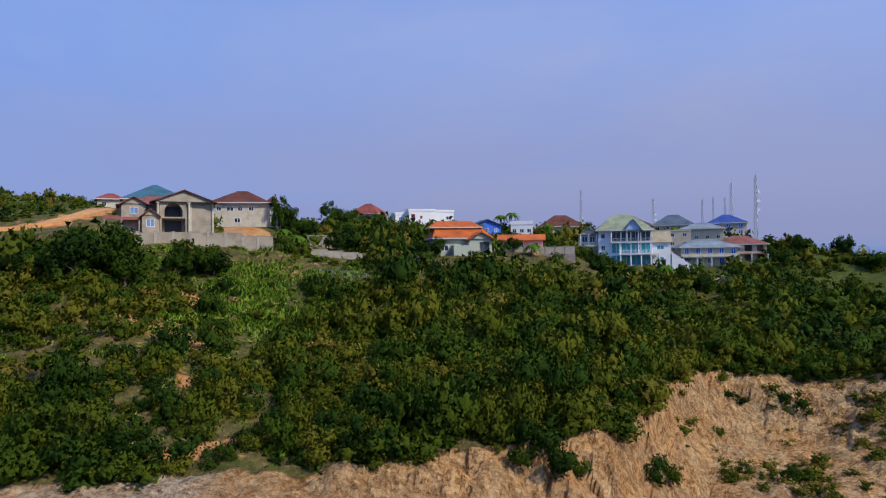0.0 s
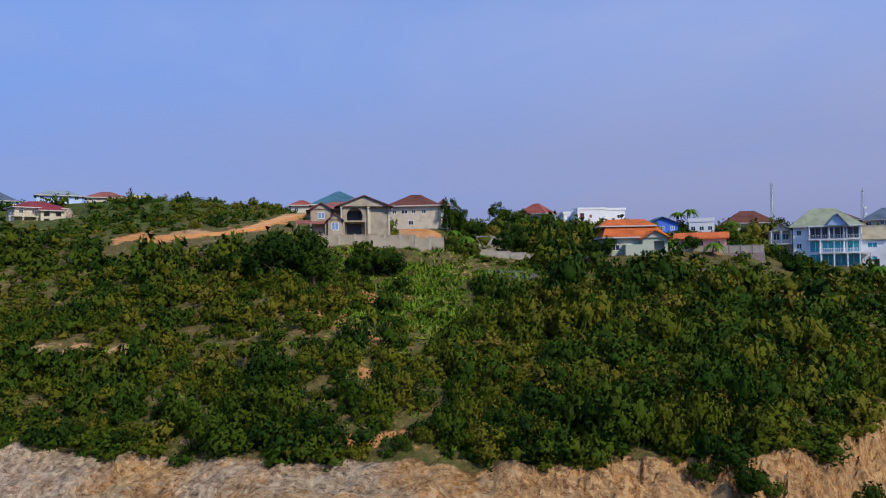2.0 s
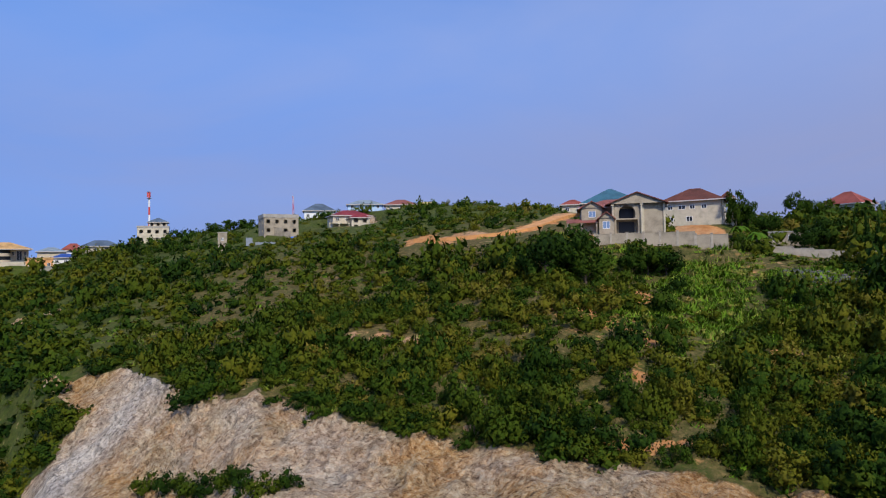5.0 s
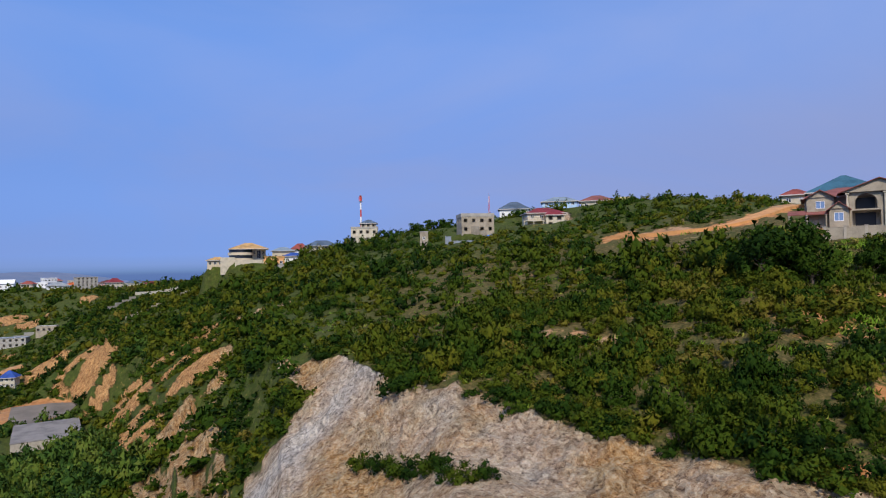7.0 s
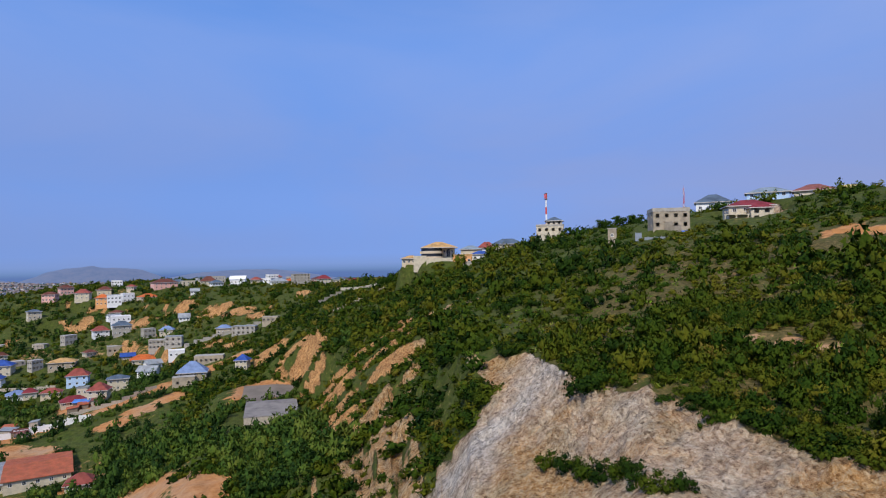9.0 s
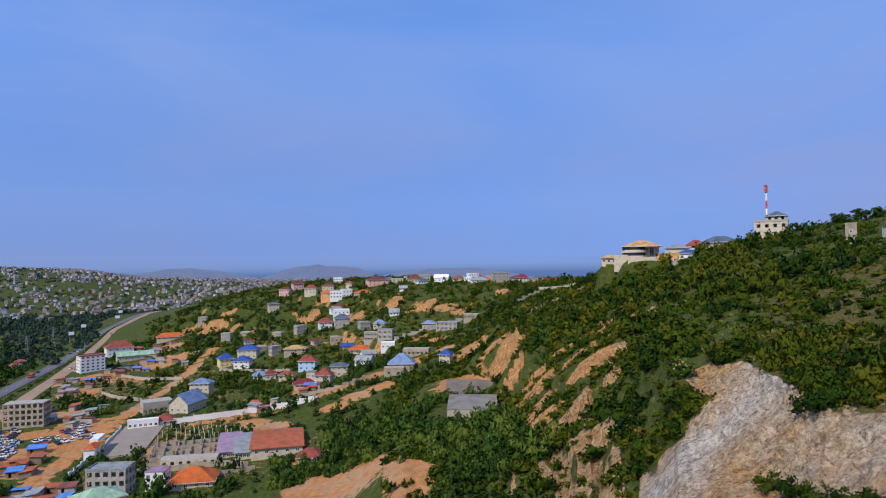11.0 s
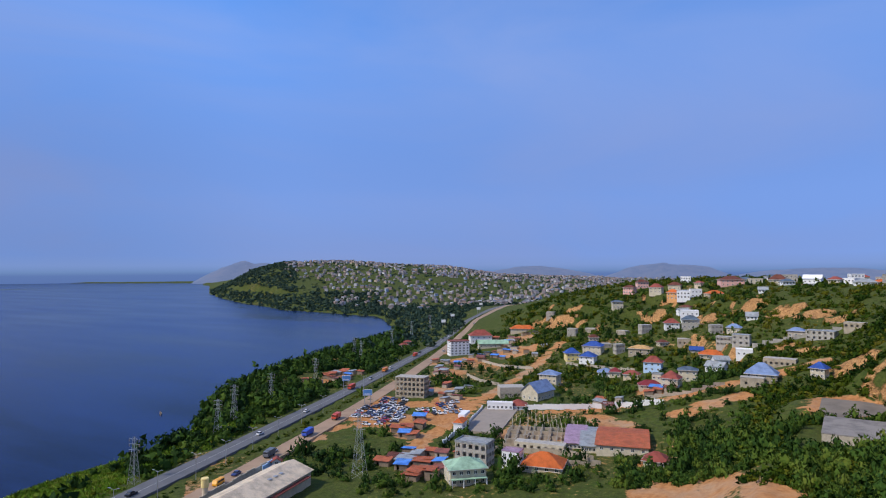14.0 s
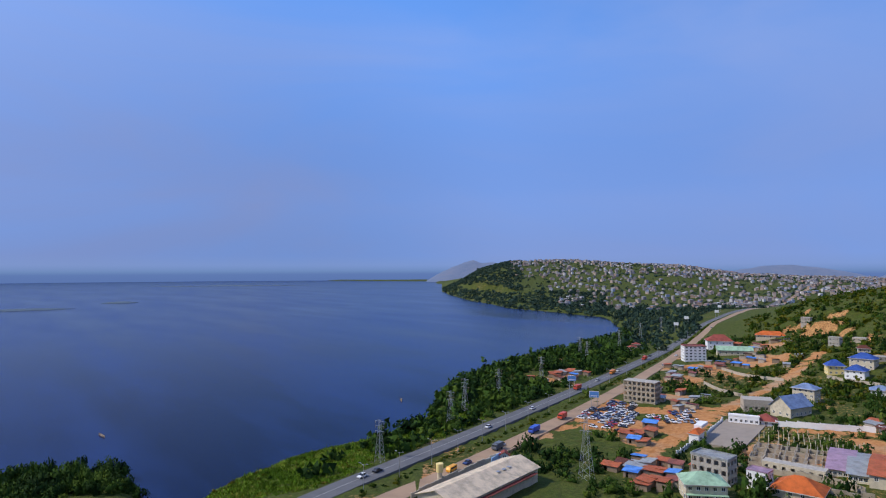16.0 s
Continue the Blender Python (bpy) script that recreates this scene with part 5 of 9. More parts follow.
def orange_bungalow():
    ob = thing("house", "pale green bungalow under a bright orange two-step roof", "house", 3.5, 144.8, 80.3, 12)
    KEEP_OUT.append((3.5, 144.8, 9))
    shell(ob, 12.4, 8.6, 3.9, PALE_GREEN, {"front": [(1.2, 1.0, 1.8, 1.3), (4.6, 0.2, 0.9, 2.1)], "left": evenly(8.6, 2, 1.3, 1.2, 1.0, 3.9, 1), "right": evenly(8.6, 2, 1.3, 1.2, 1.0, 3.9, 1)}, 4.0, True, WHITE, GLASS)
    hip_roof(ob, 12.4, 8.6, 3.9, 3.0, R_ORANGE, 0.8, ridge=10.5)
    hip_roof(ob, 11.0, 4.0, 6.5, 1.5, R_ORANGE, 0.7, (-0.8, 0.8), ridge=8.0)
    shell(ob, 5.2, 2.6, 3.6, PALE_GREEN, {"front": [(2.4, 0.6, 2.2, 2.3)]}, 4.0, False, off=(3.6, -5.4, 0))
    gable_roof(ob, 5.2, 3.6, 3.6, 1.5, R_ORANGE, 0.6, (3.6, -5.2), "y", PALE_GREEN)
    part("plinth", boxes((-2.6, 1.0, -7.0, -4.32, -4, 2.2)), PALE_GREEN, ob)


def modern_block():
    ob = thing("house", "white modern flat roofed house of stacked cubes", "house", -7.4, 194.0, 87.5, 18)
    KEEP_OUT.append((-7.4, 194, 9))
    for x in (-1.5, 2.0):
        part("roof_rail", boxes((x - 0.04, x + 0.04, -3.9, -3.8, 7.2, 8.0)), STEEL, ob)
    shell(ob, 8.5, 8.0, 6.6, WHITE, {"front": [(0.8, 4.0, 1.2, 1.6), (3.6, 4.2, 0.7, 0.9), (1.0, 1.0, 1.2, 1.4)], "left": [(1.0, 1.0, 1.0, 4.0), (4.5, 3.6, 1.4, 1.2)]}, 3.0, True, RED_PAINT, GLASS, 2)
    flat_roof(ob, 8.5, 8.0, 6.6, WHITE, 0.4)
    shell(ob, 6.2, 7.0, 6.4, WHITE, {"front": [(3.8, 4.0, 1.5, 1.1)], "right": evenly(7, 2, 1.2, 1.2, 0.9, 3.2, 2)}, 3.0, True, WHITE, GLASS, 2, off=(7.36, 0.6, 0))
    flat_roof(ob, 6.2, 7.0, 6.4, WHITE, 0.5, (7.5, 0.6))
    shell(ob, 3.4, 5.0, 5.6, WHITE, {"front": [(1.0, 3.6, 1.2, 1.3)]}, 3.0, True, WHITE, PALE_GLASS, 2, off=(-5.96, 1.5, 0))
    flat_roof(ob, 3.4, 5.0, 5.6, WHITE, 0.5, (-6.1, 1.5))


PALE_GREEN = paint("pale_green_paint", (0.44, 0.47, 0.37), 0.8, 0.15)
portico_house()
cream_villa()
balcony_villa()
orange_bungalow()
modern_block()
house("house behind the villa under a steep teal hipped roof", -76.0, 165.0, 26, 15.0, 14.0, 6.2, 2, CREAM, "hip", R_TEAL, 4.4, 4, 3, z=89.5)
house("low house under a weathered red hipped roof", -92.0, 173.0, 28, 6.4, 5.0, 3.0, 1, CREAM, "hip", R_RED, 1.7, 2, 2, z=94.2)
house("house among trees under a plain red hipped roof", -24.5, 207.0, -20, 10.0, 8.0, 4.4, 1, CREAM, "hip", R_RED, 3.6, 3, 2, z=90.0)
house("bright blue house under a slate gabled roof", 12.5, 189.0, 12, 8.6, 7.0, 3.0, 1, BLUE_WALL, "gable_y", R_SLATE, 1.7, 3, 2, z=86.2, pane=PALE_GLASS)
house("white house with an open roof terrace", 24.2, 190.7, -7, 6.6, 5.0, 3.4, 1, WHITE, "flat", WHITE, 0.0, 3, 2, z=86.0, rail=0.9)
house("pink bungalow under a low orange roof", 20.5, 162.6, -9, 11.0, 7.0, 2.9, 1, PINK, "gable", R_ORANGE, 1.3, 3, 2, z=81.2)
house("wide bungalow under a rust brown hipped roof", 40.8, 216.0, 0, 14.0, 10.0, 3.4, 1, CREAM, "hip", R_BROWN, 4.0, 4, 3, z=86.4)
house("house under a dark brown hipped roof", 77.3, 253.5, -17, 14.0, 10.0, 5.0, 2, BEIGE, "hip", R_DARK, 3.0, 4, 3, z=86.5)
house("house under a dark slate green hipped roof", 93.9, 254.0, -20, 15.5, 11.5, 5.4, 2, BEIGE, "hip", R_SLATE, 4.4, 4, 3, z=86.0)
house("beige house under a pale slate blue hipped roof", 93.0, 224.0, -22, 14.0, 10.0, 4.6, 1, BEIGE, "hip", R_SKYGREY, 2.2, 4, 3, z=84.1)
house("long beige flat roofed house with square windows", 73.0, 210.0, -18, 19.0, 10.0, 5.6, 2, BEIGE, "flat", BEIGE, 0.0, 5, 2, (1.3, 1.2), z=81.7, rail=0.3)
house("tall beige house under a bright blue hipped roof", 107.3, 236.3, -14, 12.5, 10.0, 5.0, 2, BEIGE, "hip", R_BLUE, 3.3, 3, 2, (1.6, 1.4), z=86.2, pane=BLUE_GLASS, sunk=5.0)
house("grey roofed villa with blue window panes and balconies", 77.6, 185.0, -8, 16.0, 11.0, 5.6, 2, CREAM, "hip", R_SKYGREY, 2.4, 5, 3, (1.3, 1.7), z=76.2, pane=BLUE_GLASS, porch=1.8)
house("unfinished villa with deep open balconies under a red roof", 90.8, 191.5, -14, 13.5, 9.5, 5.7, 2, BEIGE, "hip", R_BRICK, 2.6, 4, 2, (2.0, 1.9), z=76.9, glazed=False, porch=2.0)
house("low beige outbuilding under a flat concrete roof", -27.3, 145.3, 11, 8.2, 5.5, 2.8, 1, SAND_RENDER, "flat", CONCRETE, 0.0, 3, 1, z=82.3, rail=0.0)
# the cluster on the shoulder of the hill
house("bare grey two storey house shell with dark openings", -170.1, 121.0, 68, 11.0, 8.0, 5.6, 2, SAND_RENDER, "flat", CONCRETE, 0.0, 4, 2, (1.1, 1.2), glazed=False, z=90.0, rail=0.9)


def crimson_villa():
    ob = house("unfinished cream villa with a terrace under a crimson roof", -165.5, 147.0, 62, 13.0, 9.0, 5.8, 2, CREAM, "hip", R_CRIMSON, 2.1, 4, 3, (1.2, 1.2), z=91.4)
    shell(ob, 6.0, 4.0, 4.8, CREAM, {"front": evenly(6, 2, 1.4, 1.6, 0.7, 2.4, 2)}, 4.0, False, floors=2, off=(2.0, -6.5, 0))
    hip_roof(ob, 6.0, 4.0, 4.8, 1.5, R_CRIMSON, 0.6, (2.0, -6.5))
    balcony(ob, -8.5, -1.2, -7.5, -4.5, 3.0, CREAM, SAND_RENDER)
    for x in (-8.2, -5.0, -1.6):
        column(ob, x, -7.2, -3.5, 2.8, 0.24, CREAM)
    shell(ob, 7.0, 6.0, 3.4, SAND_RENDER, {"front": evenly(7, 3, 1.0, 1.2, 0.9, 3.4, 1)}, 4.0, False, off=(10.5, 0.5, 0))


crimson_villa()
KEEP_OUT.extend([(-152, 136, 8), (-158, 141, 7), (-146, 131, 5)])
house("house under a dark blue hipped roof", -205.2, 166.2, 51, 12.0, 9.0, 3.6, 1, WHITE, "hip", R_SLATE, 3.3, 4, 2, z=99.0)
house("pale blue two storey house under a slate roof", -186.0, 174.2, 47, 13.5, 9.0, 4.6, 2, PALE_BLUE, "hip", R_SKYGREY, 2.2, 4, 2, z=99.6)
house("house under a low red roof", -172.5, 181.0, 44, 12.0, 9.0, 3.2, 1, CREAM, "hip", R_BRICK, 2.4, 3, 2, z=100.3)
house("small orange walled house", -166.5, 190.0, 41, 5.6, 4.5, 3.0, 1, YELLOW, "flat", YELLOW, 0.0, 2, 1, z=101.2)
house("small roofless beige block hut", -132.1, 171.9, 38, 5.0, 4.0, 2.4, 1, SAND_RENDER, "none", None, 0.0, 2, 1, z=98.6, glazed=False)
house("narrow beige block hut among the trees", -172.7, 102.6, 59, 2.6, 2.4, 3.4, 1, SAND_RENDER, "flat", CONCRETE, 0.0, 1, 1, (0.8, 0.9), z=87.2, rail=0.0)
_deck = house("concrete house with open decks below a dark pyramid roof", -262.2, 124.0, 62, 12.0, 9.5, 6.4, 2, CREAM, "flat", CONCRETE, 0.0, 4, 2, (1.3, 1.4), glazed=False, z=90.7, rail=0.7)
shell(_deck, 7.0, 6.0, 2.4, CREAM, {"front": evenly(7, 3, 1.1, 1.2, 0.8, 2.4, 1)}, 0.0, False, off=(1.8, 0.6, 6.62), name="upper_wall")
hip_roof(_deck, 7.0, 6.0, 9.0, 1.9, R_SLATE, 0.7, (1.8, 0.6))


def round_villa():
    """The villa with a curved, banded front."""
    ob = thing("house", "tan villa with a curved banded front under a tan hipped roof", "house", -287.0, 77.6, 83.4, 76)
    KEEP_OUT.append((-287, 77.6, 12))
    for k in range(2):
        z = 2.6 * k
        bm = bmesh.new()
        ring = []
        for q in range(25):
            a = math.pi * (1.0 + q / 24)
            ring.append((-3.4 + 5.6 * math.cos(a), -1.0 + 5.0 * math.sin(a)))
        lo = [bm.verts.new((p[0], p[1], z - (4 if k == 0 else 0))) for p in ring]
        hi = [bm.verts.new((p[0], p[1], z + 1.2)) for p in ring]
        for i in range(24):
            bm.faces.new((lo[i], lo[i + 1], hi[i + 1], hi[i]))
        bm.faces.new(hi)
        part("curved_balcony", bm, BEIGE, ob)
        bm = bmesh.new()
        lo = [bm.verts.new((-3.4 + (p[0] + 3.4) * 0.9, -1.0 + (p[1] + 1.0) * 0.9, z + 1.2)) for p in ring]
        hi = [bm.verts.new((-3.4 + (p[0] + 3.4) * 0.9, -1.0 + (p[1] + 1.0) * 0.9, z + 2.6)) for p in ring]
        for i in range(24):
            bm.faces.new((lo[i], lo[i + 1], hi[i + 1], hi[i]))
        part("glazing", bm, GLASS, ob)
    shell(ob, 15.0, 9.0, 5.3, CREAM, {"front": [(9.5, 2.9, 0.9, 1.6), (11.0, 1.0, 1.8, 3.8), (13.4, 2.9, 0.9, 1.6)], "right": evenly(9, 2, 1.2, 1.3, 0.9, 2.6, 2)}, 4.0, True, WHITE, GLASS, 2, off=(0, 3.6, 0))
    hip_roof(ob, 15.6, 12.5, 5.4, 2.8, R_TAN, 0.9, (0, 1.2))
    part("terrace", boxes((-6.0, 11.0, -11.0, -6.1, -6.0, 0.4), (-12.0, -6.0, -8.0, -1.0, -6.0, 1.6)), CREAM, ob)


round_villa()
house("tan roofed pavilion of the curved villa", -297.0, 66.3, 77, 9.0, 6.6, 3.0, 1, BEIGE, "hip", R_TAN, 1.5, 4, 2, z=81.0)
house("beige house under a blue grey roof", -298.2, 97.2, 72, 10.0, 7.5, 4.2, 1, BEIGE, "hip", R_SKYGREY, 1.9, 3, 2, z=84.0)
house("white house under a red hipped roof", -314.2, 111.5, 70, 9.6, 7.0, 4.6, 2, WHITE, "hip", R_RED, 3.3, 3, 2, z=84.6)
house("cream villa under a dark blue hipped roof", -284.4, 111.8, 69, 15.0, 10.0, 5.9, 2, CREAM, "hip", R_SLATE, 2.7, 4, 3, (1.5, 1.5), z=84.2)
house("low house under a bright blue sheet roof", -283.0, 97.5, 70, 9.0, 6.0, 3.2, 1, WHITE, "hip", R_BLUE, 1.6, 3, 2, z=82.2)
house("low orange walled house under a tan roof", -276.4, 86.0, 73, 9.0, 6.0, 3.6, 1, ORANGE_WALL, "flat", R_TAN, 0.0, 3, 2, z=81.0)
house("grey unfinished house under a flat roof", -271.0, 88.5, 70, 8.0, 6.0, 3.0, 1, CONCRETE, "flat", R_GREY, 0.0, 3, 2, z=78.5, glazed=False, rail=0.2)

# ---- walls on the hill ----
masonry("boundary_wall", "long beige blockwork retaining wall with piers below the villa", [(-57.6, 117.6), (-46.2, 122.8), (-40.0, 124.8)], 2.4, SAND_RENDER, post=0.45, post_mat=BLOCKWORK, step=3.0, sunk=6.0, level=82.9)
masonry("boundary_wall", "beige blockwork retaining wall stepping down beside the villa", [(-40.0, 124.8), (-34.4, 126.4)], 2.4, SAND_RENDER, post=0.45, post_mat=BLOCKWORK, step=3.0, sunk=6.0, level=82.2)
masonry("boundary_wall", "long low pale wall running down the grassy ridge", [(-335, 31.8), (-333.4, 40.6), (-333.2, 49.6), (-333, 58.5), (-327, 63.3)], 1.2, SAND_RENDER, step=2.2, sunk=2.0)
masonry("boundary_wall", "pale blockwork wall on the slope of the far ridge", [(-382.4, 27.8), (-388.1, 35.3), (-393.0, 42.8)], 1.8, BLOCKWORK, step=5.0)
masonry("boundary_wall", "grey blockwork wall at the edge of the meadow", [(-28, 133), (-12, 135.5), (-3, 136.5)], 1.4, BLOCKWORK, post=0.35, step=3.0, sunk=2.0)
masonry("boundary_wall", "rough stone retaining wall below the pink bungalow", [(12.0, 153.4), (25, 152.4), (32, 151.0)], 1.9, paint("pink_stone", (0.42, 0.33, 0.28), 0.95, 0.45, 1.6), sunk=4.0, thick=0.6, level=78.4)
masonry("boundary_wall", "grey fence wall with dark posts on the stone wall", [(12.2, 153.9), (25, 152.9), (32, 151.6)], 1.7, BLOCKWORK, post=0.3, post_mat=TIMBER, step=2.6, level=80.35, sunk=0.6)
masonry("boundary_wall", "cream garden wall with piers and dark panels", [(60, 164.5), (70, 163.5), (79.5, 164)], 1.6, CREAM, post=0.5, step=3.2, sunk=4.0)
masonry("boundary_wall", "low white compound wall beside the white villa", [(36.5, 178), (41, 174.5)], 2.4, WHITE, step=3.0, sunk=3.0)
masonry("boundary_wall", "grey corrugated metal site fence", [(-166.5, 106.8), (-158.5, 112.5)], 2.4, STEEL, category="fence", thick=0.08, step=2.0, post=0.12, sunk=2.0)
masonry("boundary_wall", "beige wall by the hillside plot", [(-167, 117.5), (-155, 120.5)], 2.2, SAND_RENDER, step=3.0, sunk=3.0, post=0.4)
sign = thing("sign", "blue painted notice panel on the plot wall", "sign", -157.5, 119.2, 86.6, 52)
part("panel", boxes((-2.2, 2.2, -0.08, 0.0, 0.5, 2.6)), BLUE_WALL, sign)
part("lettering", boxes((-1.6, 1.4, -0.11, -0.08, 1.9, 2.2), (-1.6, 0.6, -0.11, -0.08, 1.3, 1.55)), WHITE, sign, "unreadable white lines of writing")
masonry("boundary_wall", "pale wall running down the green slope", [(-356, 62), (-380, 52), (-408, 44)], 1.6, CREAM, step=6.0)
masonry("boundary_wall", "beige site wall on the green shoulder", [(-395, 78), (-420, 62)], 1.6, SAND_RENDER, step=6.0)


# ---- masts ----
def lattice_mast(label, x, y, base, top, wide, mats, name="radio_mast", bays=14, dishes=0):
    ob = thing(name, label, "mast", x, y, base)
    h = top - base
    legs = [(math.cos(2.094 * k + 0.4), math.sin(2.094 * k + 0.4)) for k in range(3)]
    for k, (cx, cy) in enumerate(legs):
        bm = bmesh.new()
        rod(bm, (cx * wide, cy * wide, -2), (cx * wide * 0.45, cy * wide * 0.45, h), 0.11, 0.08, 4)
        part("leg", bm, mats[0], ob)
    for b in range(bays):
        f0, f1 = b / bays, (b + 1) / bays
        bm = bmesh.new()
        for k in range(3):
            (ax, ay), (bx, by) = legs[k], legs[(k + 1) % 3]
            w0, w1 = wide * (1 - 0.55 * f0), wide * (1 - 0.55 * f1)
            rod(bm, (ax * w0, ay * w0, h * f0), (bx * w1, by * w1, h * f1), 0.06, 0.06, 4)
            rod(bm, (ax * w1, ay * w1, h * f1), (bx * w1, by * w1, h * f1), 0.05, 0.05, 4)
        part("bracing", bm, mats[b % len(mats)], ob)
    for k in range(dishes):
        bm = bmesh.new()
        rod(bm, (0.5, -wide, h * (0.55 + 0.12 * k)), (0.5, -wide - 0.35, h * (0.55 + 0.12 * k)), 0.55, 0.5, 10)
        part("dish", bm, WHITE, ob)
    bm = bmesh.new()
    rod(bm, (0, 0, h - 0.5), (0, 0, h + 1.6), 0.05, 0.03, 4)
    part("antenna", bm, mats[0], ob)
    return ob


def solid_mast(label, x, y, base, top, r):
    """The banded red and white mast."""
    ob = thing("radio_mast", label, "mast", x, y, base)
    h, n = top - base, 7
    for k in range(n):
        bm = bmesh.new()
        rod(bm, (0, 0, h * k / n), (0, 0, h * (k + 1) / n), r * (1 - 0.3 * k / n), r * (1 - 0.3 * (k + 1) / n), 8)
        part("band", bm, RED_PAINT if k % 2 == 0 else WHITE, ob)
    for q in range(3):
        a = 2.094 * q
        part("panel_antenna", boxes((0.7 * math.cos(a) - 0.15, 0.7 * math.cos(a) + 0.15, 0.7 * math.sin(a) - 0.15, 0.7 * math.sin(a) + 0.15, h - 2.6, h - 0.4)), RED_PAINT, ob)
    part("platform", boxes((-0.8, 0.8, -0.8, 0.8, h - 3.1, h - 2.9), (-0.6, 0.6, -0.6, 0.6, h - 0.3, h - 0.1)), STEEL, ob)

# ---- the town below the hill ----
house("unfinished concrete block of four bare storeys beside the highway", -298.4, -218.1, 106, 17.7, 8.8, 11.2, 4, SAND_RENDER, "flat", CONCRETE, 0.0, 7, 4, (1.55, 1.65), glazed=False, rail=0.0)
house("tall white and pink apartment block with many small windows", -457.1, -285.0, 137, 16.6, 11.6, 11.5, 5, WHITE, "flat", R_BRICK, 0.0, 5, 4, (1.7, 1.25))
house("white house under a wide red hipped roof", -521.5, -300.3, 130, 20.7, 12.4, 6.8, 2, WHITE, "hip", R_RED, 5.2, 4, 2, (1.20, 1.25))
house("long low building under a green sheet roof", -493.6, -271.3, 127, 26.4, 7.9, 4.0, 1, CREAM, "gable", R_MINT, 2.7, 6, 2, (1.20, 1.25))
house("low building under a long orange roof", -559.8, -274.3, 116, 23.2, 9.3, 2.8, 1, BEIGE, "hip", R_ORANGE, 3.5, 5, 2, (1.20, 1.25))
house("yellow house under a blue hipped roof", -432.3, -172.5, 127, 9.5, 7.6, 5.8, 2, YELLOW, "hip", R_BLUE, 3.7, 3, 2, (1.20, 1.25), z=13.6)
house("large cream house under a bright blue hipped roof", -448.5, -161.9, 95, 13.4, 10.7, 6.4, 2, CREAM, "hip", R_BLUE, 3.4, 4, 3, (1.20, 1.25))
house("white and grey house under a bright blue hipped roof", -427.5, -158.3, 95, 10.5, 9.4, 5.3, 2, WHITE, "hip", R_BLUE, 3.3, 3, 2, (1.20, 1.25), z=13.4)
house("tall cream house under a light blue roof with balconies", -355.8, -156.1, 94, 10.8, 8.6, 7.6, 3, CREAM, "hip", R_SKY, 2.5, 4, 3, (1.20, 1.25))
house("cream assembly hall under a light blue gabled sheet roof", -323.2, -149.1, 80, 10.7, 16.1, 5.0, 1, CREAM, "gable_y", R_SKY, 4.7, 3, 5, (1.20, 1.25))
house("roofless shell of a grey blockwork house", -324.1, -166.4, 127, 14.4, 10.1, 5.7, 1, BLOCKWORK, "none", None, 0.0, 6, 4, (1.20, 1.25), glazed=False, rail=0.0)
house("white gate lodge under a long flat roof", -289.4, -155.0, 114, 13.1, 2.6, 3.5, 1, WHITE, "flat", WHITE, 0.0, 6, 1, (1.20, 1.25))
house("white pavilion under a red pyramid roof", -297.4, -148.5, 117, 8.2, 8.2, 2.3, 1, WHITE, "hip", R_RED, 2.9, 3, 3, (1.20, 1.23))
house("grey concrete house of three storeys, still unfinished", -204.7, -120.6, 96, 12.7, 7.6, 9.0, 3, CONCRETE, "flat", R_GREY, 0.0, 5, 3, (1.5, 1.6), glazed=False, rail=0.5)
house("white house under a flat mauve roof", -208.7, -106.7, 97, 6.6, 5.3, 5.9, 2, WHITE, "flat", R_PURPLE, 0.0, 3, 3, (1.20, 1.25), rail=0.2)
house("low house under a broad orange hipped roof", -210.9, -95.1, 104, 13.9, 11.1, 2.4, 1, BEIGE, "hip", R_ORANGE, 3.8, 4, 3, (1.20, 1.25))
house("cream house with an arcade under a mint green roof", -187.2, -114.3, 136, 12.5, 10.0, 5.8, 2, CREAM, "hip", R_MINT, 2.7, 5, 3, (1.20, 1.25), porch=1.6)
house("small house among trees under a dusky red hipped roof", -226.0, -59.1, 95, 8.1, 6.5, 2.3, 1, CREAM, "hip", R_RED, 2.8, 3, 2, (1.20, 1.20))
house("house with white walls under a red hipped roof", -351.0, -83.5, 88, 8.8, 7.9, 5.4, 2, CREAM, "hip", R_RED, 3.7, 3, 3, (1.20, 1.25))
house("cream annexe under a flat roof", -357.8, -92.4, 89, 5.0, 4.5, 6.6, 2, CREAM, "flat", R_GREY, 0.0, 2, 2, (1.20, 1.25))
house("low house under a dark red hipped roof", -352.2, -95.2, 110, 11.5, 6.9, 2.3, 1, BEIGE, "hip", R_CRIMSON, 2.6, 4, 2, (1.20, 1.20))
house("white bungalow under a pale sheet roof", -388.8, -132.6, 109, 9.2, 7.3, 3.3, 1, WHITE, "hip", R_SKY, 2.3, 3, 2, (1.20, 1.25))
house("cream house under a crimson hipped roof", -388.8, -126.4, 108, 6.2, 5.0, 3.7, 1, CREAM, "hip", R_CRIMSON, 2.3, 2, 2, (1.20, 1.25))
house("pale blue house under a dark red hipped roof", -397.4, -105.2, 95, 10.6, 7.4, 5.9, 2, PALE_BLUE, "hip", R_RED, 3.6, 3, 2, (1.20, 1.25))
house("beige house shell without a roof covering", -443.6, -126.1, 96, 14.5, 10.1, 4.5, 1, SAND_RENDER, "hip", R_TAN, 2.2, 4, 2, (1.20, 1.25), z=20.1)
house("bungalow under a broad slate blue hipped roof", -350.0, -39.4, 91, 13.8, 11.0, 4.6, 2, SAND_RENDER, "hip", R_SKY, 5.2, 4, 3, (1.20, 1.20))
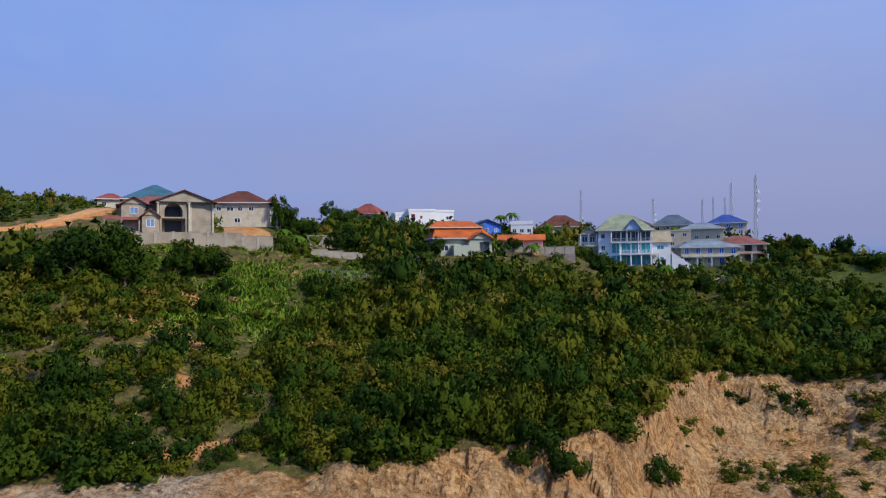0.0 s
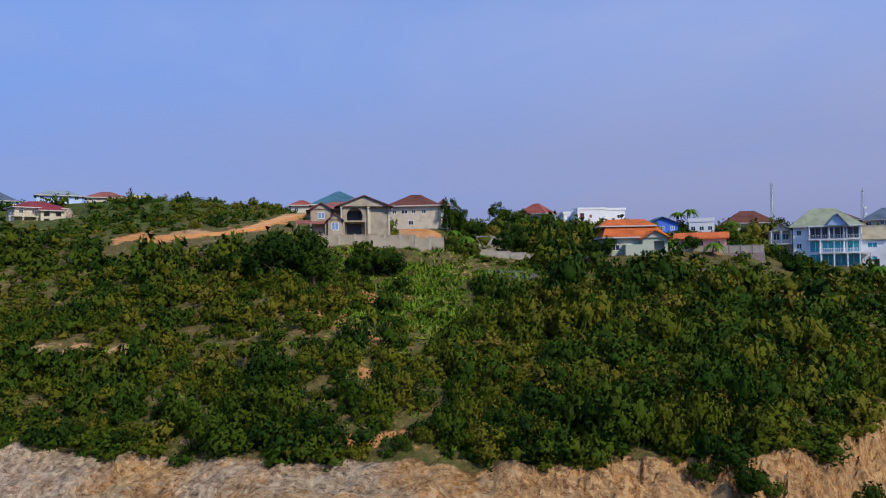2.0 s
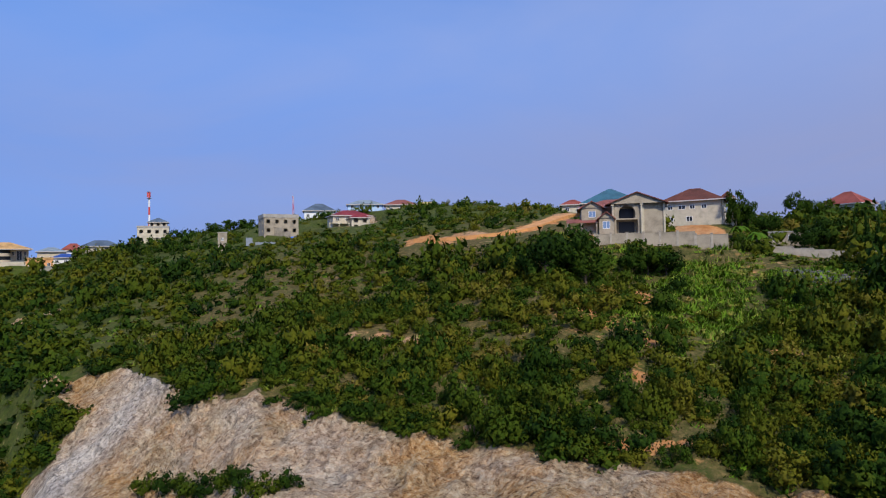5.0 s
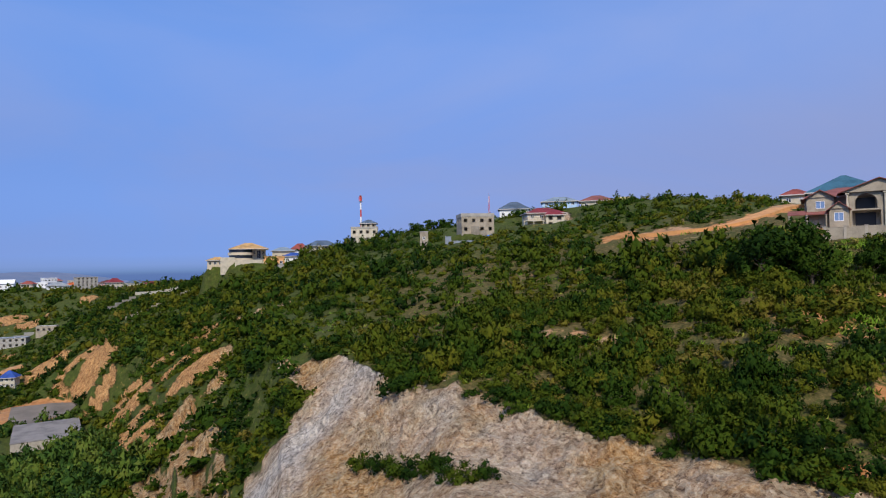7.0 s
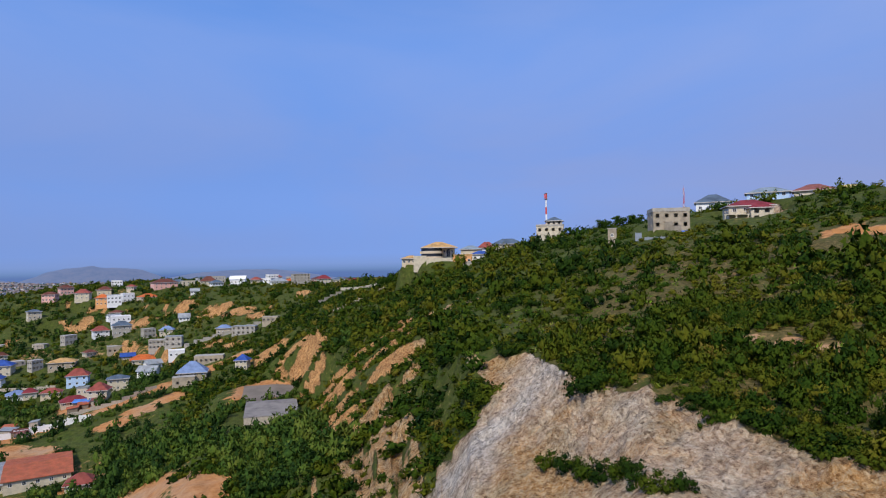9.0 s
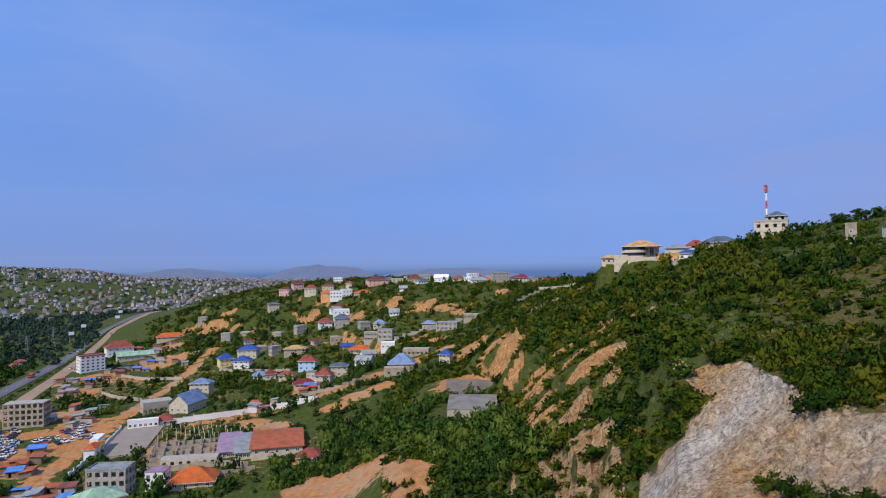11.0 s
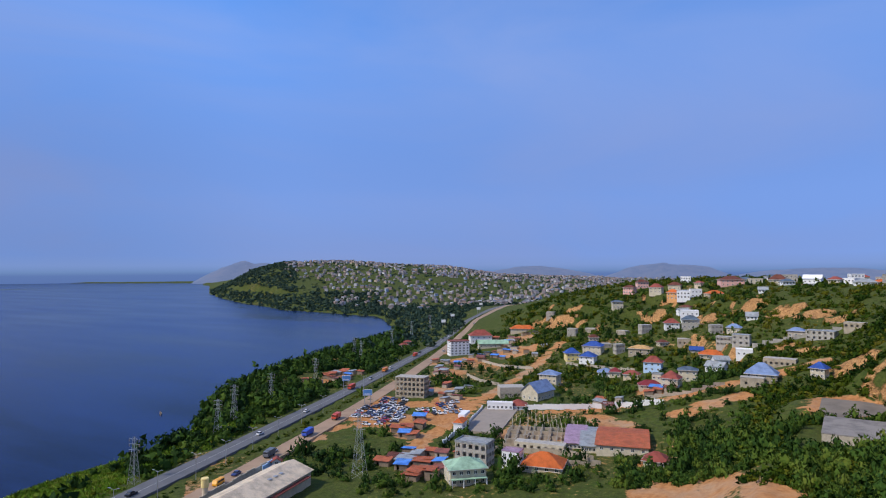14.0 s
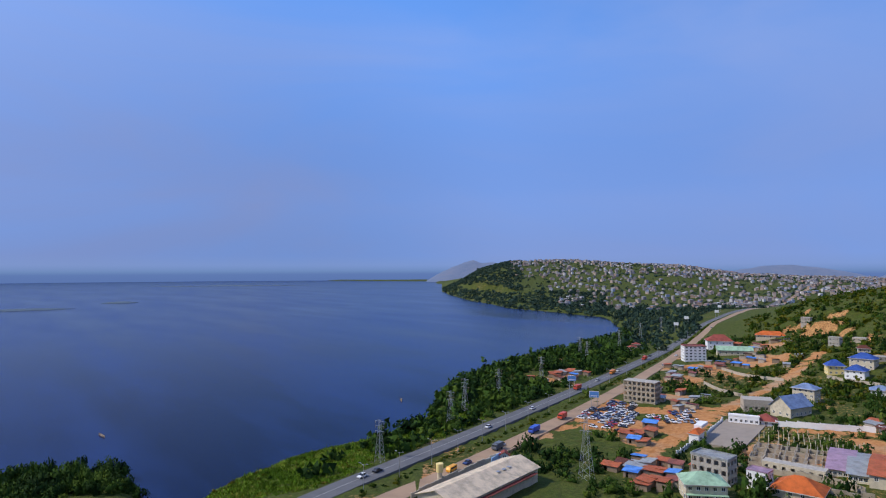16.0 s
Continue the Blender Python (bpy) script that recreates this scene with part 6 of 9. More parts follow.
house("low garage block with dark openings", -340.8, -42.6, 92, 10.4, 5.2, 4.2, 1, SAND_RENDER, "flat", CONCRETE, 0.0, 2, 1, (1.20, 1.25), glazed=False, rail=0.0)
house("narrow house under a deep blue hipped roof", -340.1, -14.1, 72, 6.1, 5.5, 5.0, 2, CREAM, "hip", R_BLUE, 2.9, 3, 2, (1.12, 1.25), z=28.7)
house("long unroofed beige walls of a new bungalow", -377.3, -33.5, 87, 15.5, 7.8, 4.0, 1, SAND_RENDER, "none", None, 0.0, 6, 3, (1.20, 1.25), glazed=False, rail=0.0)
house("small white house under a flat roof", -412.7, -55.6, 98, 9.2, 5.5, 3.7, 1, WHITE, "flat", WHITE, 0.0, 3, 2, (1.20, 1.25), z=27.8)
house("shed under bright blue sheeting", -445.9, -89.3, 101, 8.1, 5.7, 2.4, 1, BLOCKWORK, "gable", R_BLUE, 1.8, 2, 1, (1.20, 1.25))
house("bungalow under an orange sheet roof", -428.3, -77.0, 100, 14.2, 8.5, 3.1, 1, CREAM, "hip", R_ORANGE, 2.8, 4, 2, (1.20, 1.25))
house("grey rendered house shell", -469.2, -100.7, 107, 11.8, 7.1, 4.3, 1, SAND_RENDER, "flat", CONCRETE, 0.0, 4, 2, (1.20, 1.25), z=25.8, glazed=False, rail=0.0)
house("unfinished two storey concrete house", -435.5, -70.1, 89, 9.2, 6.4, 5.9, 2, CONCRETE, "flat", CONCRETE, 0.0, 4, 2, (1.20, 1.25), z=30.5, glazed=False, rail=0.0)
house("grey house shell with open balconies", -424.2, -58.5, 88, 9.9, 6.9, 6.4, 2, CONCRETE, "flat", R_GREY, 0.0, 3, 2, (1.20, 1.25), glazed=False, rail=0.0)
house("tall white house on the slope", -520.7, -109.1, 107, 13.0, 9.1, 7.1, 2, WHITE, "flat", WHITE, 0.0, 4, 2, (1.20, 1.25), z=39.5)
house("house under a dark hipped roof with grey lower storeys", -494.4, -102.9, 107, 11.9, 8.3, 6.7, 2, CONCRETE, "hip", R_SLATE, 3.2, 4, 2, (1.20, 1.25))
house("white house under a red hipped roof on the slope", -503.6, -118.8, 113, 10.4, 7.3, 5.5, 2, WHITE, "hip", R_RED, 3.3, 3, 2, (1.20, 1.25), z=32.7)
house("white house under a sky blue roof", -464.3, -68.5, 88, 8.6, 6.0, 3.7, 1, CREAM, "hip", R_SKY, 2.6, 3, 2, (1.20, 1.25), z=36.4)
house("long grey house shell behind a boundary wall", -416.3, -15.7, 74, 14.6, 7.3, 5.4, 2, CONCRETE, "flat", R_GREY, 0.0, 5, 3, (1.20, 1.25), z=39.1, glazed=False, rail=0.0)
house("house under a light blue roof", -425.7, -28.8, 84, 8.7, 6.1, 4.1, 1, BLOCKWORK, "hip", R_SKY, 2.0, 3, 2, (1.20, 1.25))
house("roofless beige house walls on the slope", -412.5, 0.6, 75, 10.6, 5.3, 3.5, 1, SAND_RENDER, "none", None, 0.0, 4, 2, (1.20, 1.25), glazed=False, rail=0.0)
house("unfinished round cornered tower block of bare concrete", -525.5, 24.1, 97, 13.5, 12.2, 13.8, 6, CONCRETE, "flat", CONCRETE, 0.0, 5, 4, (1.20, 1.20), z=61.9, glazed=False, rail=0.0, category="building")
house("pink and cream villa under a brown roof on the far ridge", -610.0, -92.2, 112, 19.7, 13.8, 6.0, 2, PINK, "hip", R_BROWN, 3.4, 5, 2, (1.20, 1.25), z=64.1)
house("large villa under a red and tan roof on the far ridge", -612.2, -54.7, 87, 13.4, 9.3, 9.1, 3, CREAM, "hip", R_BROWN, 4.4, 4, 2, (1.20, 1.25), z=61.3)
house("white roofed hall on the ridge", -614.0, -28.7, 83, 13.5, 9.4, 4.3, 1, WHITE, "gable", WHITE, 2.9, 4, 2, (1.20, 1.25), z=67.3)
house("white house under a red roof on the far ridge", -612.7, -31.9, 109, 10.2, 7.1, 4.6, 2, WHITE, "hip", R_RED, 2.9, 3, 2, (1.20, 1.20), z=60.7)
house("cream house under a red hipped roof on the far ridge", -606.5, -156.6, 89, 11.3, 7.9, 5.6, 2, CREAM, "hip", R_RED, 3.5, 3, 2, (1.20, 1.25))
house("orange house under a tan roof on the far ridge", -582.7, -135.8, 86, 9.2, 6.5, 6.4, 2, ORANGE_WALL, "hip", R_ORANGE, 2.9, 3, 2, (1.20, 1.25), z=52.5)
house("white house with a flat roof on the far ridge", -585.7, -117.3, 117, 9.2, 6.5, 6.9, 2, WHITE, "flat", WHITE, 0.0, 3, 2, (1.20, 1.25), z=54.6)
house("cream villa under a red roof on the far ridge", -562.0, 45.8, 101, 10.9, 7.7, 4.7, 2, CREAM, "hip", R_CRIMSON, 3.4, 4, 2, (1.20, 1.24), z=66.2)
house("pale villa with a flat roof on the far ridge", -609.5, -72.2, 106, 10.9, 7.6, 4.9, 2, CREAM, "flat", CREAM, 0.0, 3, 2, (1.20, 1.25), z=65.6)
house("beige house under a brown roof on the far ridge", -627.6, -144.4, 93, 11.5, 8.0, 4.6, 1, BEIGE, "hip", R_BROWN, 3.1, 3, 2, (1.20, 1.25), z=59.8)
house("white bungalow under a grey roof on the far ridge", -565.1, 7.2, 93, 14.7, 10.3, 2.9, 1, WHITE, "hip", R_GREY, 2.6, 4, 2, (1.20, 1.25), z=66.7)
house("cream house under a slate blue roof on the far ridge", -560.7, 60.2, 69, 11.3, 7.9, 3.2, 1, CREAM, "hip", R_SLATE, 2.5, 4, 2, (1.20, 1.25), z=66.7)
house("small cream house under a red roof on the far ridge", -558.9, 72.3, 101, 10.2, 7.1, 2.7, 1, CREAM, "hip", R_CRIMSON, 2.1, 3, 2, (1.20, 1.25), z=66.1)
house("small white watch house beside a blue wall", -165.7, -185.1, 138, 3.1, 2.8, 2.4, 1, WHITE, "gable_y", R_RED, 1.0, 1, 1, (1.20, 1.25))

for _x, _y, _b, _t, _r, _n, _d in ((65.2, 292.8, 86, 110.1, 1.0, 10, 0), (105.8, 312.6, 84, 107.4, 1.2, 9, 2), (138.6, 332.2, 78, 108.2, 0.9, 10, 0), (167.4, 385.2, 52, 114.3, 0.9, 16, 0), (165.2, 364.3, 62, 112.3, 1.3, 14, 3), (143.1, 308.4, 81, 114.3, 1.3, 13, 0), (116.9, 232.3, 80, 108.5, 1.0, 13, 3)):
    lattice_mast("slim grey steel lattice radio mast behind the houses", _x, _y, _b, _t, _r, [STEEL], bays=_n, dishes=_d)
solid_mast("red and white banded mast with panel antennas", -271.9, 126.7, 90.0, 113.9, 0.5)
lattice_mast("faint red and white lattice mast far behind the ridge", -336.6, 251.2, 84, 126.2, 1.0, [RED_PAINT, WHITE], bays=8)

# ---- highway and its traffic ----
LINE = paint("road_marking", (0.36, 0.36, 0.34), 0.8, 0.4)
tagged(ribbon("road", ASPHALT, HIGHWAY_LAKE, 9.6, 0.4, 10.0, 2.5, 5.4), "grey asphalt carriageway beside the lake", "road", kind="structure")
tagged(ribbon("road", paint("dusty_asphalt", (0.36, 0.24, 0.15), 0.9, 0.35, 0.1), HIGHWAY_TOWN, 8.6, 0.4, 10.0, 2.0, 5.4), "dusty grey carriageway on the town side, half covered in earth", "road", kind="structure")
tagged(ribbon("road_marking", LINE, [(x, y - 0.05) for x, y in HIGHWAY_LAKE], 0.25, 0.42, 10.0, 0.01, 5.4), "pale lane line of the lakeside carriageway", "marking", kind="structure")
for _i in range(len(HIGHWAY_TOWN) - 3):
    (_xa, _ya), (_xb, _yb) = HIGHWAY_TOWN[_i], HIGHWAY_TOWN[_i + 1]
    for _k in range(6):
        _f = (_k + 0.5) / 6
        BARE_SPOTS.append((_xa + (_xb - _xa) * _f + 2.5, _ya + (_yb - _ya) * _f + 6.5, 7.0)) if _k % 2 == 0 and _i < 6 else None

CAR_PAINTS = [paint("white_car_paint", (0.75, 0.75, 0.75), 0.3, 0.1), paint("silver_car_paint", (0.45, 0.46, 0.48), 0.3, 0.1), paint("dark_blue_car_paint", (0.03, 0.05, 0.16), 0.3, 0.1), paint("black_car_paint", (0.02, 0.02, 0.025), 0.3, 0.1), paint("red_car_paint", (0.45, 0.03, 0.03), 0.3, 0.1), paint("grey_blue_car_paint", (0.16, 0.22, 0.34), 0.3, 0.1)]
CAR_WORDS = ["white", "silver grey", "dark blue", "black", "red", "grey blue"]


def prism(bm, profile, y0, y1, inset=0.0):
    """A side profile (x, z) drawn out from y0 to y1, its upper edge drawn in."""
    top = max(z for _, z in profile)
    a = [bm.verts.new((x, y0 + (inset if z > top - 0.05 else 0), z)) for x, z in profile]
    b = [bm.verts.new((x, y1 - (inset if z > top - 0.05 else 0), z)) for x, z in profile]
    n = len(profile)
    for k in range(n):
        bm.faces.new((a[k], a[(k + 1) % n], b[(k + 1) % n], b[k]))
    bm.faces.new(a[::-1])
    bm.faces.new(b)
    bmesh.ops.recalc_face_normals(bm, faces=bm.faces)


def wheels(parent, spots, r, w):
    key = ("wheel", r, w)
    if key not in SHARED:
        bm = bmesh.new()
        rod(bm, (0, -w / 2, 0), (0, w / 2, 0), r, r, 10)
        me = bpy.data.meshes.new("wheel")
        bm.to_mesh(me)
        bm.free()
        me.materials.append(BLACK)
        SHARED[key] = me
    for x, y in spots:
        part("wheel", SHARED[key], None, parent, where=pose(x, y, r))


def car(k, group="", name="car"):
    ob = thing(name, f"{CAR_WORDS[k]} parked car on bare earth", "car", 0, 0, -500, 0, group)
    bm = bmesh.new()
    prism(bm, [(-2.15, 0.3), (2.1, 0.3), (2.15, 0.62), (1.35, 0.86), (-1.75, 0.92), (-2.18, 0.8)], -0.84, 0.84, 0.06)
    part("body", bm, CAR_PAINTS[k], ob)
    bm = bmesh.new()
    prism(bm, [(-1.6, 0.9), (1.0, 0.87), (0.3, 1.4), (-1.1, 1.42)], -0.76, 0.76, 0.14)
    cab = part("glasshouse", bm, GLASS, ob, "dark tinted car glass")
    part("car_roof", boxes((-1.05, 0.28, -0.6, 0.6, 1.4, 1.45)), CAR_PAINTS[k], cab)
    wheels(ob, [(-1.35, -0.74), (1.35, -0.74), (-1.35, 0.74), (1.35, 0.74)], 0.32, 0.22)
    return ob


def truck(label, mat, x, y, turn, long=7.5):
    z = max(5.4, float(ground(x, y))) + 0.42
    ob = thing("truck", label, "truck", x, y, z, turn)
    bm = bmesh.new()
    prism(bm, [(long / 2 - 1.9, 0.7), (long / 2, 0.7), (long / 2, 1.7), (long / 2 - 0.35, 2.7), (long / 2 - 1.9, 2.7)], -1.15, 1.15, 0.08)
    cab = part("cab", bm, mat, ob)
    part("windscreen", boxes((long / 2 - 0.32, long / 2 - 0.05, -1.0, 1.0, 1.75, 2.45)), GLASS, cab)
    part("cargo_body", boxes((-long / 2, long / 2 - 2.1, -1.2, 1.2, 1.0, 2.9), (-long / 2 - 0.1, long / 2 - 2.05, -1.25, 1.25, 0.85, 1.0)), mat, ob)
    part("chassis", boxes((-long / 2, long / 2 - 0.3, -0.5, 0.5, 0.5, 0.84)), BLACK, ob)
    wheels(ob, [(-long / 2 + 1.2, -1.0), (-long / 2 + 1.2, 1.0), (long / 2 - 1.2, -1.0), (long / 2 - 1.2, 1.0)], 0.5, 0.3)


def minibus(label, mat, x, y, turn):
    z = max(5.4, float(ground(x, y))) + 0.42
    ob = thing("minibus", label, "minibus", x, y, z, turn)
    bm = bmesh.new()
    prism(bm, [(-2.5, 0.4), (2.5, 0.4), (2.5, 1.1), (1.9, 2.05), (-2.45, 2.1)], -0.9, 0.9, 0.1)
    part("body", bm, mat, ob)
    part("window_band", boxes((-2.2, 1.6, -0.93, 0.93, 1.2, 1.75)), GLASS, ob)
    wheels(ob, [(-1.6, -0.8), (1.6, -0.8), (-1.6, 0.8), (1.6, 0.8)], 0.36, 0.25)


CARS = [car(k, "cars in the yard") for k in range(6)]
_g = random.Random(5)


def park(x, y, turn, k, lift=0.0):
    ob = copy_thing(CARS[k], pose(x, y, float(ground(x, y)) if not lift else max(5.4, float(ground(x, y))) + lift, 0, 0, turn))
    return ob


# rows of cars in the dealers' yards
for _cx, _cy, _n, _m, _ang in ((-257, -205, 9, 5, 25), (-277, -213, 8, 3, 30), (-243, -192, 7, 3, 20), (-270, -181, 8, 3, -40), (-286, -185, 5, 2, -35)):
    for _i in range(_n):
        for _j in range(_m):
            if _g.random() < 0.16:
                continue
            _u, _v = (_i - _n / 2) * 2.9 + _g.uniform(-0.4, 0.4), (_j - _m / 2) * 5.6 + _g.uniform(-0.7, 0.7)
            _a = radians(_ang)
            park(_cx + _u * math.cos(_a) - _v * math.sin(_a), _cy + _u * math.sin(_a) + _v * math.cos(_a), _ang + 90 + _g.uniform(-12, 12) + 180 * _g.randint(0, 1), _g.choice((0, 0, 0, 1, 1, 2, 3, 3, 4, 5, 5)))
    KEEP_OUT.append((_cx, _cy, 16))
    BARE_SPOTS.append((_cx, _cy, 20))
for _x, _y, _k in ((-192.5, -226.0, 0), (-177.0, -199.5, 0), (-236.4, -241.5, 0), (-150.0, -188.8, 2), (-110.5, -199.5, 0), (-118.0, -201.5, 3), (-330.0, -276.0, 1), (-372, -292, 0), (-420, -287, 1), (-455, -324, 3), (-470, -309, 0), (-560, -361, 0), (-600, -378, 2), (-640, -377, 1)):
    park(_x, _y, 19 + (180 if _y < -200 else 0), _k, 0.42)["label"] = f"{CAR_WORDS[_k]} car on the highway"
truck("blue tipper lorry on the dusty carriageway", paint("blue_lorry_paint", (0.04, 0.10, 0.50), 0.4, 0.15), -203.5, -207.0, 19)
truck("red lorry on the lakeside carriageway", paint("red_lorry_paint", (0.55, 0.07, 0.03), 0.4, 0.15), -297.0, -264.0, 19)
truck("orange lorry far along the highway", paint("orange_lorry_paint", (0.70, 0.22, 0.04), 0.4, 0.15), -360.0, -287.5, 19)
truck("dark grey van lorry on the dusty carriageway", paint("grey_lorry_paint", (0.12, 0.13, 0.15), 0.4, 0.15), -172.0, -196.4, 19, 6.0)
truck("red lorry on the dusty carriageway", paint("red_lorry_paint", (0.55, 0.07, 0.03), 0.4, 0.15), -233.0, -217.2, 19, 6.5)
truck("red lorry far along the highway", paint("red_lorry_paint", (0.55, 0.07, 0.03), 0.4, 0.15), -436.0, -315.5, 19)
minibus("yellow minibus on the dusty carriageway", paint("yellow_minibus_paint", (0.80, 0.36, 0.02), 0.4, 0.1), -140.0, -185.6, 20)


def street_lamp(x, y, turn, h=9.0):
    z = float(ground(x, y))
    ob = thing("street_lamp", "slim grey steel street lamp with twin arms", "street lamp", x, y, z, turn, "street lamps along the highway")
    bm = bmesh.new()
    rod(bm, (0, 0, -1), (0, 0, h), 0.12, 0.08, 6)
    part("pole", bm, STEEL, ob)
    for s in (-1, 1):
        bm = bmesh.new()
        rod(bm, (0, 0, h - 0.2), (0, s * 1.6, h + 0.3), 0.05, 0.05, 5)
        arm = part("arm", bm, STEEL, ob)
        part("lamp_head", boxes((-0.15, 0.15, s * 1.6 - 0.4, s * 1.6 + 0.4, h + 0.25, h + 0.4)), STEEL, arm)
    return ob


_lamp = street_lamp(-104, -187, 20)
for _x, _y in ((-122, -193), (-140.6, -199), (-158, -205), (-176, -211), (-196, -218), (-218, -226), (-242, -235), (-268, -244), (-298, -255), (-330, -266), (-366, -280), (-405, -296), (-450, -313), (-500, -332), (-560, -355)):
    copy_thing(_lamp, pose(_x, _y, float(ground(_x, _y)), 0, 0, 20))


def pylon(label, x, y, h, wide):
    z = float(ground(x, y))
    ob = thing("power_pylon", label, "pylon", x, y, z, 20)
    legs = [(-1, -1), (1, -1), (1, 1), (-1, 1)]
    def width(f):
        return wide * (1 - f) ** 1.3 + 0.35
    for cx, cy in legs:
        bm = bmesh.new()
        for k in range(5):
            a, b = width(k / 5), width((k + 1) / 5)
            rod(bm, (cx * a, cy * a, h * k / 5 - (1 if k == 0 else 0)), (cx * b, cy * b, h * (k + 1) / 5), 0.065, 0.055, 4)
        part("leg", bm, STEEL, ob)
    for b in range(9):
        w0, w1 = width(b / 9), width((b + 1) / 9)
        for k in range(4):
            (ax, ay), (bx, by) = legs[k], legs[(k + 1) % 4]
            bm = bmesh.new()
            rod(bm, (ax * w0, ay * w0, h * b / 9), (bx * w1, by * w1, h * (b + 1) / 9), 0.028, 0.028, 4)
            rod(bm, (bx * w0, by * w0, h * b / 9), (ax * w1, ay * w1, h * (b + 1) / 9), 0.028, 0.028, 4)
            part("cross_brace", bm, STEEL, ob)
    for q in (0.72, 0.84, 0.95):
        arm = part("cross_arm", boxes((-0.07, 0.07, -2.2, 2.2, h * q - 0.07, h * q + 0.07)), STEEL, ob)
        for s in (-2.1, 2.1):
            bm = bmesh.new()
            rod(bm, (0, s, h * q - 1.0), (0, s, h * q - 0.1), 0.09, 0.09, 6)
            part("insulator", bm, TIMBER, arm)
    KEEP_OUT.append((x, y, wide + 1))


pylon("tall grey steel lattice power pylon near the warehouse", -172.4, -149.6, 24.0, 2.0)
for _x, _y, _h in ((-206.8, -262, 22), (-185.8, -247, 20), (-249, -283, 20), (-306, -304, 20), (-400, -345, 20), (-480, -375, 22), (-420, -370, 20), (-560, -410, 22), (-640, -440, 22), (-128, -217, 21)):
    pylon("grey steel lattice power pylon among the lakeside trees", _x, _y, _h * 0.8, 1.2)


def billboard(label, x, y, turn, mat, lift=5.0):
    ob = thing("billboard", label, "billboard", x, y, float(ground(x, y)), turn)
    for s in (-1.6, 1.6):
        bm = bmesh.new()
        rod(bm, (s, 0, -1), (s, 0, lift), 0.14, 0.14, 6)
        part("post", bm, STEEL, ob)
    b = part("board", boxes((-2.6, 2.6, -0.15, 0.15, lift, lift + 3.4)), WHITE, ob)
    part("poster", boxes((-2.4, 2.4, -0.19, -0.15, lift + 0.2, lift + 3.2)), mat, b, "printed poster with plain colour areas")
    part("poster_bar", boxes((-1.8, 1.6, -0.21, -0.19, lift + 0.7, lift + 1.1)), WHITE, b)


POSTER_BLUE = paint("poster_blue", (0.10, 0.28, 0.62), 0.5, 0.2)
billboard("blue and white roadside billboard on two posts", -297.5, -269.0, 130, POSTER_BLUE)
billboard("blue roadside billboard beside the car yard", -268, -226.5, 128, POSTER_BLUE)
for _x, _y in ((-640, -420), (-700, -445), (-760, -440), (-880, -505)):
    billboard("white roadside billboard far along the highway", _x, _y, 122, WHITE, 7.0)


# ---- the warehouse by the road ----
def warehouse():
    ob = thing("warehouse", "large warehouse under a weathered cream sheet roof", "warehouse", -133.0, -160.0, 5.6, 14)
    w, d = 46.0, 15.0
    shell(ob, w, d, 5.5, CREAM, {"front": evenly(w, 8, 1.8, 1.2, 3.0, 5.5, 1), "back": evenly(w, 8, 1.8, 1.2, 3.0, 5.5, 1)}, 2.0, True, STEEL, GLASS)
    gable_roof(ob, w, d, 5.5, 2.6, R_CREAM, 0.8, wall=CREAM)
    for k in range(3):
        part("skylight", boxes((-6 - 3.2 * k, -4.6 - 3.2 * k, 2.2, 3.6, 7.30, 7.42)), STEEL, ob, where=Matrix.Identity(4))
    part("red_lean_to", boxes((-20, 14, 7.9, 9.4, 4.2, 4.4)), R_RED, ob)
    KEEP_OUT.extend([(-133 + q * math.cos(radians(14)), -160 + q * math.sin(radians(14)), 10) for q in (-20, -10, 0, 10, 20)])


warehouse()
_tank = thing("water_tank", "round beige concrete water tower", "water tank", -128.4, -177.0, 5.9)
_bm = bmesh.new()
rod(_bm, (0, 0, -1), (0, 0, 4.2), 0.9, 0.9, 14)
part("shaft", _bm, BEIGE, _tank)
_bm = bmesh.new()
rod(_bm, (0, 0, 4.2), (0, 0, 6.8), 1.25, 1.25, 16)
rod(_bm, (0, 0, 6.8), (0, 0, 7.1), 1.35, 1.2, 16)
part("tank", _bm, YELLOW, _tank)
masonry("boundary_wall", "grey and blue painted wall between warehouse and road", [(-112, -170), (-138, -179.5), (-160, -187.0), (-168, -189)], 2.2, BLOCKWORK, step=5.0, post=0.4)
masonry("boundary_wall", "bright blue wall at the warehouse gate", [(-158, -184), (-165, -186.5)], 2.6, PALE_BLUE, step=3.0)

# ---- the paved forecourt with its gate ----
_bm = bmesh.new()
_q = [(-291, -164.5), (-295, -147), (-245.5, -132.5), (-243, -149.5)]
_v = [_bm.verts.new((px, py, max(float(ground(px, py)), 6.6) + 0.9)) for px, py in _q]
_v2 = [_bm.verts.new((px, py, 4.0)) for px, py in _q]
_bm.faces.new(_v[::-1])
for _k in range(4):
    _bm.faces.new((_v[_k], _v[(_k + 1) % 4], _v2[(_k + 1) % 4], _v2[_k]))
bmesh.ops.recalc_face_normals(_bm, faces=_bm.faces)
_me = bpy.data.meshes.new("pavement")
_bm.to_mesh(_me)
_bm.free()
_me.materials.append(PAVING)
tagged(new("pavement", _me), "pale grey paved forecourt inside the white fence", "pavement", kind="structure")
KEEP_OUT.extend([(-280, -154, 12), (-262, -149, 12), (-250, -143, 9)])
masonry("boundary_wall", "white railed fence with piers along the forecourt", [(-222, -146.5), (-241.9, -151.0)], 1.7, WHITE, step=2.2, post=0.35, thick=0.12)
masonry("boundary_wall", "white railed fence with piers beside the gate", [(-258.2, -155.0), (-287, -164.0)], 1.7, WHITE, step=2.2, post=0.35, thick=0.12)
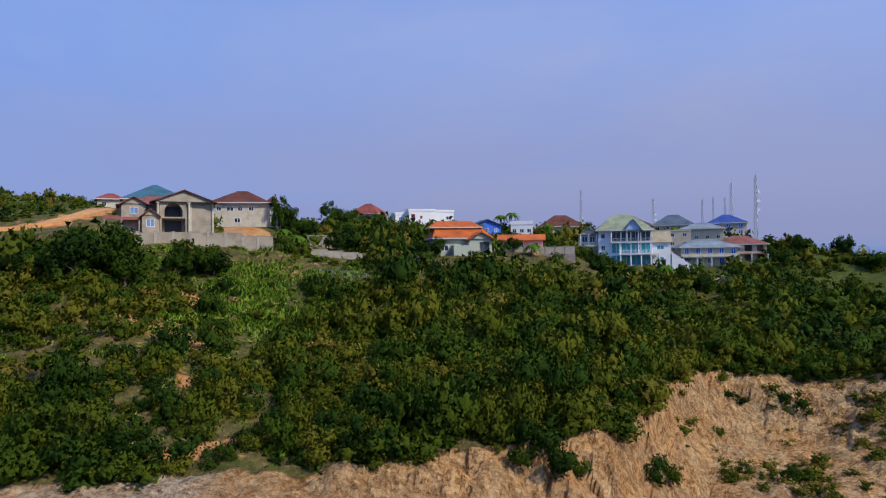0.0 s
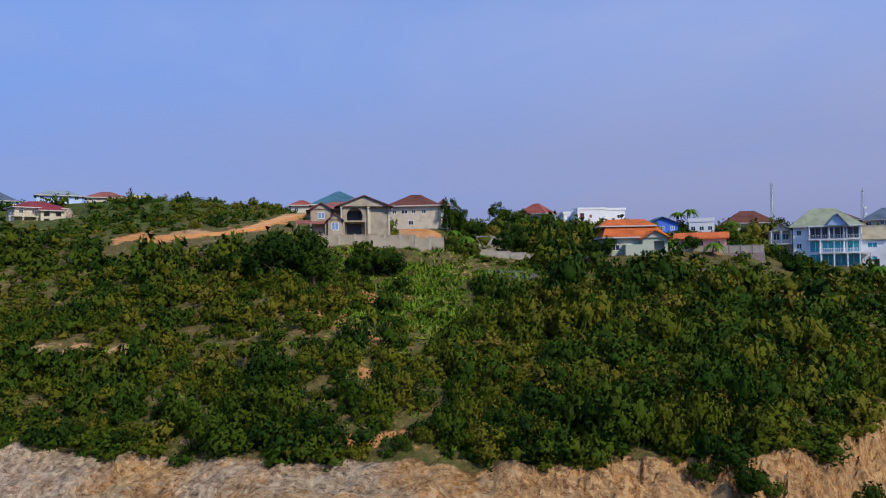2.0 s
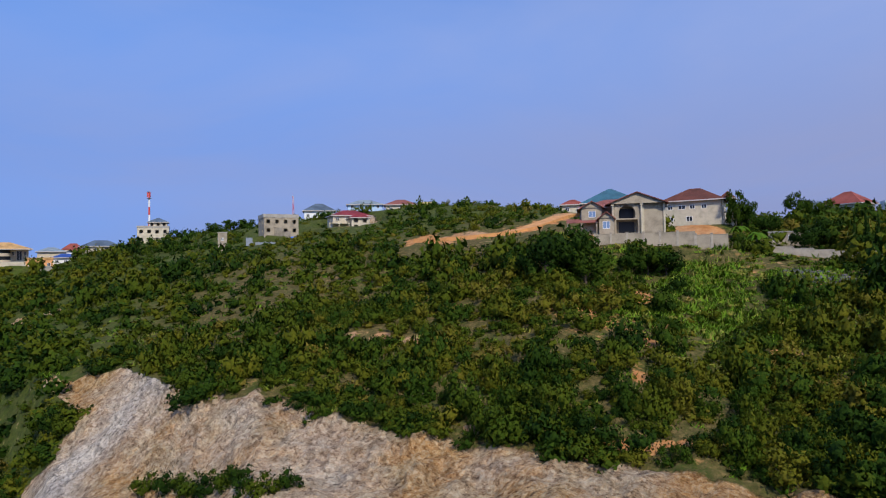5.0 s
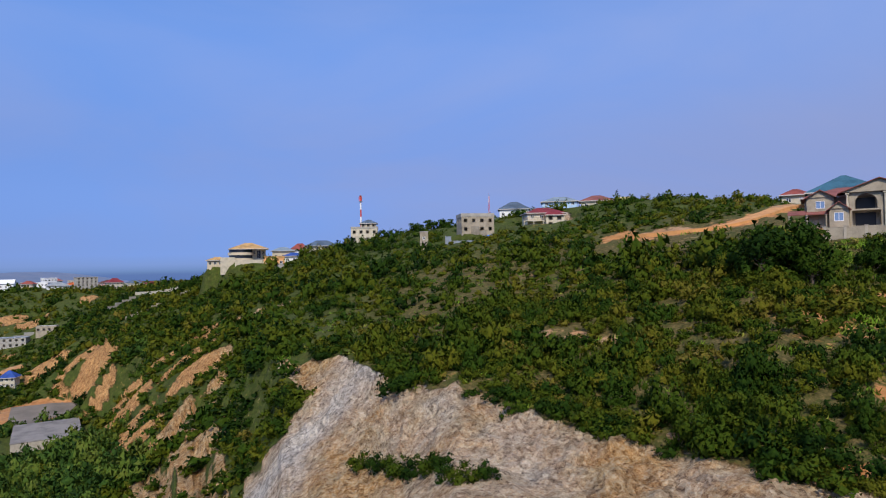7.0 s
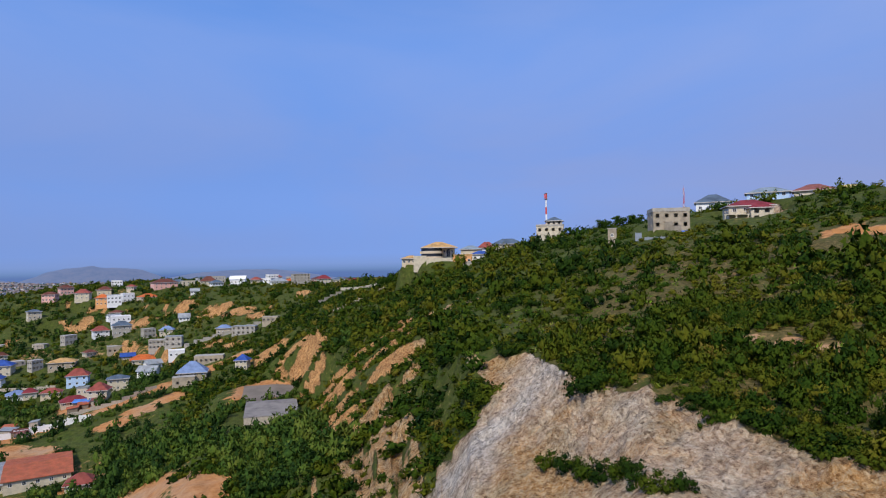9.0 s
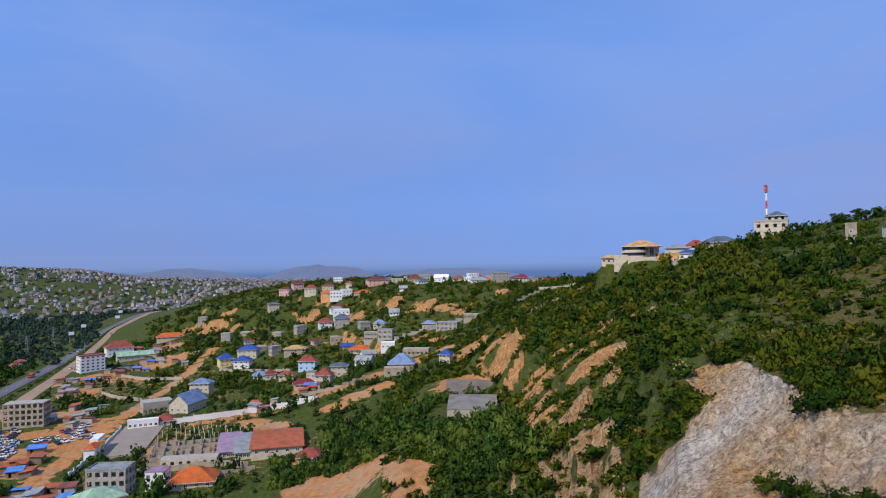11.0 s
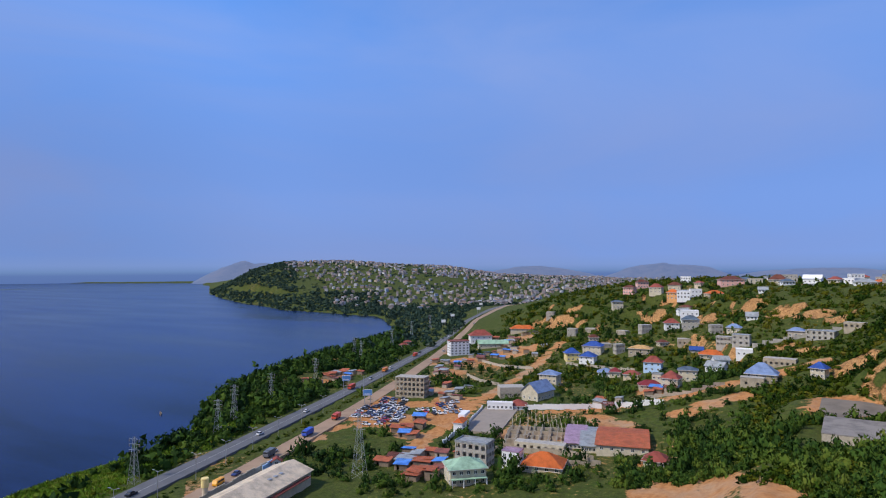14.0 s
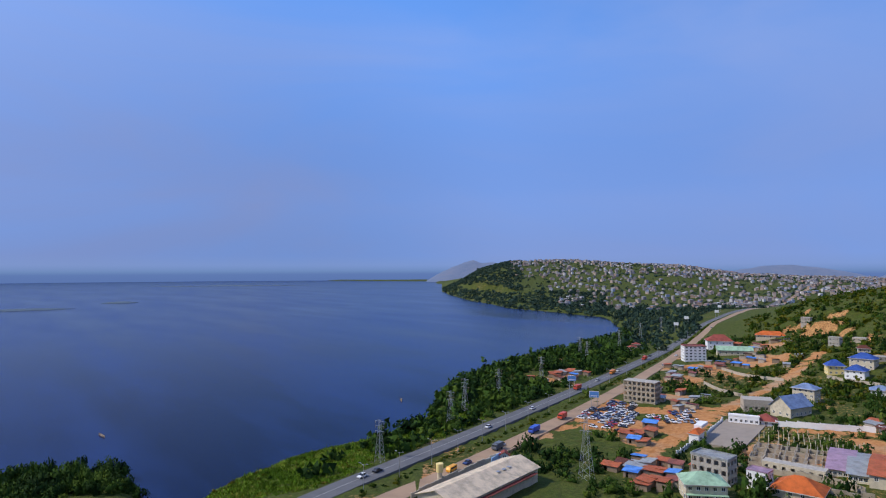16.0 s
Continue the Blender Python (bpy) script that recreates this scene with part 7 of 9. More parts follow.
masonry("boundary_wall", "long white plastered wall along the earth road", [(-295.4, -143.3), (-302.2, -126.9), (-310.7, -112.8), (-315.9, -97.3), (-318, -79.2)], 2.6, WHITE, step=5.0, post=0.3)


def gateway():
    ob = thing("gateway", "white gateway with columns and an orange tiled top", "gate", -250.0, -153.0, 6.5, 16)
    part("gatehouse", boxes((2.0, 10.5, -2.0, 2.0, -1, 4.6)), WHITE, ob)
    for x in (-6.5, -2.5, 1.2):
        column(ob, x, -1.6, -1, 5.4, 0.55, WHITE)
    part("lintel", boxes((-7.4, 2.4, -2.2, 1.0, 5.4, 6.6)), WHITE, ob)
    hip_roof(ob, 9.0, 4.4, 4.7, 1.4, R_ORANGE, 0.3, (6.0, 0))
    # thin black sheet put in for the shade of the gate passage
    part("door_opening", boxes((-5.9, -3.1, -1.0, -0.9, 0, 5.0)), BLACK, ob)
    KEEP_OUT.append((-250, -153, 9))


gateway()

# ---- the half built compound ----
def half_built():
    ob = thing("construction", "half built compound of beige block walls and bare columns", "building site", -247.5, -112.5, 7.4, 111)
    for k in range(8):
        y = -13 + 26 * k / 7
        part("cross_wall", boxes((-15, 13, y - 0.12, y + 0.12, -1, 2.2 if k % 2 else 1.4)), SAND_RENDER, ob)
    for k in range(7):
        x = -15 + 28 * k / 6
        for j in range(7):
            part("long_wall", boxes((x - 0.12, x + 0.12, -12.87 + 3.714 * j, -12.87 + 3.714 * j + 3.46, -1, 2.4 if (k + j) % 3 else 1.6)), SAND_RENDER, ob)
    key = bpy.data.meshes.new("bare_column")
    bm = boxes((-0.15, 0.15, -0.15, 0.15, -1, 3.6), (-0.03, 0.03, -0.03, 0.03, 3.6, 4.2))
    bm.to_mesh(key)
    bm.free()
    key.materials.append(CONCRETE)
    for i in range(9):
        for j in range(6):
            part("bare_column", key, None, ob, where=pose(-14 + 3.4 * i, -12.5 + 5.0 * j, 0))
    KEEP_OUT.extend([(-250, -120, 13), (-245, -106, 12)])
    BARE_SPOTS.extend([(-250, -122, 15), (-245, -106, 14), (-236, -112, 12)])
    row = house("long white room block with blue shutters", -231.5, -106, 101, 20.0, 5.0, 3.2, 1, CREAM, "none", None, 0, 7, 1, glazed=False)


half_built()
_key = boxes((-0.12, 0.12, -0.12, 0.12, -1, 3.2))
_me = bpy.data.meshes.new("concrete_post")
_key.to_mesh(_me)
_key.free()
_me.materials.append(CREAM)
for _i in range(9):
    for _j in range(5):
        _x, _y = -268 - 4.2 * _j + 0.6 * _i, -137 + 4.4 * _i
        _p = new("concrete_post", _me)
        _p.matrix_basis = pose(_x, _y, float(ground(_x, _y)))
        tagged(_p, "slim pale concrete post of an unbuilt house", "post", "posts of the unbuilt house")


def long_shed(label, x, y, turn, w, d, mat, h=2.9):
    ob = house(label, x, y, turn, w, d, h, 1, CREAM, "gable", mat, 1.5, 5, 2, category="shed", name="shed")
    return ob


long_shed("long shed under a faded mauve sheet roof", -252.5, -99.0, 109, 7.5, 30.0, R_PURPLE)
long_shed("long shed under a grey sheet roof", -250.5, -92.0, 109, 7.0, 30.0, R_GREY)
long_shed("long shed under a rusty red sheet roof", -250.0, -78.5, 106, 19.0, 28.0, R_RUST)
masonry("boundary_wall", "low blockwork wall along the grey houses", [(-222, -135), (-226, -112), (-229, -90), (-226, -82)], 2.0, SAND_RENDER, step=4.5)
masonry("boundary_wall", "beige garden wall of the orange roofed house", [(-214, -104), (-218, -88), (-222, -78)], 1.8, SAND_RENDER, step=4.0)
masonry("boundary_wall", "pale blockwork wall round an empty plot", [(-430, -246), (-415, -218), (-408, -192)], 1.8, BLOCKWORK, step=6.0)
masonry("boundary_wall", "pale blockwork wall beside the earth road", [(-420, -172), (-412, -140), (-402, -118)], 1.8, BLOCKWORK, step=6.0)
masonry("boundary_wall", "grey blockwork wall round a dry plot", [(-372, -225), (-356, -205), (-350, -188)], 1.8, BLOCKWORK, step=6.0)
masonry("boundary_wall", "low grey wall of a graded plot", [(-331, -92), (-336, -70), (-346, -56)], 1.6, BLOCKWORK, step=5.0)
masonry("boundary_wall", "grey retaining wall beside the climbing road", [(-418, -52), (-421, -30), (-426, -6)], 2.2, CONCRETE, step=5.0)

# ---- the slab yard at the foot of the ridge ----
def slab_yard():
    ob = thing("shed", "wide flat grey sheet roofed shed with a blue front beam", "shed", -241.0, 0.0, 26.0, 90)
    part("roof", boxes((-9.5, 9.5, -13, 14, 2.6, 2.9)), paint("dusty_slab", (0.27, 0.24, 0.21), 0.9, 0.6, 0.22), ob)
    part("front_beam", boxes((3.5, 9.4, -13.2, -13.0, 0.4, 2.6)), PALE_BLUE, ob, "faded blue front beam")
    part("red_trim", boxes((3.5, 9.4, -13.24, -13.2, 2.3, 2.6)), RED_PAINT, ob)
    for x in (-9, -4.5, 0, 4.5, 9):
        part("post", boxes((x - 0.15, x + 0.15, -12.7, -12.4, -3, 2.6)), STEEL, ob)
    part("front_wall", boxes((-9.1, 3.4, -13.05, -12.8, -3, 2.6)), BLOCKWORK, ob)
    part("back_wall", boxes((-9.4, 9.4, 13.7, 13.95, -3, 2.6)), BLOCKWORK, ob)
    part("side_wall", boxes((-9.4, -9.15, -12.6, 13.6, -3, 2.6)), BLOCKWORK, ob)
    part("side_wall", boxes((9.15, 9.4, -12.6, 13.6, -3, 2.6)), BLOCKWORK, ob)
    KEEP_OUT.extend([(-241, 0, 15), (-230, -8, 10), (-230, 8, 10), (-222, 0, 8)])


slab_yard()
_yard = boxes((-302, -262, -12.0, 10.5, 25.0, 26.66))
_me = bpy.data.meshes.new("pavement")
_yard.to_mesh(_me)
_yard.free()
_me.materials.append(paint("grey_gravel", (0.22, 0.18, 0.135), 0.95, 0.5, 0.12))
tagged(new("pavement", _me), "worn grey gravel yard behind the sheet roofed shed", "yard", kind="structure")
BARE_SPOTS += [(-280, -3, 17), (-295, -4, 15)]
KEEP_OUT.append((-283, -2, 20))
_lamp2 = thing("yard_lamp", "single slim lamp pole at the edge of the yard", "street lamp", -262.0, 15.0, 27.5)
_bm = bmesh.new()
rod(_bm, (0, 0, -2), (0, 0, 9), 0.12, 0.08, 6)
part("pole", _bm, STEEL, _lamp2)
part("lamp_head", boxes((-0.6, 0.1, -0.15, 0.15, 8.9, 9.1)), STEEL, _lamp2)


# ---- shacks and filler of the town ----
def shack(k, label, roof_mat, wall_mat):
    ob = thing("shack", label, "shack", 0, 0, -600, 0, "shacks of the town")
    w, d, h = 5.0, 3.8, 2.4
    side = bmesh.new()
    for q in range(4):
        side_wall(side, pose(0, 0, 0, 0, 0, 90 * q) @ Matrix.Translation((-(w if q % 2 == 0 else d) / 2, -(d if q % 2 == 0 else w) / 2, 0)), w if q % 2 == 0 else d, -1.0, h, [(1.0, 0.0, 0.9, 1.9)] if q == 0 else [], 0.1)
    part("wall", side, wall_mat, ob)
    bm = bmesh.new()
    p = [bm.verts.new(q) for q in ((-2.9, -2.4, 2.3), (2.9, -2.4, 2.3), (2.9, 2.4, 2.9), (-2.9, 2.4, 2.9), (-2.9, -2.4, 2.38), (2.9, -2.4, 2.38), (2.9, 2.4, 2.98), (-2.9, 2.4, 2.98))]
    for f in ((3, 2, 1, 0), (4, 5, 6, 7), (0, 1, 5, 4), (1, 2, 6, 5), (2, 3, 7, 6), (3, 0, 4, 7)):
        bm.faces.new([p[i] for i in f])
    part("roof", bm, roof_mat, ob)
    return ob


SHACKS = [shack(0, "shack under rusty corrugated sheets", R_RUST, TIMBER), shack(1, "shack under grey corrugated sheets", R_GREY, BLOCKWORK), shack(2, "shack under bright blue sheeting", roofing("blue_tarpaulin", (0.10, 0.28, 0.72)), TIMBER), shack(3, "shack under brown corrugated sheets", R_BROWN, TIMBER), shack(4, "kiosk under a dull red sheet roof", R_BRICK, BLOCKWORK)]
for _cx, _cy, _rad, _n, _ang in ((-200, -139, 13, 20, 20), (-186, -133, 9, 9, 15), (-228, -170, 9, 9, 25), (-243, -178, 8, 6, 25), (-258, -187, 7, 5, 25), (-322, -214, 16, 12, 20), (-312, -300, 12, 10, 20), (-335, -308, 12, 10, 20), (-300, -196, 8, 5, 10), (-318, -108, 10, 5, 0), (-345, -92, 12, 8, 5), (-470, -235, 26, 14, 15), (-520, -265, 26, 12, 20), (-380, -246, 16, 8, 20), (-430, -262, 22, 10, 20)):
    for _i in range(_n):
        _x, _y = _cx + _g.uniform(-_rad, _rad), _cy + _g.uniform(-_rad, _rad)
        if any(math.hypot(_x - kx, _y - ky) < kr * 0.75 + 1.5 for kx, ky, kr in KEEP_OUT):
            continue
        _s = _g.uniform(0.8, 1.35)
        _m = pose(_x, _y, float(ground(_x, _y)), 0, 0, _ang + _g.choice((0, 90, 180, 270)) + _g.uniform(-8, 8))
        copy_thing(SHACKS[_g.choice((0, 0, 1, 1, 2, 3, 4))], _m @ Matrix.Diagonal((_s, _s * _g.uniform(0.8, 1.2), 1, 1)))
        KEEP_OUT.append((_x, _y, 3.0))
    BARE_SPOTS.append((_cx, _cy, _rad * 0.9))
for _ob in SHACKS + CARS:
    for _c in (*_ob.children_recursive, _ob):
        bpy.data.objects.remove(_c)

FILL = [("cream bungalow under a brown hipped roof", CREAM, "hip", R_BROWN, 1), ("grey house shell without a roof", BLOCKWORK, "none", None, 1), ("white bungalow under a grey sheet roof", WHITE, "gable", R_GREY, 1), ("beige house under a red hipped roof", BEIGE, "hip", R_RED, 1), ("cream two storey house under a slate roof", CREAM, "hip", R_SLATE, 2), ("bare concrete house of two storeys", CONCRETE, "flat", CONCRETE, 2), ("small house under a rusty sheet roof", SAND_RENDER, "gable", R_RUST, 1)]
_made = 0
for _i in range(600):
    _h, _r = _g.uniform(96, 127), math.sqrt(_g.uniform(300 ** 2, 640 ** 2))
    _x, _y = -_r * math.sin(radians(_h)), _r * math.cos(radians(_h))
    if any(math.hypot(_x - kx, _y - ky) < kr + 8 for kx, ky, kr in KEEP_OUT) or float(clear_way(_x, _y)) < 12 or float(slope_one(_x, _y)) > 0.3:
        continue
    _w = _g.uniform(6.5, 10)
    _l, _wm, _rf, _rm, _fl = _g.choice(FILL)
    house(_l + " in the town", _x, _y, _h + _g.uniform(-35, 35), _w, _w * 0.7, 3.1 * _fl, _fl, _wm, _rf, _rm, _g.uniform(1.5, 2.4), 3, 2, glazed=_rf == "hip" or _rf == "gable", rail=0.0)
    _made += 1
    if _made > 24:
        break

RIDGE_FILL = [("cream villa under a red hipped roof", CREAM, "hip", R_RED, 2), ("white two storey house under a flat roof", WHITE, "flat", WHITE, 2), ("pink villa under a brown hipped roof", PINK, "hip", R_BROWN, 2), ("beige house under an orange hipped roof", BEIGE, "hip", R_ORANGE, 1), ("grey unfinished house shell", CONCRETE, "flat", CONCRETE, 2), ("white bungalow under a slate roof", WHITE, "hip", R_SLATE, 1)]
_made = 0
for _i in range(300):
    _h, _r = _g.uniform(82, 107), _g.uniform(585, 690)
    _x, _y = -_r * math.sin(radians(_h)), _r * math.cos(radians(_h))
    if any(math.hypot(_x - kx, _y - ky) < kr + 4 for kx, ky, kr in KEEP_OUT) or float(ground(_x, _y)) < 52:
        continue
    _w = _g.uniform(9, 15)
    _l, _wm, _rf, _rm, _fl = RIDGE_FILL[_made % 6]
    house(_l + " on the far ridge", _x, _y, _h + _g.uniform(-30, 30), _w, _w * 0.7, 3.1 * _fl, _fl, _wm, _rf, _rm, _g.uniform(2.0, 3.2), 4, 2, (1.4, 1.4), rail=0.4)
    _made += 1
    if _made > 21:
        break


def canoe(x, y, turn):
    ob = thing("canoe", "slim dark wooden fishing canoe on the lake", "boat", x, y, 0.0, turn, "canoes on the lake")
    bm = bmesh.new()
    rows = []
    for k in range(9):
        u = 2 * k / 8 - 1
        w, up = 0.62 * (1 - u * u) + 0.04, 0.35 * u * u
        rows.append([bm.verts.new((4.2 * u, q * w, z)) for q, z in ((-1, 0.5 + up), (-0.6, -0.15), (0.6, -0.15), (1, 0.5 + up), (0.85, 0.5 + up), (0.5, 0.05), (-0.5, 0.05), (-0.85, 0.5 + up))])
    for p, q in zip(rows, rows[1:]):
        for k in range(8):
            bm.faces.new((p[k], q[k], q[(k + 1) % 8], p[(k + 1) % 8]))
    bm.faces.new(rows[0])
    bm.faces.new(rows[-1][::-1])
    bmesh.ops.recalc_face_normals(bm, faces=bm.faces)
    part("hull", bm, TIMBER, ob)
    for u in (-1.6, 0.2, 1.8):
        part("thwart", boxes((u - 0.12, u + 0.12, -0.5, 0.5, 0.36, 0.42)), TIMBER, ob)


canoe(-207.5, -326.1, 60)
canoe(-47.3, -343.9, 100)

ground_mesh()

# ---- trees, scrub and grass ----
def unit_blob(sub=1):
    bm = bmesh.new()
    bmesh.ops.create_icosphere(bm, subdivisions=sub, radius=1.0)
    v = np.array([p.co[:] for p in bm.verts])
    f = np.array([[q.index for q in p.verts] for p in bm.faces])
    bm.free()
    return v, f


LUMP_V, LUMP_F = unit_blob(1)
CORE_V = np.array([(1, 0, 0), (-1, 0, 0), (0, 1, 0), (0, -1, 0), (0, 0, 1), (0, 0, -1)], float)
CORE_F = np.array([(0, 2, 4), (2, 1, 4), (1, 3, 4), (3, 0, 4), (2, 0, 5), (1, 2, 5), (3, 1, 5), (0, 3, 5)])


def crown(seed, leaves, leaf, lobes=6, tall=1.0, spread=0.70, low=0.12):
    """A leafy crown about 2 across: rounded lumps of foliage with small leaf sprays all over them. Gives vertices, triangles, normals."""
    g = np.random.RandomState(seed)
    centre, size = [(g.uniform(-0.15, 0.15), g.uniform(-0.15, 0.15), 0.36 * tall)], [0.46]
    for k in range(lobes - 1):
        b = 2.4 * k + g.rand() * 1.6
        d = spread * (0.25 + 0.95 * np.sqrt((k + g.rand()) / lobes))
        h = (low + (1.12 - low) * g.rand()) * tall * (1.0 - 0.6 * d * d)
        centre.append((d * np.cos(b), d * np.sin(b), h))
        size.append(g.uniform(0.45, 1.2) * 1.12 / np.sqrt(lobes))
    centre, size = np.array(centre), np.array(size)
    mid = np.array([0, 0, 0.30 * tall])
    verts, faces, norms, n = [], [], [], 0
    for c, s in zip(centre, size):
        p = c + CORE_V * s * (0.42 + 0.34 * g.rand(len(CORE_V), 1)) * [1, 1, 0.9]
        verts.append(p)
        faces.append(CORE_F + n)
        norms.append(CORE_V * 0.75 + 0.6 * (p - mid))
        n += len(CORE_V)
    k = g.choice(lobes, leaves, p=size ** 2 / np.sum(size ** 2))
    d = g.normal(size=(leaves, 3))
    d[:, 2] = d[:, 2] * 0.8 + 0.3
    d = unit(d)
    p = centre[k] + d * (size[k] * g.uniform(0.62, 1.25, leaves))[:, None] * [1, 1, 0.95]
    nrm = unit(d + 0.55 * g.normal(size=(leaves, 3)))
    u = unit(np.cross(nrm, g.normal(size=(leaves, 3))))
    w = np.cross(nrm, u)
    s = leaf * g.uniform(0.55, 1.35, leaves)[:, None]
    tri = np.stack([p - u * s - w * s * 0.5, p + u * s - w * s * 0.4, p + w * s * 0.9 - nrm * s * 0.2], 1)
    verts.append(tri.reshape(-1, 3))
    faces.append(n + np.arange(leaves * 3).reshape(-1, 3))
    norms.append(np.repeat(0.5 * d + 0.9 * (p - mid) + 0.32 * nrm, 3, 0))
    return np.concatenate(verts), np.concatenate(faces), unit(np.concatenate(norms))


def unit(v):
    return v / np.maximum(np.linalg.norm(v, axis=-1, keepdims=True), 1e-6)


def mesh_of(name, verts, tris, mat, tint=None, normals=None):
    me = bpy.data.meshes.new(name)
    me.vertices.add(len(verts))
    me.vertices.foreach_set("co", np.asarray(verts, np.float32).ravel())
    me.loops.add(tris.size)
    me.loops.foreach_set("vertex_index", tris.ravel().astype(np.int32))
    me.polygons.add(len(tris))
    me.polygons.foreach_set("loop_start", (np.arange(len(tris)) * 3).astype(np.int32))
    me.polygons.foreach_set("use_smooth", np.full(len(tris), normals is not None))
    me.update()
    if normals is not None:
        me.attributes.new("custom_normal", "FLOAT_VECTOR", "POINT").data.foreach_set("vector", np.asarray(normals, np.float32).ravel())
    if tint is not None:
        me.attributes.new("tint", "FLOAT", "POINT").data.foreach_set("value", np.asarray(tint, np.float32))
    me.materials.append(mat)
    return me


def thicket(name, label, category, kinds, spots, mat, seed=3):
    """Many plants in one: spots are rows of x, y, z, half-width, height, tint."""
    g = np.random.RandomState(seed)
    V, F, T, N, n = [], [], [], [], 0
    which = g.randint(0, len(kinds), len(spots))
    turn = g.rand(len(spots)) * 6.283
    for k, (kv, kf, kn) in enumerate(kinds):
        s = spots[which == k]
        if not len(s):
            continue
        b = turn[which == k]
        c, w = np.cos(b)[:, None], np.sin(b)[:, None]
        x = (kv[:, 0] * c - kv[:, 1] * w) * s[:, 3:4] + s[:, 0:1]
        y = (kv[:, 0] * w + kv[:, 1] * c) * s[:, 3:4] + s[:, 1:2]
        z = kv[:, 2] * s[:, 4:5] + s[:, 2:3]
        V.append(np.stack([x, y, z], -1).reshape(-1, 3))
        N.append(np.stack([kn[:, 0] * c - kn[:, 1] * w, kn[:, 0] * w + kn[:, 1] * c, np.repeat(kn[None, :, 2], len(s), 0)], -1).reshape(-1, 3))
        F.append((kf[None] + (np.arange(len(s)) * len(kv))[:, None, None] + n).reshape(-1, 3))
        T.append(np.repeat(s[:, 5], len(kv)))
        n += len(kv) * len(s)
    me = mesh_of(name, np.concatenate(V), np.concatenate(F), mat, np.concatenate(T), np.concatenate(N))
    return tagged(new(name, me), label, category, kind="stuff")


def scatter(n, headings, radii, seed, keep):
    """Spots spread evenly over a sector of the plan, thinned by keep(x, y)."""
    g = np.random.RandomState(seed)
    a = np.radians(g.uniform(*headings, n))
    r = np.sqrt(g.uniform(radii[0] ** 2, radii[1] ** 2, n))
    x, y = -r * np.sin(a), r * np.cos(a)
    ok = g.rand(n) < keep(x, y)
    return x[ok], y[ok], g


def clear_of_things(x, y, extra=0.0):
    ok = np.ones(len(x))
    for cx, cy, rad in KEEP_OUT:
        ok = ok * (np.hypot(x - cx, y - cy) > rad + extra)
    for way, half in KEEP_OUT_WAYS:
        for (x0, y0), (x1, y1) in zip(way, way[1:]):
            dx, dy = x1 - x0, y1 - y0
            f = np.clip(((x - x0) * dx + (y - y0) * dy) / (dx * dx + dy * dy), 0, 1)
            ok = ok * (np.hypot(x - x0 - f * dx, y - y0 - f * dy) > half + extra)
    return ok


def slope_at(x, y, e=1.5):
    z = ground(x, y)
    return np.hypot(ground(x + e, y) - z, ground(x, y + e) - z) / e


def spots_of(x, y, g, size, tall, tint_base=0.35, tint_vary=0.5, sink=0.25):
    w = g.uniform(*size, len(x)) * (0.65 + 0.75 * g.rand(len(x)) ** 2)
    h = w * g.uniform(*tall, len(x)) * g.uniform(0.8, 1.25, len(x))
    a, r = heading_of(x, y), np.hypot(x, y)
    dry = 0.09 * ease(4, 20, a) * (1 - ease(30, 46, a)) * (1 - ease(140, 170, r)) + 0.04 * (1 - ease(0, 8, a)) * (a > -60)
    tint = np.clip(tint_base + dry + 1.5 * tint_vary * (g.rand(len(x)) - 0.5) + 0.7 * rough(x / 18, y / 18) + 0.3 * (g.rand(len(x)) > 0.94), 0, 1)
    return np.stack([x, y, ground(x, y) - sink * h, w, h, tint], 1)


FINE = [crown(20 + k, 370, 0.092, 8, 1.0) for k in range(8)]
MIDDLE = [crown(40 + k, 130, 0.136, 5, 1.0) for k in range(8)]
FAINT = [crown(70 + k, 26, 0.27, 1, 1.0, 0.45) for k in range(5)]
COARSE = [crown(60 + k, 50, 0.20, 3, 1.0, 0.5) for k in range(6)]


def hill_cover(x, y):
    r, a = np.hypot(x, y), heading_of(x, y)
    rim = np.interp(a, HEADINGS, RADII[3])
    k = (r > rim + 0.5) * (slope_at(x, y) < 0.95) * clear_of_things(x, y, 1.0)
    meadow = np.exp(-((a - 16) / 10) ** 2 - ((r - 105) / 24) ** 2)
    k = k * (1 - 0.97 * meadow) * np.where((a > 26) & (a < 43) & (r > 136) & (r < 160), 0.12, 1.0) * np.where((a > 26) & (a < 46) & (r >= 160) & (r < 190), 0.85, 1.0)
    for bx, by, br in BARE_SPOTS:
        k = k * (np.hypot(x - bx, y - by) > br)
    for px, py, pr, _ in PLOTS[9:13]:
        k = k * np.where(np.hypot(x - px, y - py) < 1.5 * pr, 0.25, 1.0)
    for bx, by, br in CUT_SPOTS:
        k = k * (np.hypot(x - bx, y - by) > br * 0.7)
    k = k * (r < np.interp(a, HEADINGS, RADII[6]) + 40)
    k = k * np.where((a > -14) & (a < 3) & (r > 133) & (r < 160), 0.10, 1.0) * np.where((a > -27) & (a < -16) & (r > 150) & (r < 170), 0.4, 1.0)
    k = k * np.where((a > 14.5) & (a < 27) & (r > 112) & (r < 150), 0.12, 1.0) * (np.hypot(x + 19, y - 120) > 7)
    k = k * np.where((a > 77.5) & (a < 86) & (r > 270) & (r < 350), 0.25, 1.0)
    return k * np.clip(1.0 + 1.0 * rough(x / 20, y / 20), 0.2, 1)


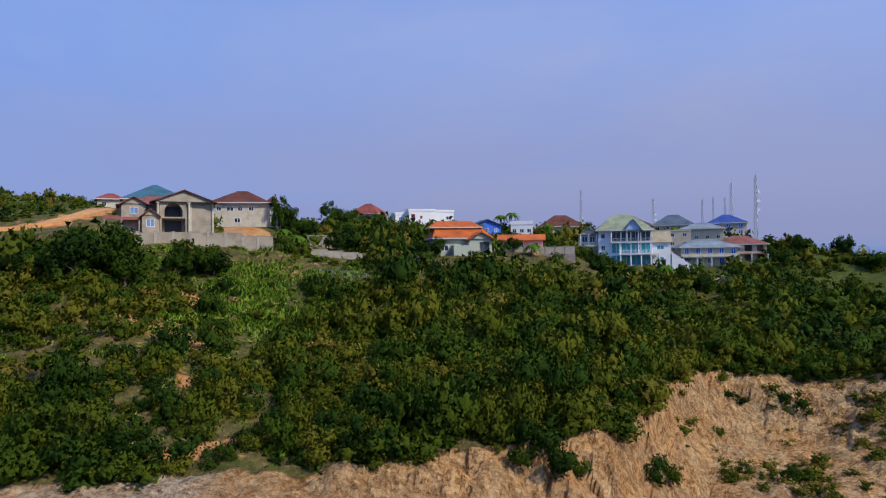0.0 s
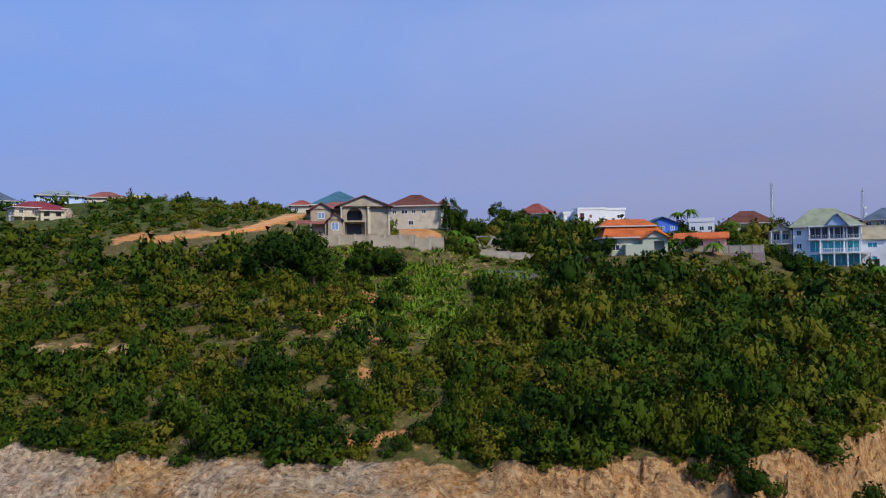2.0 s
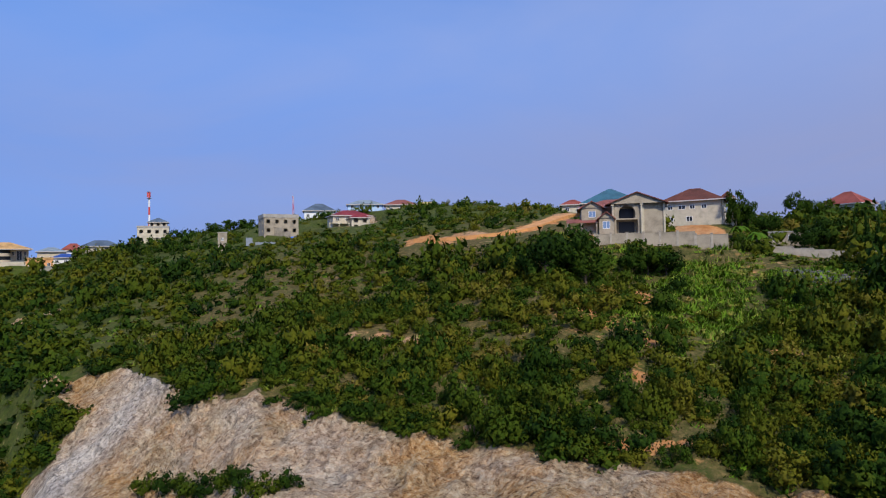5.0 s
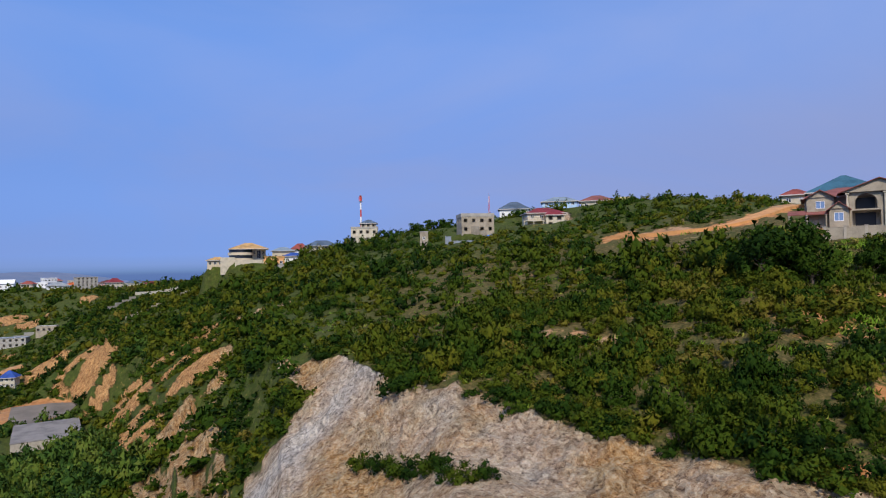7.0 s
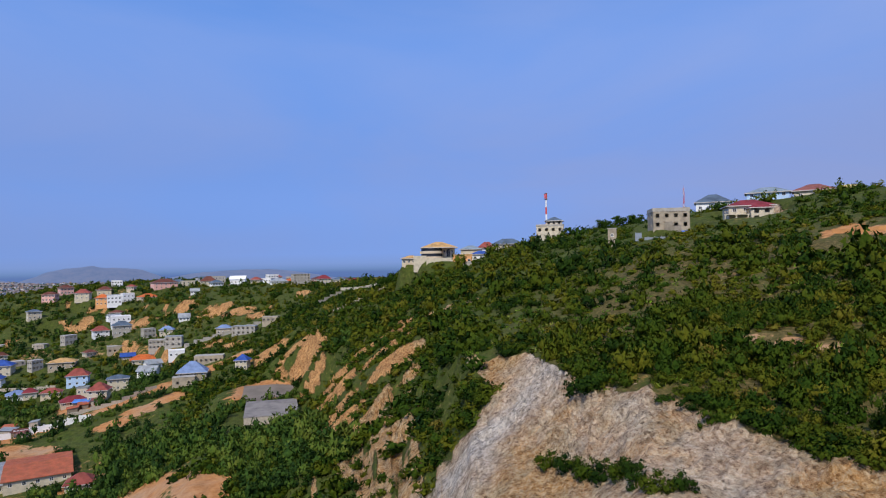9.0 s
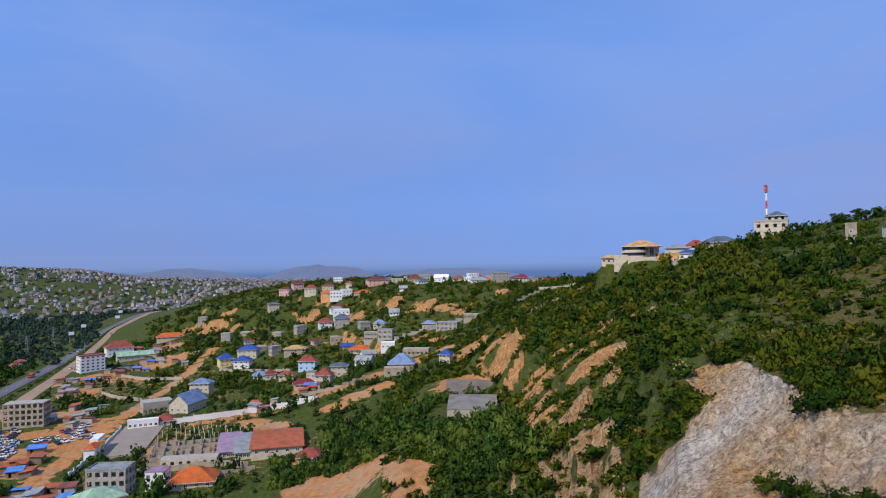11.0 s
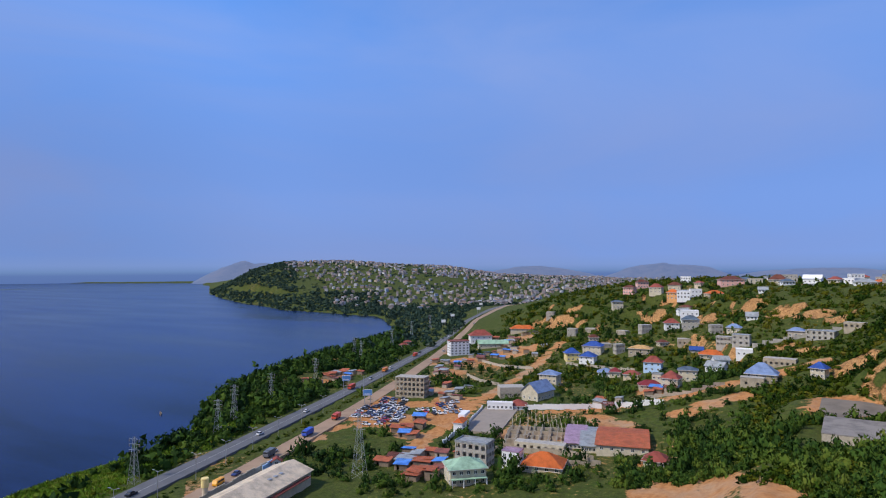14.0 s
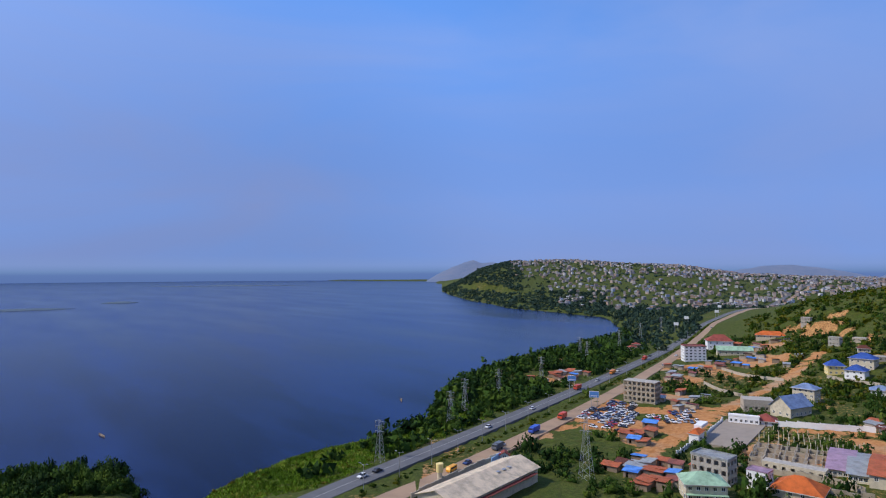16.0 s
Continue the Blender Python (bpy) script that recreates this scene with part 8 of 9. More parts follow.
# scrub of the slope: the nearest are things of their own, the rest one mass
x, y, g = scatter(2500, (-38, 80), (56, 118), 11, hill_cover)
NEAR_SPOTS = spots_of(x, y, g, (0.9, 2.7), (0.95, 1.6))
_east = 1 - ease(2, 12, heading_of(x, y))  # taller growth east of the meadow
NEAR_SPOTS[:, 3:5] *= 1 + 0.35 * _east[:, None]
NEAR_SPOTS[:, 5] += 0.06 * _east
order = np.argsort(np.hypot(NEAR_SPOTS[:, 0], NEAR_SPOTS[:, 1]))
NEAREST, NEAR_SPOTS = NEAR_SPOTS[order[:230]], NEAR_SPOTS[order[230:]]
x, y, g = scatter(5600, (-40, 93), (116, 345), 12, hill_cover)
MID_SPOTS = spots_of(x, y, g, (1.8, 3.9), (0.85, 1.4))
x, y, g = scatter(1100, (-40, 8), (112, 185), 16, hill_cover)
MID_SPOTS = np.concatenate([MID_SPOTS, spots_of(x, y, g, (1.7, 3.4), (0.9, 1.4))])
_low = (heading_of(MID_SPOTS[:, 0], MID_SPOTS[:, 1]) > 45) & (heading_of(MID_SPOTS[:, 0], MID_SPOTS[:, 1]) < 62) & (np.hypot(MID_SPOTS[:, 0], MID_SPOTS[:, 1]) > 165)
MID_SPOTS[_low, 3:5] *= 0.72  # low growth before the cluster on the shoulder
_low = (heading_of(MID_SPOTS[:, 0], MID_SPOTS[:, 1]) > 26) & (heading_of(MID_SPOTS[:, 0], MID_SPOTS[:, 1]) < 46) & (np.hypot(MID_SPOTS[:, 0], MID_SPOTS[:, 1]) > 155)
MID_SPOTS[_low, 3:5] *= 0.66  # and on the hilltop behind the dirt road
_ra = np.random.RandomState(14).uniform(-38, 69, 330)
_rr = np.interp(_ra, HEADINGS, RADII[3]) + np.random.RandomState(15).uniform(-1.2, 2.6, 330)
x, y = -_rr * np.sin(np.radians(_ra)), _rr * np.cos(np.radians(_ra))
_ok = (rough(x / 9, y / 9) > -0.10) & (clear_of_things(x, y, 0.5) > 0) & ~((_ra > 63) & (_ra < 67))
RIM_SPOTS = spots_of(x[_ok], y[_ok], g, (1.0, 2.4), (0.7, 1.1), 0.25)
NEAR_SPOTS = np.concatenate([NEAR_SPOTS, RIM_SPOTS])
thicket("scrub", "dense green scrub and low bushes covering the hillside", "bushes", FINE, NEAR_SPOTS, LEAF)
x, y, g = scatter(520, (69, 80), (80, 175), 13, lambda x, y: overgrown(x, y, ground(x, y)) * clear_of_things(x, y, 1.0))
thicket("scrub", "thick scrub grown over the flank of the quarry", "bushes", MIDDLE, spots_of(x, y, g, (1.5, 3.0), (0.8, 1.1)), LEAF)
thicket("scrub", "dense green scrub and small trees on the upper hillside", "bushes", MIDDLE, MID_SPOTS, LEAF)

SHRUB_CROWNS = []
for k in range(8):
    v, f, nm = crown(80 + k, 900, 0.062, 13, 1.0, 0.62)
    SHRUB_CROWNS.append(mesh_of("crown", v, f, LEAF, np.full(len(v), 0.08 + 0.11 * k), nm))


def woody(parent, h, r, limbs=4, seed=0, name="trunk", mat=None):
    """A tapered trunk with limbs that fork from it."""
    g = random.Random(seed)
    bm = bmesh.new()
    rod(bm, (0, 0, -0.6), (0, 0, h * 0.5), r, r * 0.7, 7)
    top = Vector((g.uniform(-0.1, 0.1) * h, g.uniform(-0.1, 0.1) * h, h))
    rod(bm, (0, 0, h * 0.5), top, r * 0.7, r * 0.3, 6)
    for k in range(limbs):
        a = 6.283 * (k + g.random() * 0.6) / limbs
        z = h * g.uniform(0.35, 0.75)
        rod(bm, (0, 0, z), (h * 0.45 * math.cos(a), h * 0.45 * math.sin(a), z + h * g.uniform(0.2, 0.45)), r * 0.45, r * 0.15, 5)
    return part(name, bm, mat or BARK, parent)


SHRUBS = []
for k in range(8):
    ob = thing("shrub", ("dark green", "deep green", "dull green", "mid green", "olive green", "fresh green", "yellowish green", "bright yellow-green")[k] + " leafy shrub on the slope above the quarry edge", "shrub", 0, 0, -700, 0, "shrubs above the quarry edge")
    woody(ob, 0.55, 0.06, 4, k)
    part("crown", SHRUB_CROWNS[k], None, ob)
    SHRUBS.append(ob)
for sx, sy, sz, sw, sh, st in NEAREST:
    k = int(min(7, max(0, round((st - 0.12) / 0.11))))
    copy_thing(SHRUBS[k], pose(sx, sy, sz, 0, 0, (sx * 37 + sy * 91) % 360) @ Matrix.Diagonal((sw, sw, sh, 1)))

QUARRY_BUSHES = [(9.1, 58.9, 2.6), (7.4, 58.4, 2.0), (10.8, 58.6, 2.3), (12.3, 59.3, 1.6), (22.7, 68.1, 2.2), (25.0, 70.0, 1.8), (52.2, 93.0, 2.4), (50.5, 92.4, 1.3), (44.0, 93.2, 1.3), (37.3, 85.9, 1.2), (41.5, 75.5, 1.6), (34.6, 76.7, 1.4), (37.0, 77.5, 1.2), (-70.1, 32.2, 2.0), (-67.0, 33.0, 1.9), (-63.7, 33.5, 2.2), (-60.5, 34.2, 2.0), (-57.9, 34.5, 2.1), (-54.5, 34.2, 1.9), (-50.4, 33.8, 2.0), (-49.6, 36.1, 1.6), (-97.6, 33.2, 2.6), (-101, 33.6, 2.8), (-108, 33.5, 2.6)]
for k, (qx, qy, qw) in enumerate(QUARRY_BUSHES):
    ob = copy_thing(SHRUBS[(k * 3) % 6], pose(qx, qy, float(ground(qx, qy)) - 0.5, 0, 0, 61 * k) @ Matrix.Diagonal((qw, qw, qw * 1.15, 1)))
    ob["label"] = "dull green bush rooted in the quarry face"
    ob["group"] = "bushes in the quarry"

# ---- single trees ----
def broad_tree(k, label, tall=1.0):
    ob = thing("tree", label, "tree", 0, 0, -700, 0)
    woody(ob, 0.7, 0.07, 5, 30 + k)
    v, f, nm = crown(120 + k, 1600, 0.062, 18, 1.15 * tall, 0.7, 0.0)
    v[:, 2] += 0.3
    part("crown", mesh_of("crown", v, f, LEAF, np.full(len(v), (0.05, 0.2, 0.3, 0.1)[k % 4]), nm), None, ob)
    return ob


BROAD = [broad_tree(k, "broad dark green tree with a dense rounded crown") for k in range(4)]
GUM = broad_tree(5, "tall airy gum tree with a thin broken crown", 1.0)


def plant(ob, heading, r, w, h, turn=0.0, z=None, sink=0.4):
    p = at(heading, r)
    return copy_thing(ob, pose(p.x, p.y, (p.z if z is None else z) - sink, 0, 0, turn) @ Matrix.Diagonal((w, w, h / 1.7, 1)))


for n, (a, r, w, h) in enumerate(((30.5, 110, 5.2, 9.4), (28.6, 112, 5.2, 10.2), (27.0, 108, 4.4, 8.2), (32.5, 114, 4.8, 7.6), (20.2, 117, 3.6, 6.5), (21.7, 116, 3.8, 7.5), (20.8, 118, 3.2, 6.5), (23.0, 114, 2.8, 5.5), (21.5, 192, 4.6, 8), (22.8, 196, 4.2, 7.5), (20.4, 198, 3.6, 7), (9.4, 140, 3.6, 7), (8.2, 148, 3.4, 8), (10.0, 185, 4, 9.5), (8.6, 190, 3.6, 8), (5.8, 140, 3, 6), (2.0, 136, 2.8, 6), (0.6, 138, 2.5, 5.5), (-3.2, 134, 2.2, 4.2), (-6.5, 155, 2.4, 5), (-14.5, 160, 2.6, 5), (-16.8, 160, 2.2, 4), (-21.4, 170, 3.6, 7), (-22.4, 168, 3, 6), (-12.8, 280, 5, 9), (-16, 230, 3.4, 6.5), (-28.5, 195, 3.4, 7), (-29.8, 220, 4, 8), (-32.6, 225, 3.6, 9), (-27.6, 210, 3.2, 6), (-35, 210, 3.4, 6), (12.2, 160, 3, 6), (14.2, 165, 3.2, 6))):
    plant(BROAD[n % 4], a, r, w, h, n * 47)
for n, (a, r, w, h) in enumerate(((14.6, 158, 2.5, 10.5), (13.6, 160, 2.0, 8.5), (-32.8, 232, 2.6, 9.5), (9.6, 196, 2.8, 5.5), (60.0, 262, 3.4, 5), (58.6, 255, 3.6, 5), (57.2, 258, 3.4, 4.5), (79.5, 330, 2.4, 8), (80.2, 345, 3, 7))):
    plant(GUM, a, r, w, h, n * 71)


def cypress(k):
    ob = thing("tree", "narrow dark columnar cypress tree", "tree", 0, 0, -700, 0, "row of cypresses")
    woody(ob, 0.5, 0.05, 2, k)
    v, f, nm = crown(150 + k, 600, 0.10, 10, 1.0, 0.25)
    v[:, 2] = v[:, 2] * 3.4
    v[:, :2] *= (1.15 - 0.2 * v[:, 2:3]).clip(0.15)
    part("crown", mesh_of("crown", v, f, LEAF, np.full(len(v), 0.05), nm), None, ob)
    return ob


CYP = [cypress(k) for k in range(2)]
for n, (a, r, w, h) in enumerate(((6.4, 139, 1.5, 8.0), (4.9, 140, 1.4, 7.4), (3.6, 139, 1.4, 7.2), (5.6, 143, 1.4, 8), (2.6, 142, 1.5, 7.0))):
    p = at(a, r)
    copy_thing(CYP[n % 2], pose(p.x, p.y, p.z - 0.3, 0, 0, n * 80) @ Matrix.Diagonal((w, w, h / 4.0, 1)))


def palm(x, y, z, h, seed):
    g = random.Random(seed)
    ob = thing("palm_tree", "coconut palm with a drooping feathered crown", "palm tree", x, y, z)
    bm = bmesh.new()
    rod(bm, (0, 0, -0.8), (0.2, 0.1, h * 0.5), 0.2, 0.16, 7)
    rod(bm, (0.2, 0.1, h * 0.5), (0.5, 0.1, h), 0.16, 0.12, 7)
    part("trunk", bm, BARK, ob)
    for k in range(13):
        a, up = 6.283 * k / 13 + g.uniform(-0.2, 0.2), g.uniform(0.1, 0.9)
        bm = bmesh.new()
        prev = None
        for q in range(7):
            f = q / 6
            d = 2.6 * f
            zz = h + up * 1.6 * f - 2.6 * f * f
            c = Vector((0.5 + d * math.cos(a), 0.1 + d * math.sin(a), zz))
            s = Vector((-math.sin(a), math.cos(a), 0)) * (0.05 + 0.42 * math.sin(math.pi * min(1, f * 1.05 + 0.05)))
            row = (bm.verts.new(c - s - Vector((0, 0, 0.18))), bm.verts.new(c), bm.verts.new(c + s - Vector((0, 0, 0.18))))
            if prev:
                bm.faces.new((prev[0], row[0], row[1], prev[1]))
                bm.faces.new((prev[1], row[1], row[2], prev[2]))
            prev = row
        part("frond", bm, GRASS, ob)


for n, (a, r, h) in enumerate(((-5.2, 196, 6.5), (-6.2, 193, 7.2), (-20.3, 262, 6.0), (-9.5, 205, 4.0), (-4.6, 150, 3.0), (-8.0, 152, 2.8), (-19.5, 168, 3.5), (13.2, 141, 3.2), (14.6, 152, 3.0))):
    p = at(a, r)
    palm(p.x, p.y, p.z, h, n)

# ---- woods and gardens below ----
def wood(n, headings, radii, seed, keep, size, tall, kinds, mat, label, tint=0.3, name="woodland", category="trees"):
    x, y, g = scatter(n, headings, radii, seed, keep)
    if len(x):
        thicket(name, label, category, kinds, spots_of(x, y, g, size, tall, tint), mat, seed)


def on_land(x, y):
    k = (lake_depth(x, y) < -3) * clear_of_things(x, y, 2.0)
    for bx, by, br in BARE_SPOTS:
        k = k * (np.hypot(x - bx, y - by) > br * 0.9)
    for bx, by, br in CUT_SPOTS:
        k = k * np.where(np.hypot(x - bx, y - by) > br * 0.6, 1.0, 0.22)
    return k


wood(1500, (83, 108), (150, 262), 21, lambda x, y: on_land(x, y) * (slope_at(x, y) < 0.8) * np.where(heading_of(x, y) > 94, (np.hypot(x, y) > 196) & (rough(x / 40, y / 40) > -0.12), 1.0), (1.8, 3.6), (1.1, 1.7), MIDDLE, LEAF_DEEP, "dense mixed woodland in the hollow below the ridge", 0.4)
wood(4700, (72, 98), (110, 420), 22, lambda x, y: on_land(x, y) * (slope_at(x, y) < 1.6) * 0.9, (1.5, 3.3), (0.75, 1.15), COARSE, LEAF, "bushes scattered between the earth scarps", 0.35, "scrub", "bushes")
wood(6200, (76, 118), (380, 760), 23, lambda x, y: on_land(x, y) * (slope_at(x, y) < 0.9) * np.clip(0.75 + 1.8 * rough(x / 50, y / 50), 0, 1), (1.6, 4.0), (0.8, 1.3), COARSE, LEAF, "scrub and trees on the slopes behind the town", 0.4, "scrub", "bushes")
for _n, _far, _kinds, _seed in ((2300, (205, 390), MIDDLE, 24), (4600, (390, 660), COARSE, 34)):
    wood(_n, (96, 131), _far, _seed, lambda x, y: on_land(x, y) * np.clip(0.5 + 2.4 * rough(x / 34, y / 34), 0.06, 1) * (lake_depth(x, y) < -45), (1.3, 3.7), (1.0, 1.7), _kinds, LEAF_DEEP, "garden trees and bushes between the houses of the town", 0.22, "garden_trees")
wood(260, (118, 142), (205, 300), 35, lambda x, y: on_land(x, y) * (np.hypot(x + 178, y + 172) < 24) * (np.hypot(x + 214, y + 190) > 15), (2.4, 4.2), (1.1, 1.7), MIDDLE, LEAF_DEEP, "dark grove behind the warehouse", 0.1)


def lakeside(x, y):
    d = lake_depth(x, y)
    w = np.array([min(clear_between(px, py), 1.0) for px, py in zip(x, y)])
    return on_land(x, y) * (d > -420) * w


def clear_between(px, py):
    """1 on the lake's side of the highway, else 0."""
    for (x0, y0), (x1, y1) in zip(HIGHWAY_LAKE, HIGHWAY_LAKE[1:]):
        if x1 <= px <= x0:
            return 1.0 if py < y0 + (y1 - y0) * (x0 - px) / (x0 - x1) - 7 else 0.0
    return 0.0


wood(8200, (126, 166), (235, 760), 25, lambda x, y: lakeside(x, y) * np.where(heading_of(x, y) > 150, 0.06, 0.8) * (lake_depth(x, y) < -9) * np.where(np.hypot(x + 325, y + 308) < 26, 0, 1), (3.6, 6.0), (0.95, 1.35), COARSE, LEAF_DEEP, "belt of dark trees between lake and highway", 0.12)
wood(3100, (108, 131), (600, 1260), 26, lambda x, y: (lake_depth(x, y) < -4) * np.array([1.0 if py < -0.347 * (-px) - 168 or math.hypot(px, py) > 1130 else 0.0 for px, py in zip(x, y)]) * (ground(x, y) < 14), (3.4, 6.5), (0.9, 1.4), FAINT, LEAF_HAZED, "wide dark mangrove wood behind the bay", 0.12)
wood(5600, (129, 144), (1090, 2600), 27, lambda x, y: (lake_depth(x, y) < -4) * ((heading_of(x, y) > 136.5) | (ground(x, y) < 26) | (lake_depth(x, y) > -160)), (5, 10), (0.7, 1.1), FAINT, LEAF_HAZED, "dark wooded headland falling to the lake", 0.12)
wood(5200, (100, 139), (1150, 3300), 28, lambda x, y: (ground(x, y) > 4) * (lake_depth(x, y) < -4) * 0.9, (4, 9), (0.6, 0.9), FAINT, LEAF_HAZED, "trees between the far houses", 0.3)
wood(230, (164, 182), (244, 292), 29, lambda x, y: (lake_depth(x, y) < -1) * 1.0, (2.4, 4.0), (1.3, 2.0), FINE, LEAF_DEEP, "clump of tall trees on a point in the lake", 0.02)
wood(800, (140, 168), (222, 330), 30, lambda x, y: lakeside(x, y) * 1.0, (0.7, 1.5), (0.6, 1.0), COARSE, LEAF, "low bushes and banana plants on the green shore", 0.6, "scrub", "bushes")

wood(5200, (-36, 76), (66, 200), 36, lambda x, y: hill_cover(x, y), (0.8, 1.9), (0.6, 1.0), FAINT, LEAF, "low dry undergrowth filling the gaps between the bushes", 0.5, "scrub", "bushes")

def rubble(label, cx, cy, rad, n, size, mat, seed):
    """A spread of broken stones lying on the ground."""
    g = np.random.RandomState(seed)
    V, F = [], []
    for k in range(n):
        b, d = g.rand() * 6.283, rad * np.sqrt(g.rand())
        x, y = cx + d * np.cos(b), cy + 0.6 * d * np.sin(b)
        c = np.array([x, y, float(ground(x, y)) + 0.12])
        V.append(c + LUMP_V * g.uniform(*size) * (0.6 + 0.6 * g.rand(len(LUMP_V), 1)) * [1.2, 1.0, 0.7])
        F.append(LUMP_F + k * len(LUMP_V))
    me = mesh_of("rubble", np.concatenate(V), np.concatenate(F), mat)
    tagged(new("rubble", me), label, "rubble", kind="stuff")


rubble("heap of broken grey stones at the edge of the meadow", -19, 120, 5.5, 260, (0.12, 0.42), paint("grey_rubble", (0.15, 0.14, 0.14), 0.95, 0.4, 1.5), 51)

wood(420, (-36, -17), (76, 116), 61, lambda x, y: (rough(x / 7, y / 7) > 0.03) * np.where(heading_of(x, y) < -24, 0.9, 0.35), (0.6, 1.6), (0.5, 0.9), MIDDLE, LEAF, "dry low bushes on the worn flank of the quarry", 0.55, "scrub", "bushes")
# shrubs of the strip between the carriageways
_mx = np.random.RandomState(62).uniform(-760, -100, 620)
_my = 0.5 * (np.interp(-_mx, [-p[0] for p in HIGHWAY_LAKE], [p[1] for p in HIGHWAY_LAKE]) + np.interp(-_mx, [-p[0] for p in HIGHWAY_TOWN], [p[1] for p in HIGHWAY_TOWN])) + np.random.RandomState(63).uniform(-2.2, 2.2, 620)
thicket("scrub", "low green shrubs on the strip between the carriageways", "bushes", COARSE, spots_of(_mx, _my, np.random.RandomState(64), (0.6, 1.5), (0.7, 1.0), 0.3), LEAF)

# ---- grass and herbs ----
def tuft(seed, blades=26):
    g = np.random.RandomState(seed)
    b, c = g.rand(blades) * 6.283, g.uniform(0, 0.9, blades)
    root = np.stack([c * np.cos(b), c * np.sin(b), np.zeros(blades)], 1)
    lean = g.normal(size=(blades, 3)) * [0.3, 0.3, 0.05] + [0, 0, 1]
    side = np.cross(lean, g.normal(size=(blades, 3)))
    side /= np.linalg.norm(side, axis=1)[:, None]
    v = np.stack([root - side * 0.1, root + side * 0.1, root + lean * g.uniform(0.5, 1.0, (blades, 1))], 1).reshape(-1, 3)
    return v, np.arange(blades * 3).reshape(-1, 3), unit(np.repeat(lean + 0.3 * g.normal(size=(blades, 3)), 3, 0))


TUFTS = [tuft(k) for k in range(5)]
wood(8000, (-38, 78), (56, 150), 31, lambda x, y: clear_of_things(x, y, 0.3) * (slope_at(x, y) < 0.8) * np.clip(0.25 + 1.3 * in_meadow(x, y), 0, 1) * (np.hypot(x, y) > np.interp(heading_of(x, y), HEADINGS, RADII[3])), (0.9, 1.7), (0.35, 0.7), TUFTS, GRASS, "tall rough grass between the bushes", 0.35, "grass", "grass")
wood(3400, (3, 25), (94, 132), 37, lambda x, y: clear_of_things(x, y, 0.5) * np.clip(1.4 * in_meadow(x, y), 0, 1) * (rough(x / 6, y / 6) > -0.08), (0.9, 1.7), (0.4, 0.75), TUFTS, GRASS, "lush bright green grass of the open meadow", 0.3, "grass", "grass")
wood(9500, (140, 166), (222, 330), 32, lambda x, y: lakeside(x, y), (1.4, 2.8), (0.35, 0.6), TUFTS, GRASS, "bright green reeds along the shore", 0.35, "reeds", "reeds")
wood(650, (4, 28), (80, 132), 33, lambda x, y: clear_of_things(x, y, 0.5) * in_meadow(x, y), (0.5, 1.2), (0.4, 0.7), COARSE, GRASS, "fresh green herbs and low shoots in the meadow", 0.75, "herbs", "herbs")

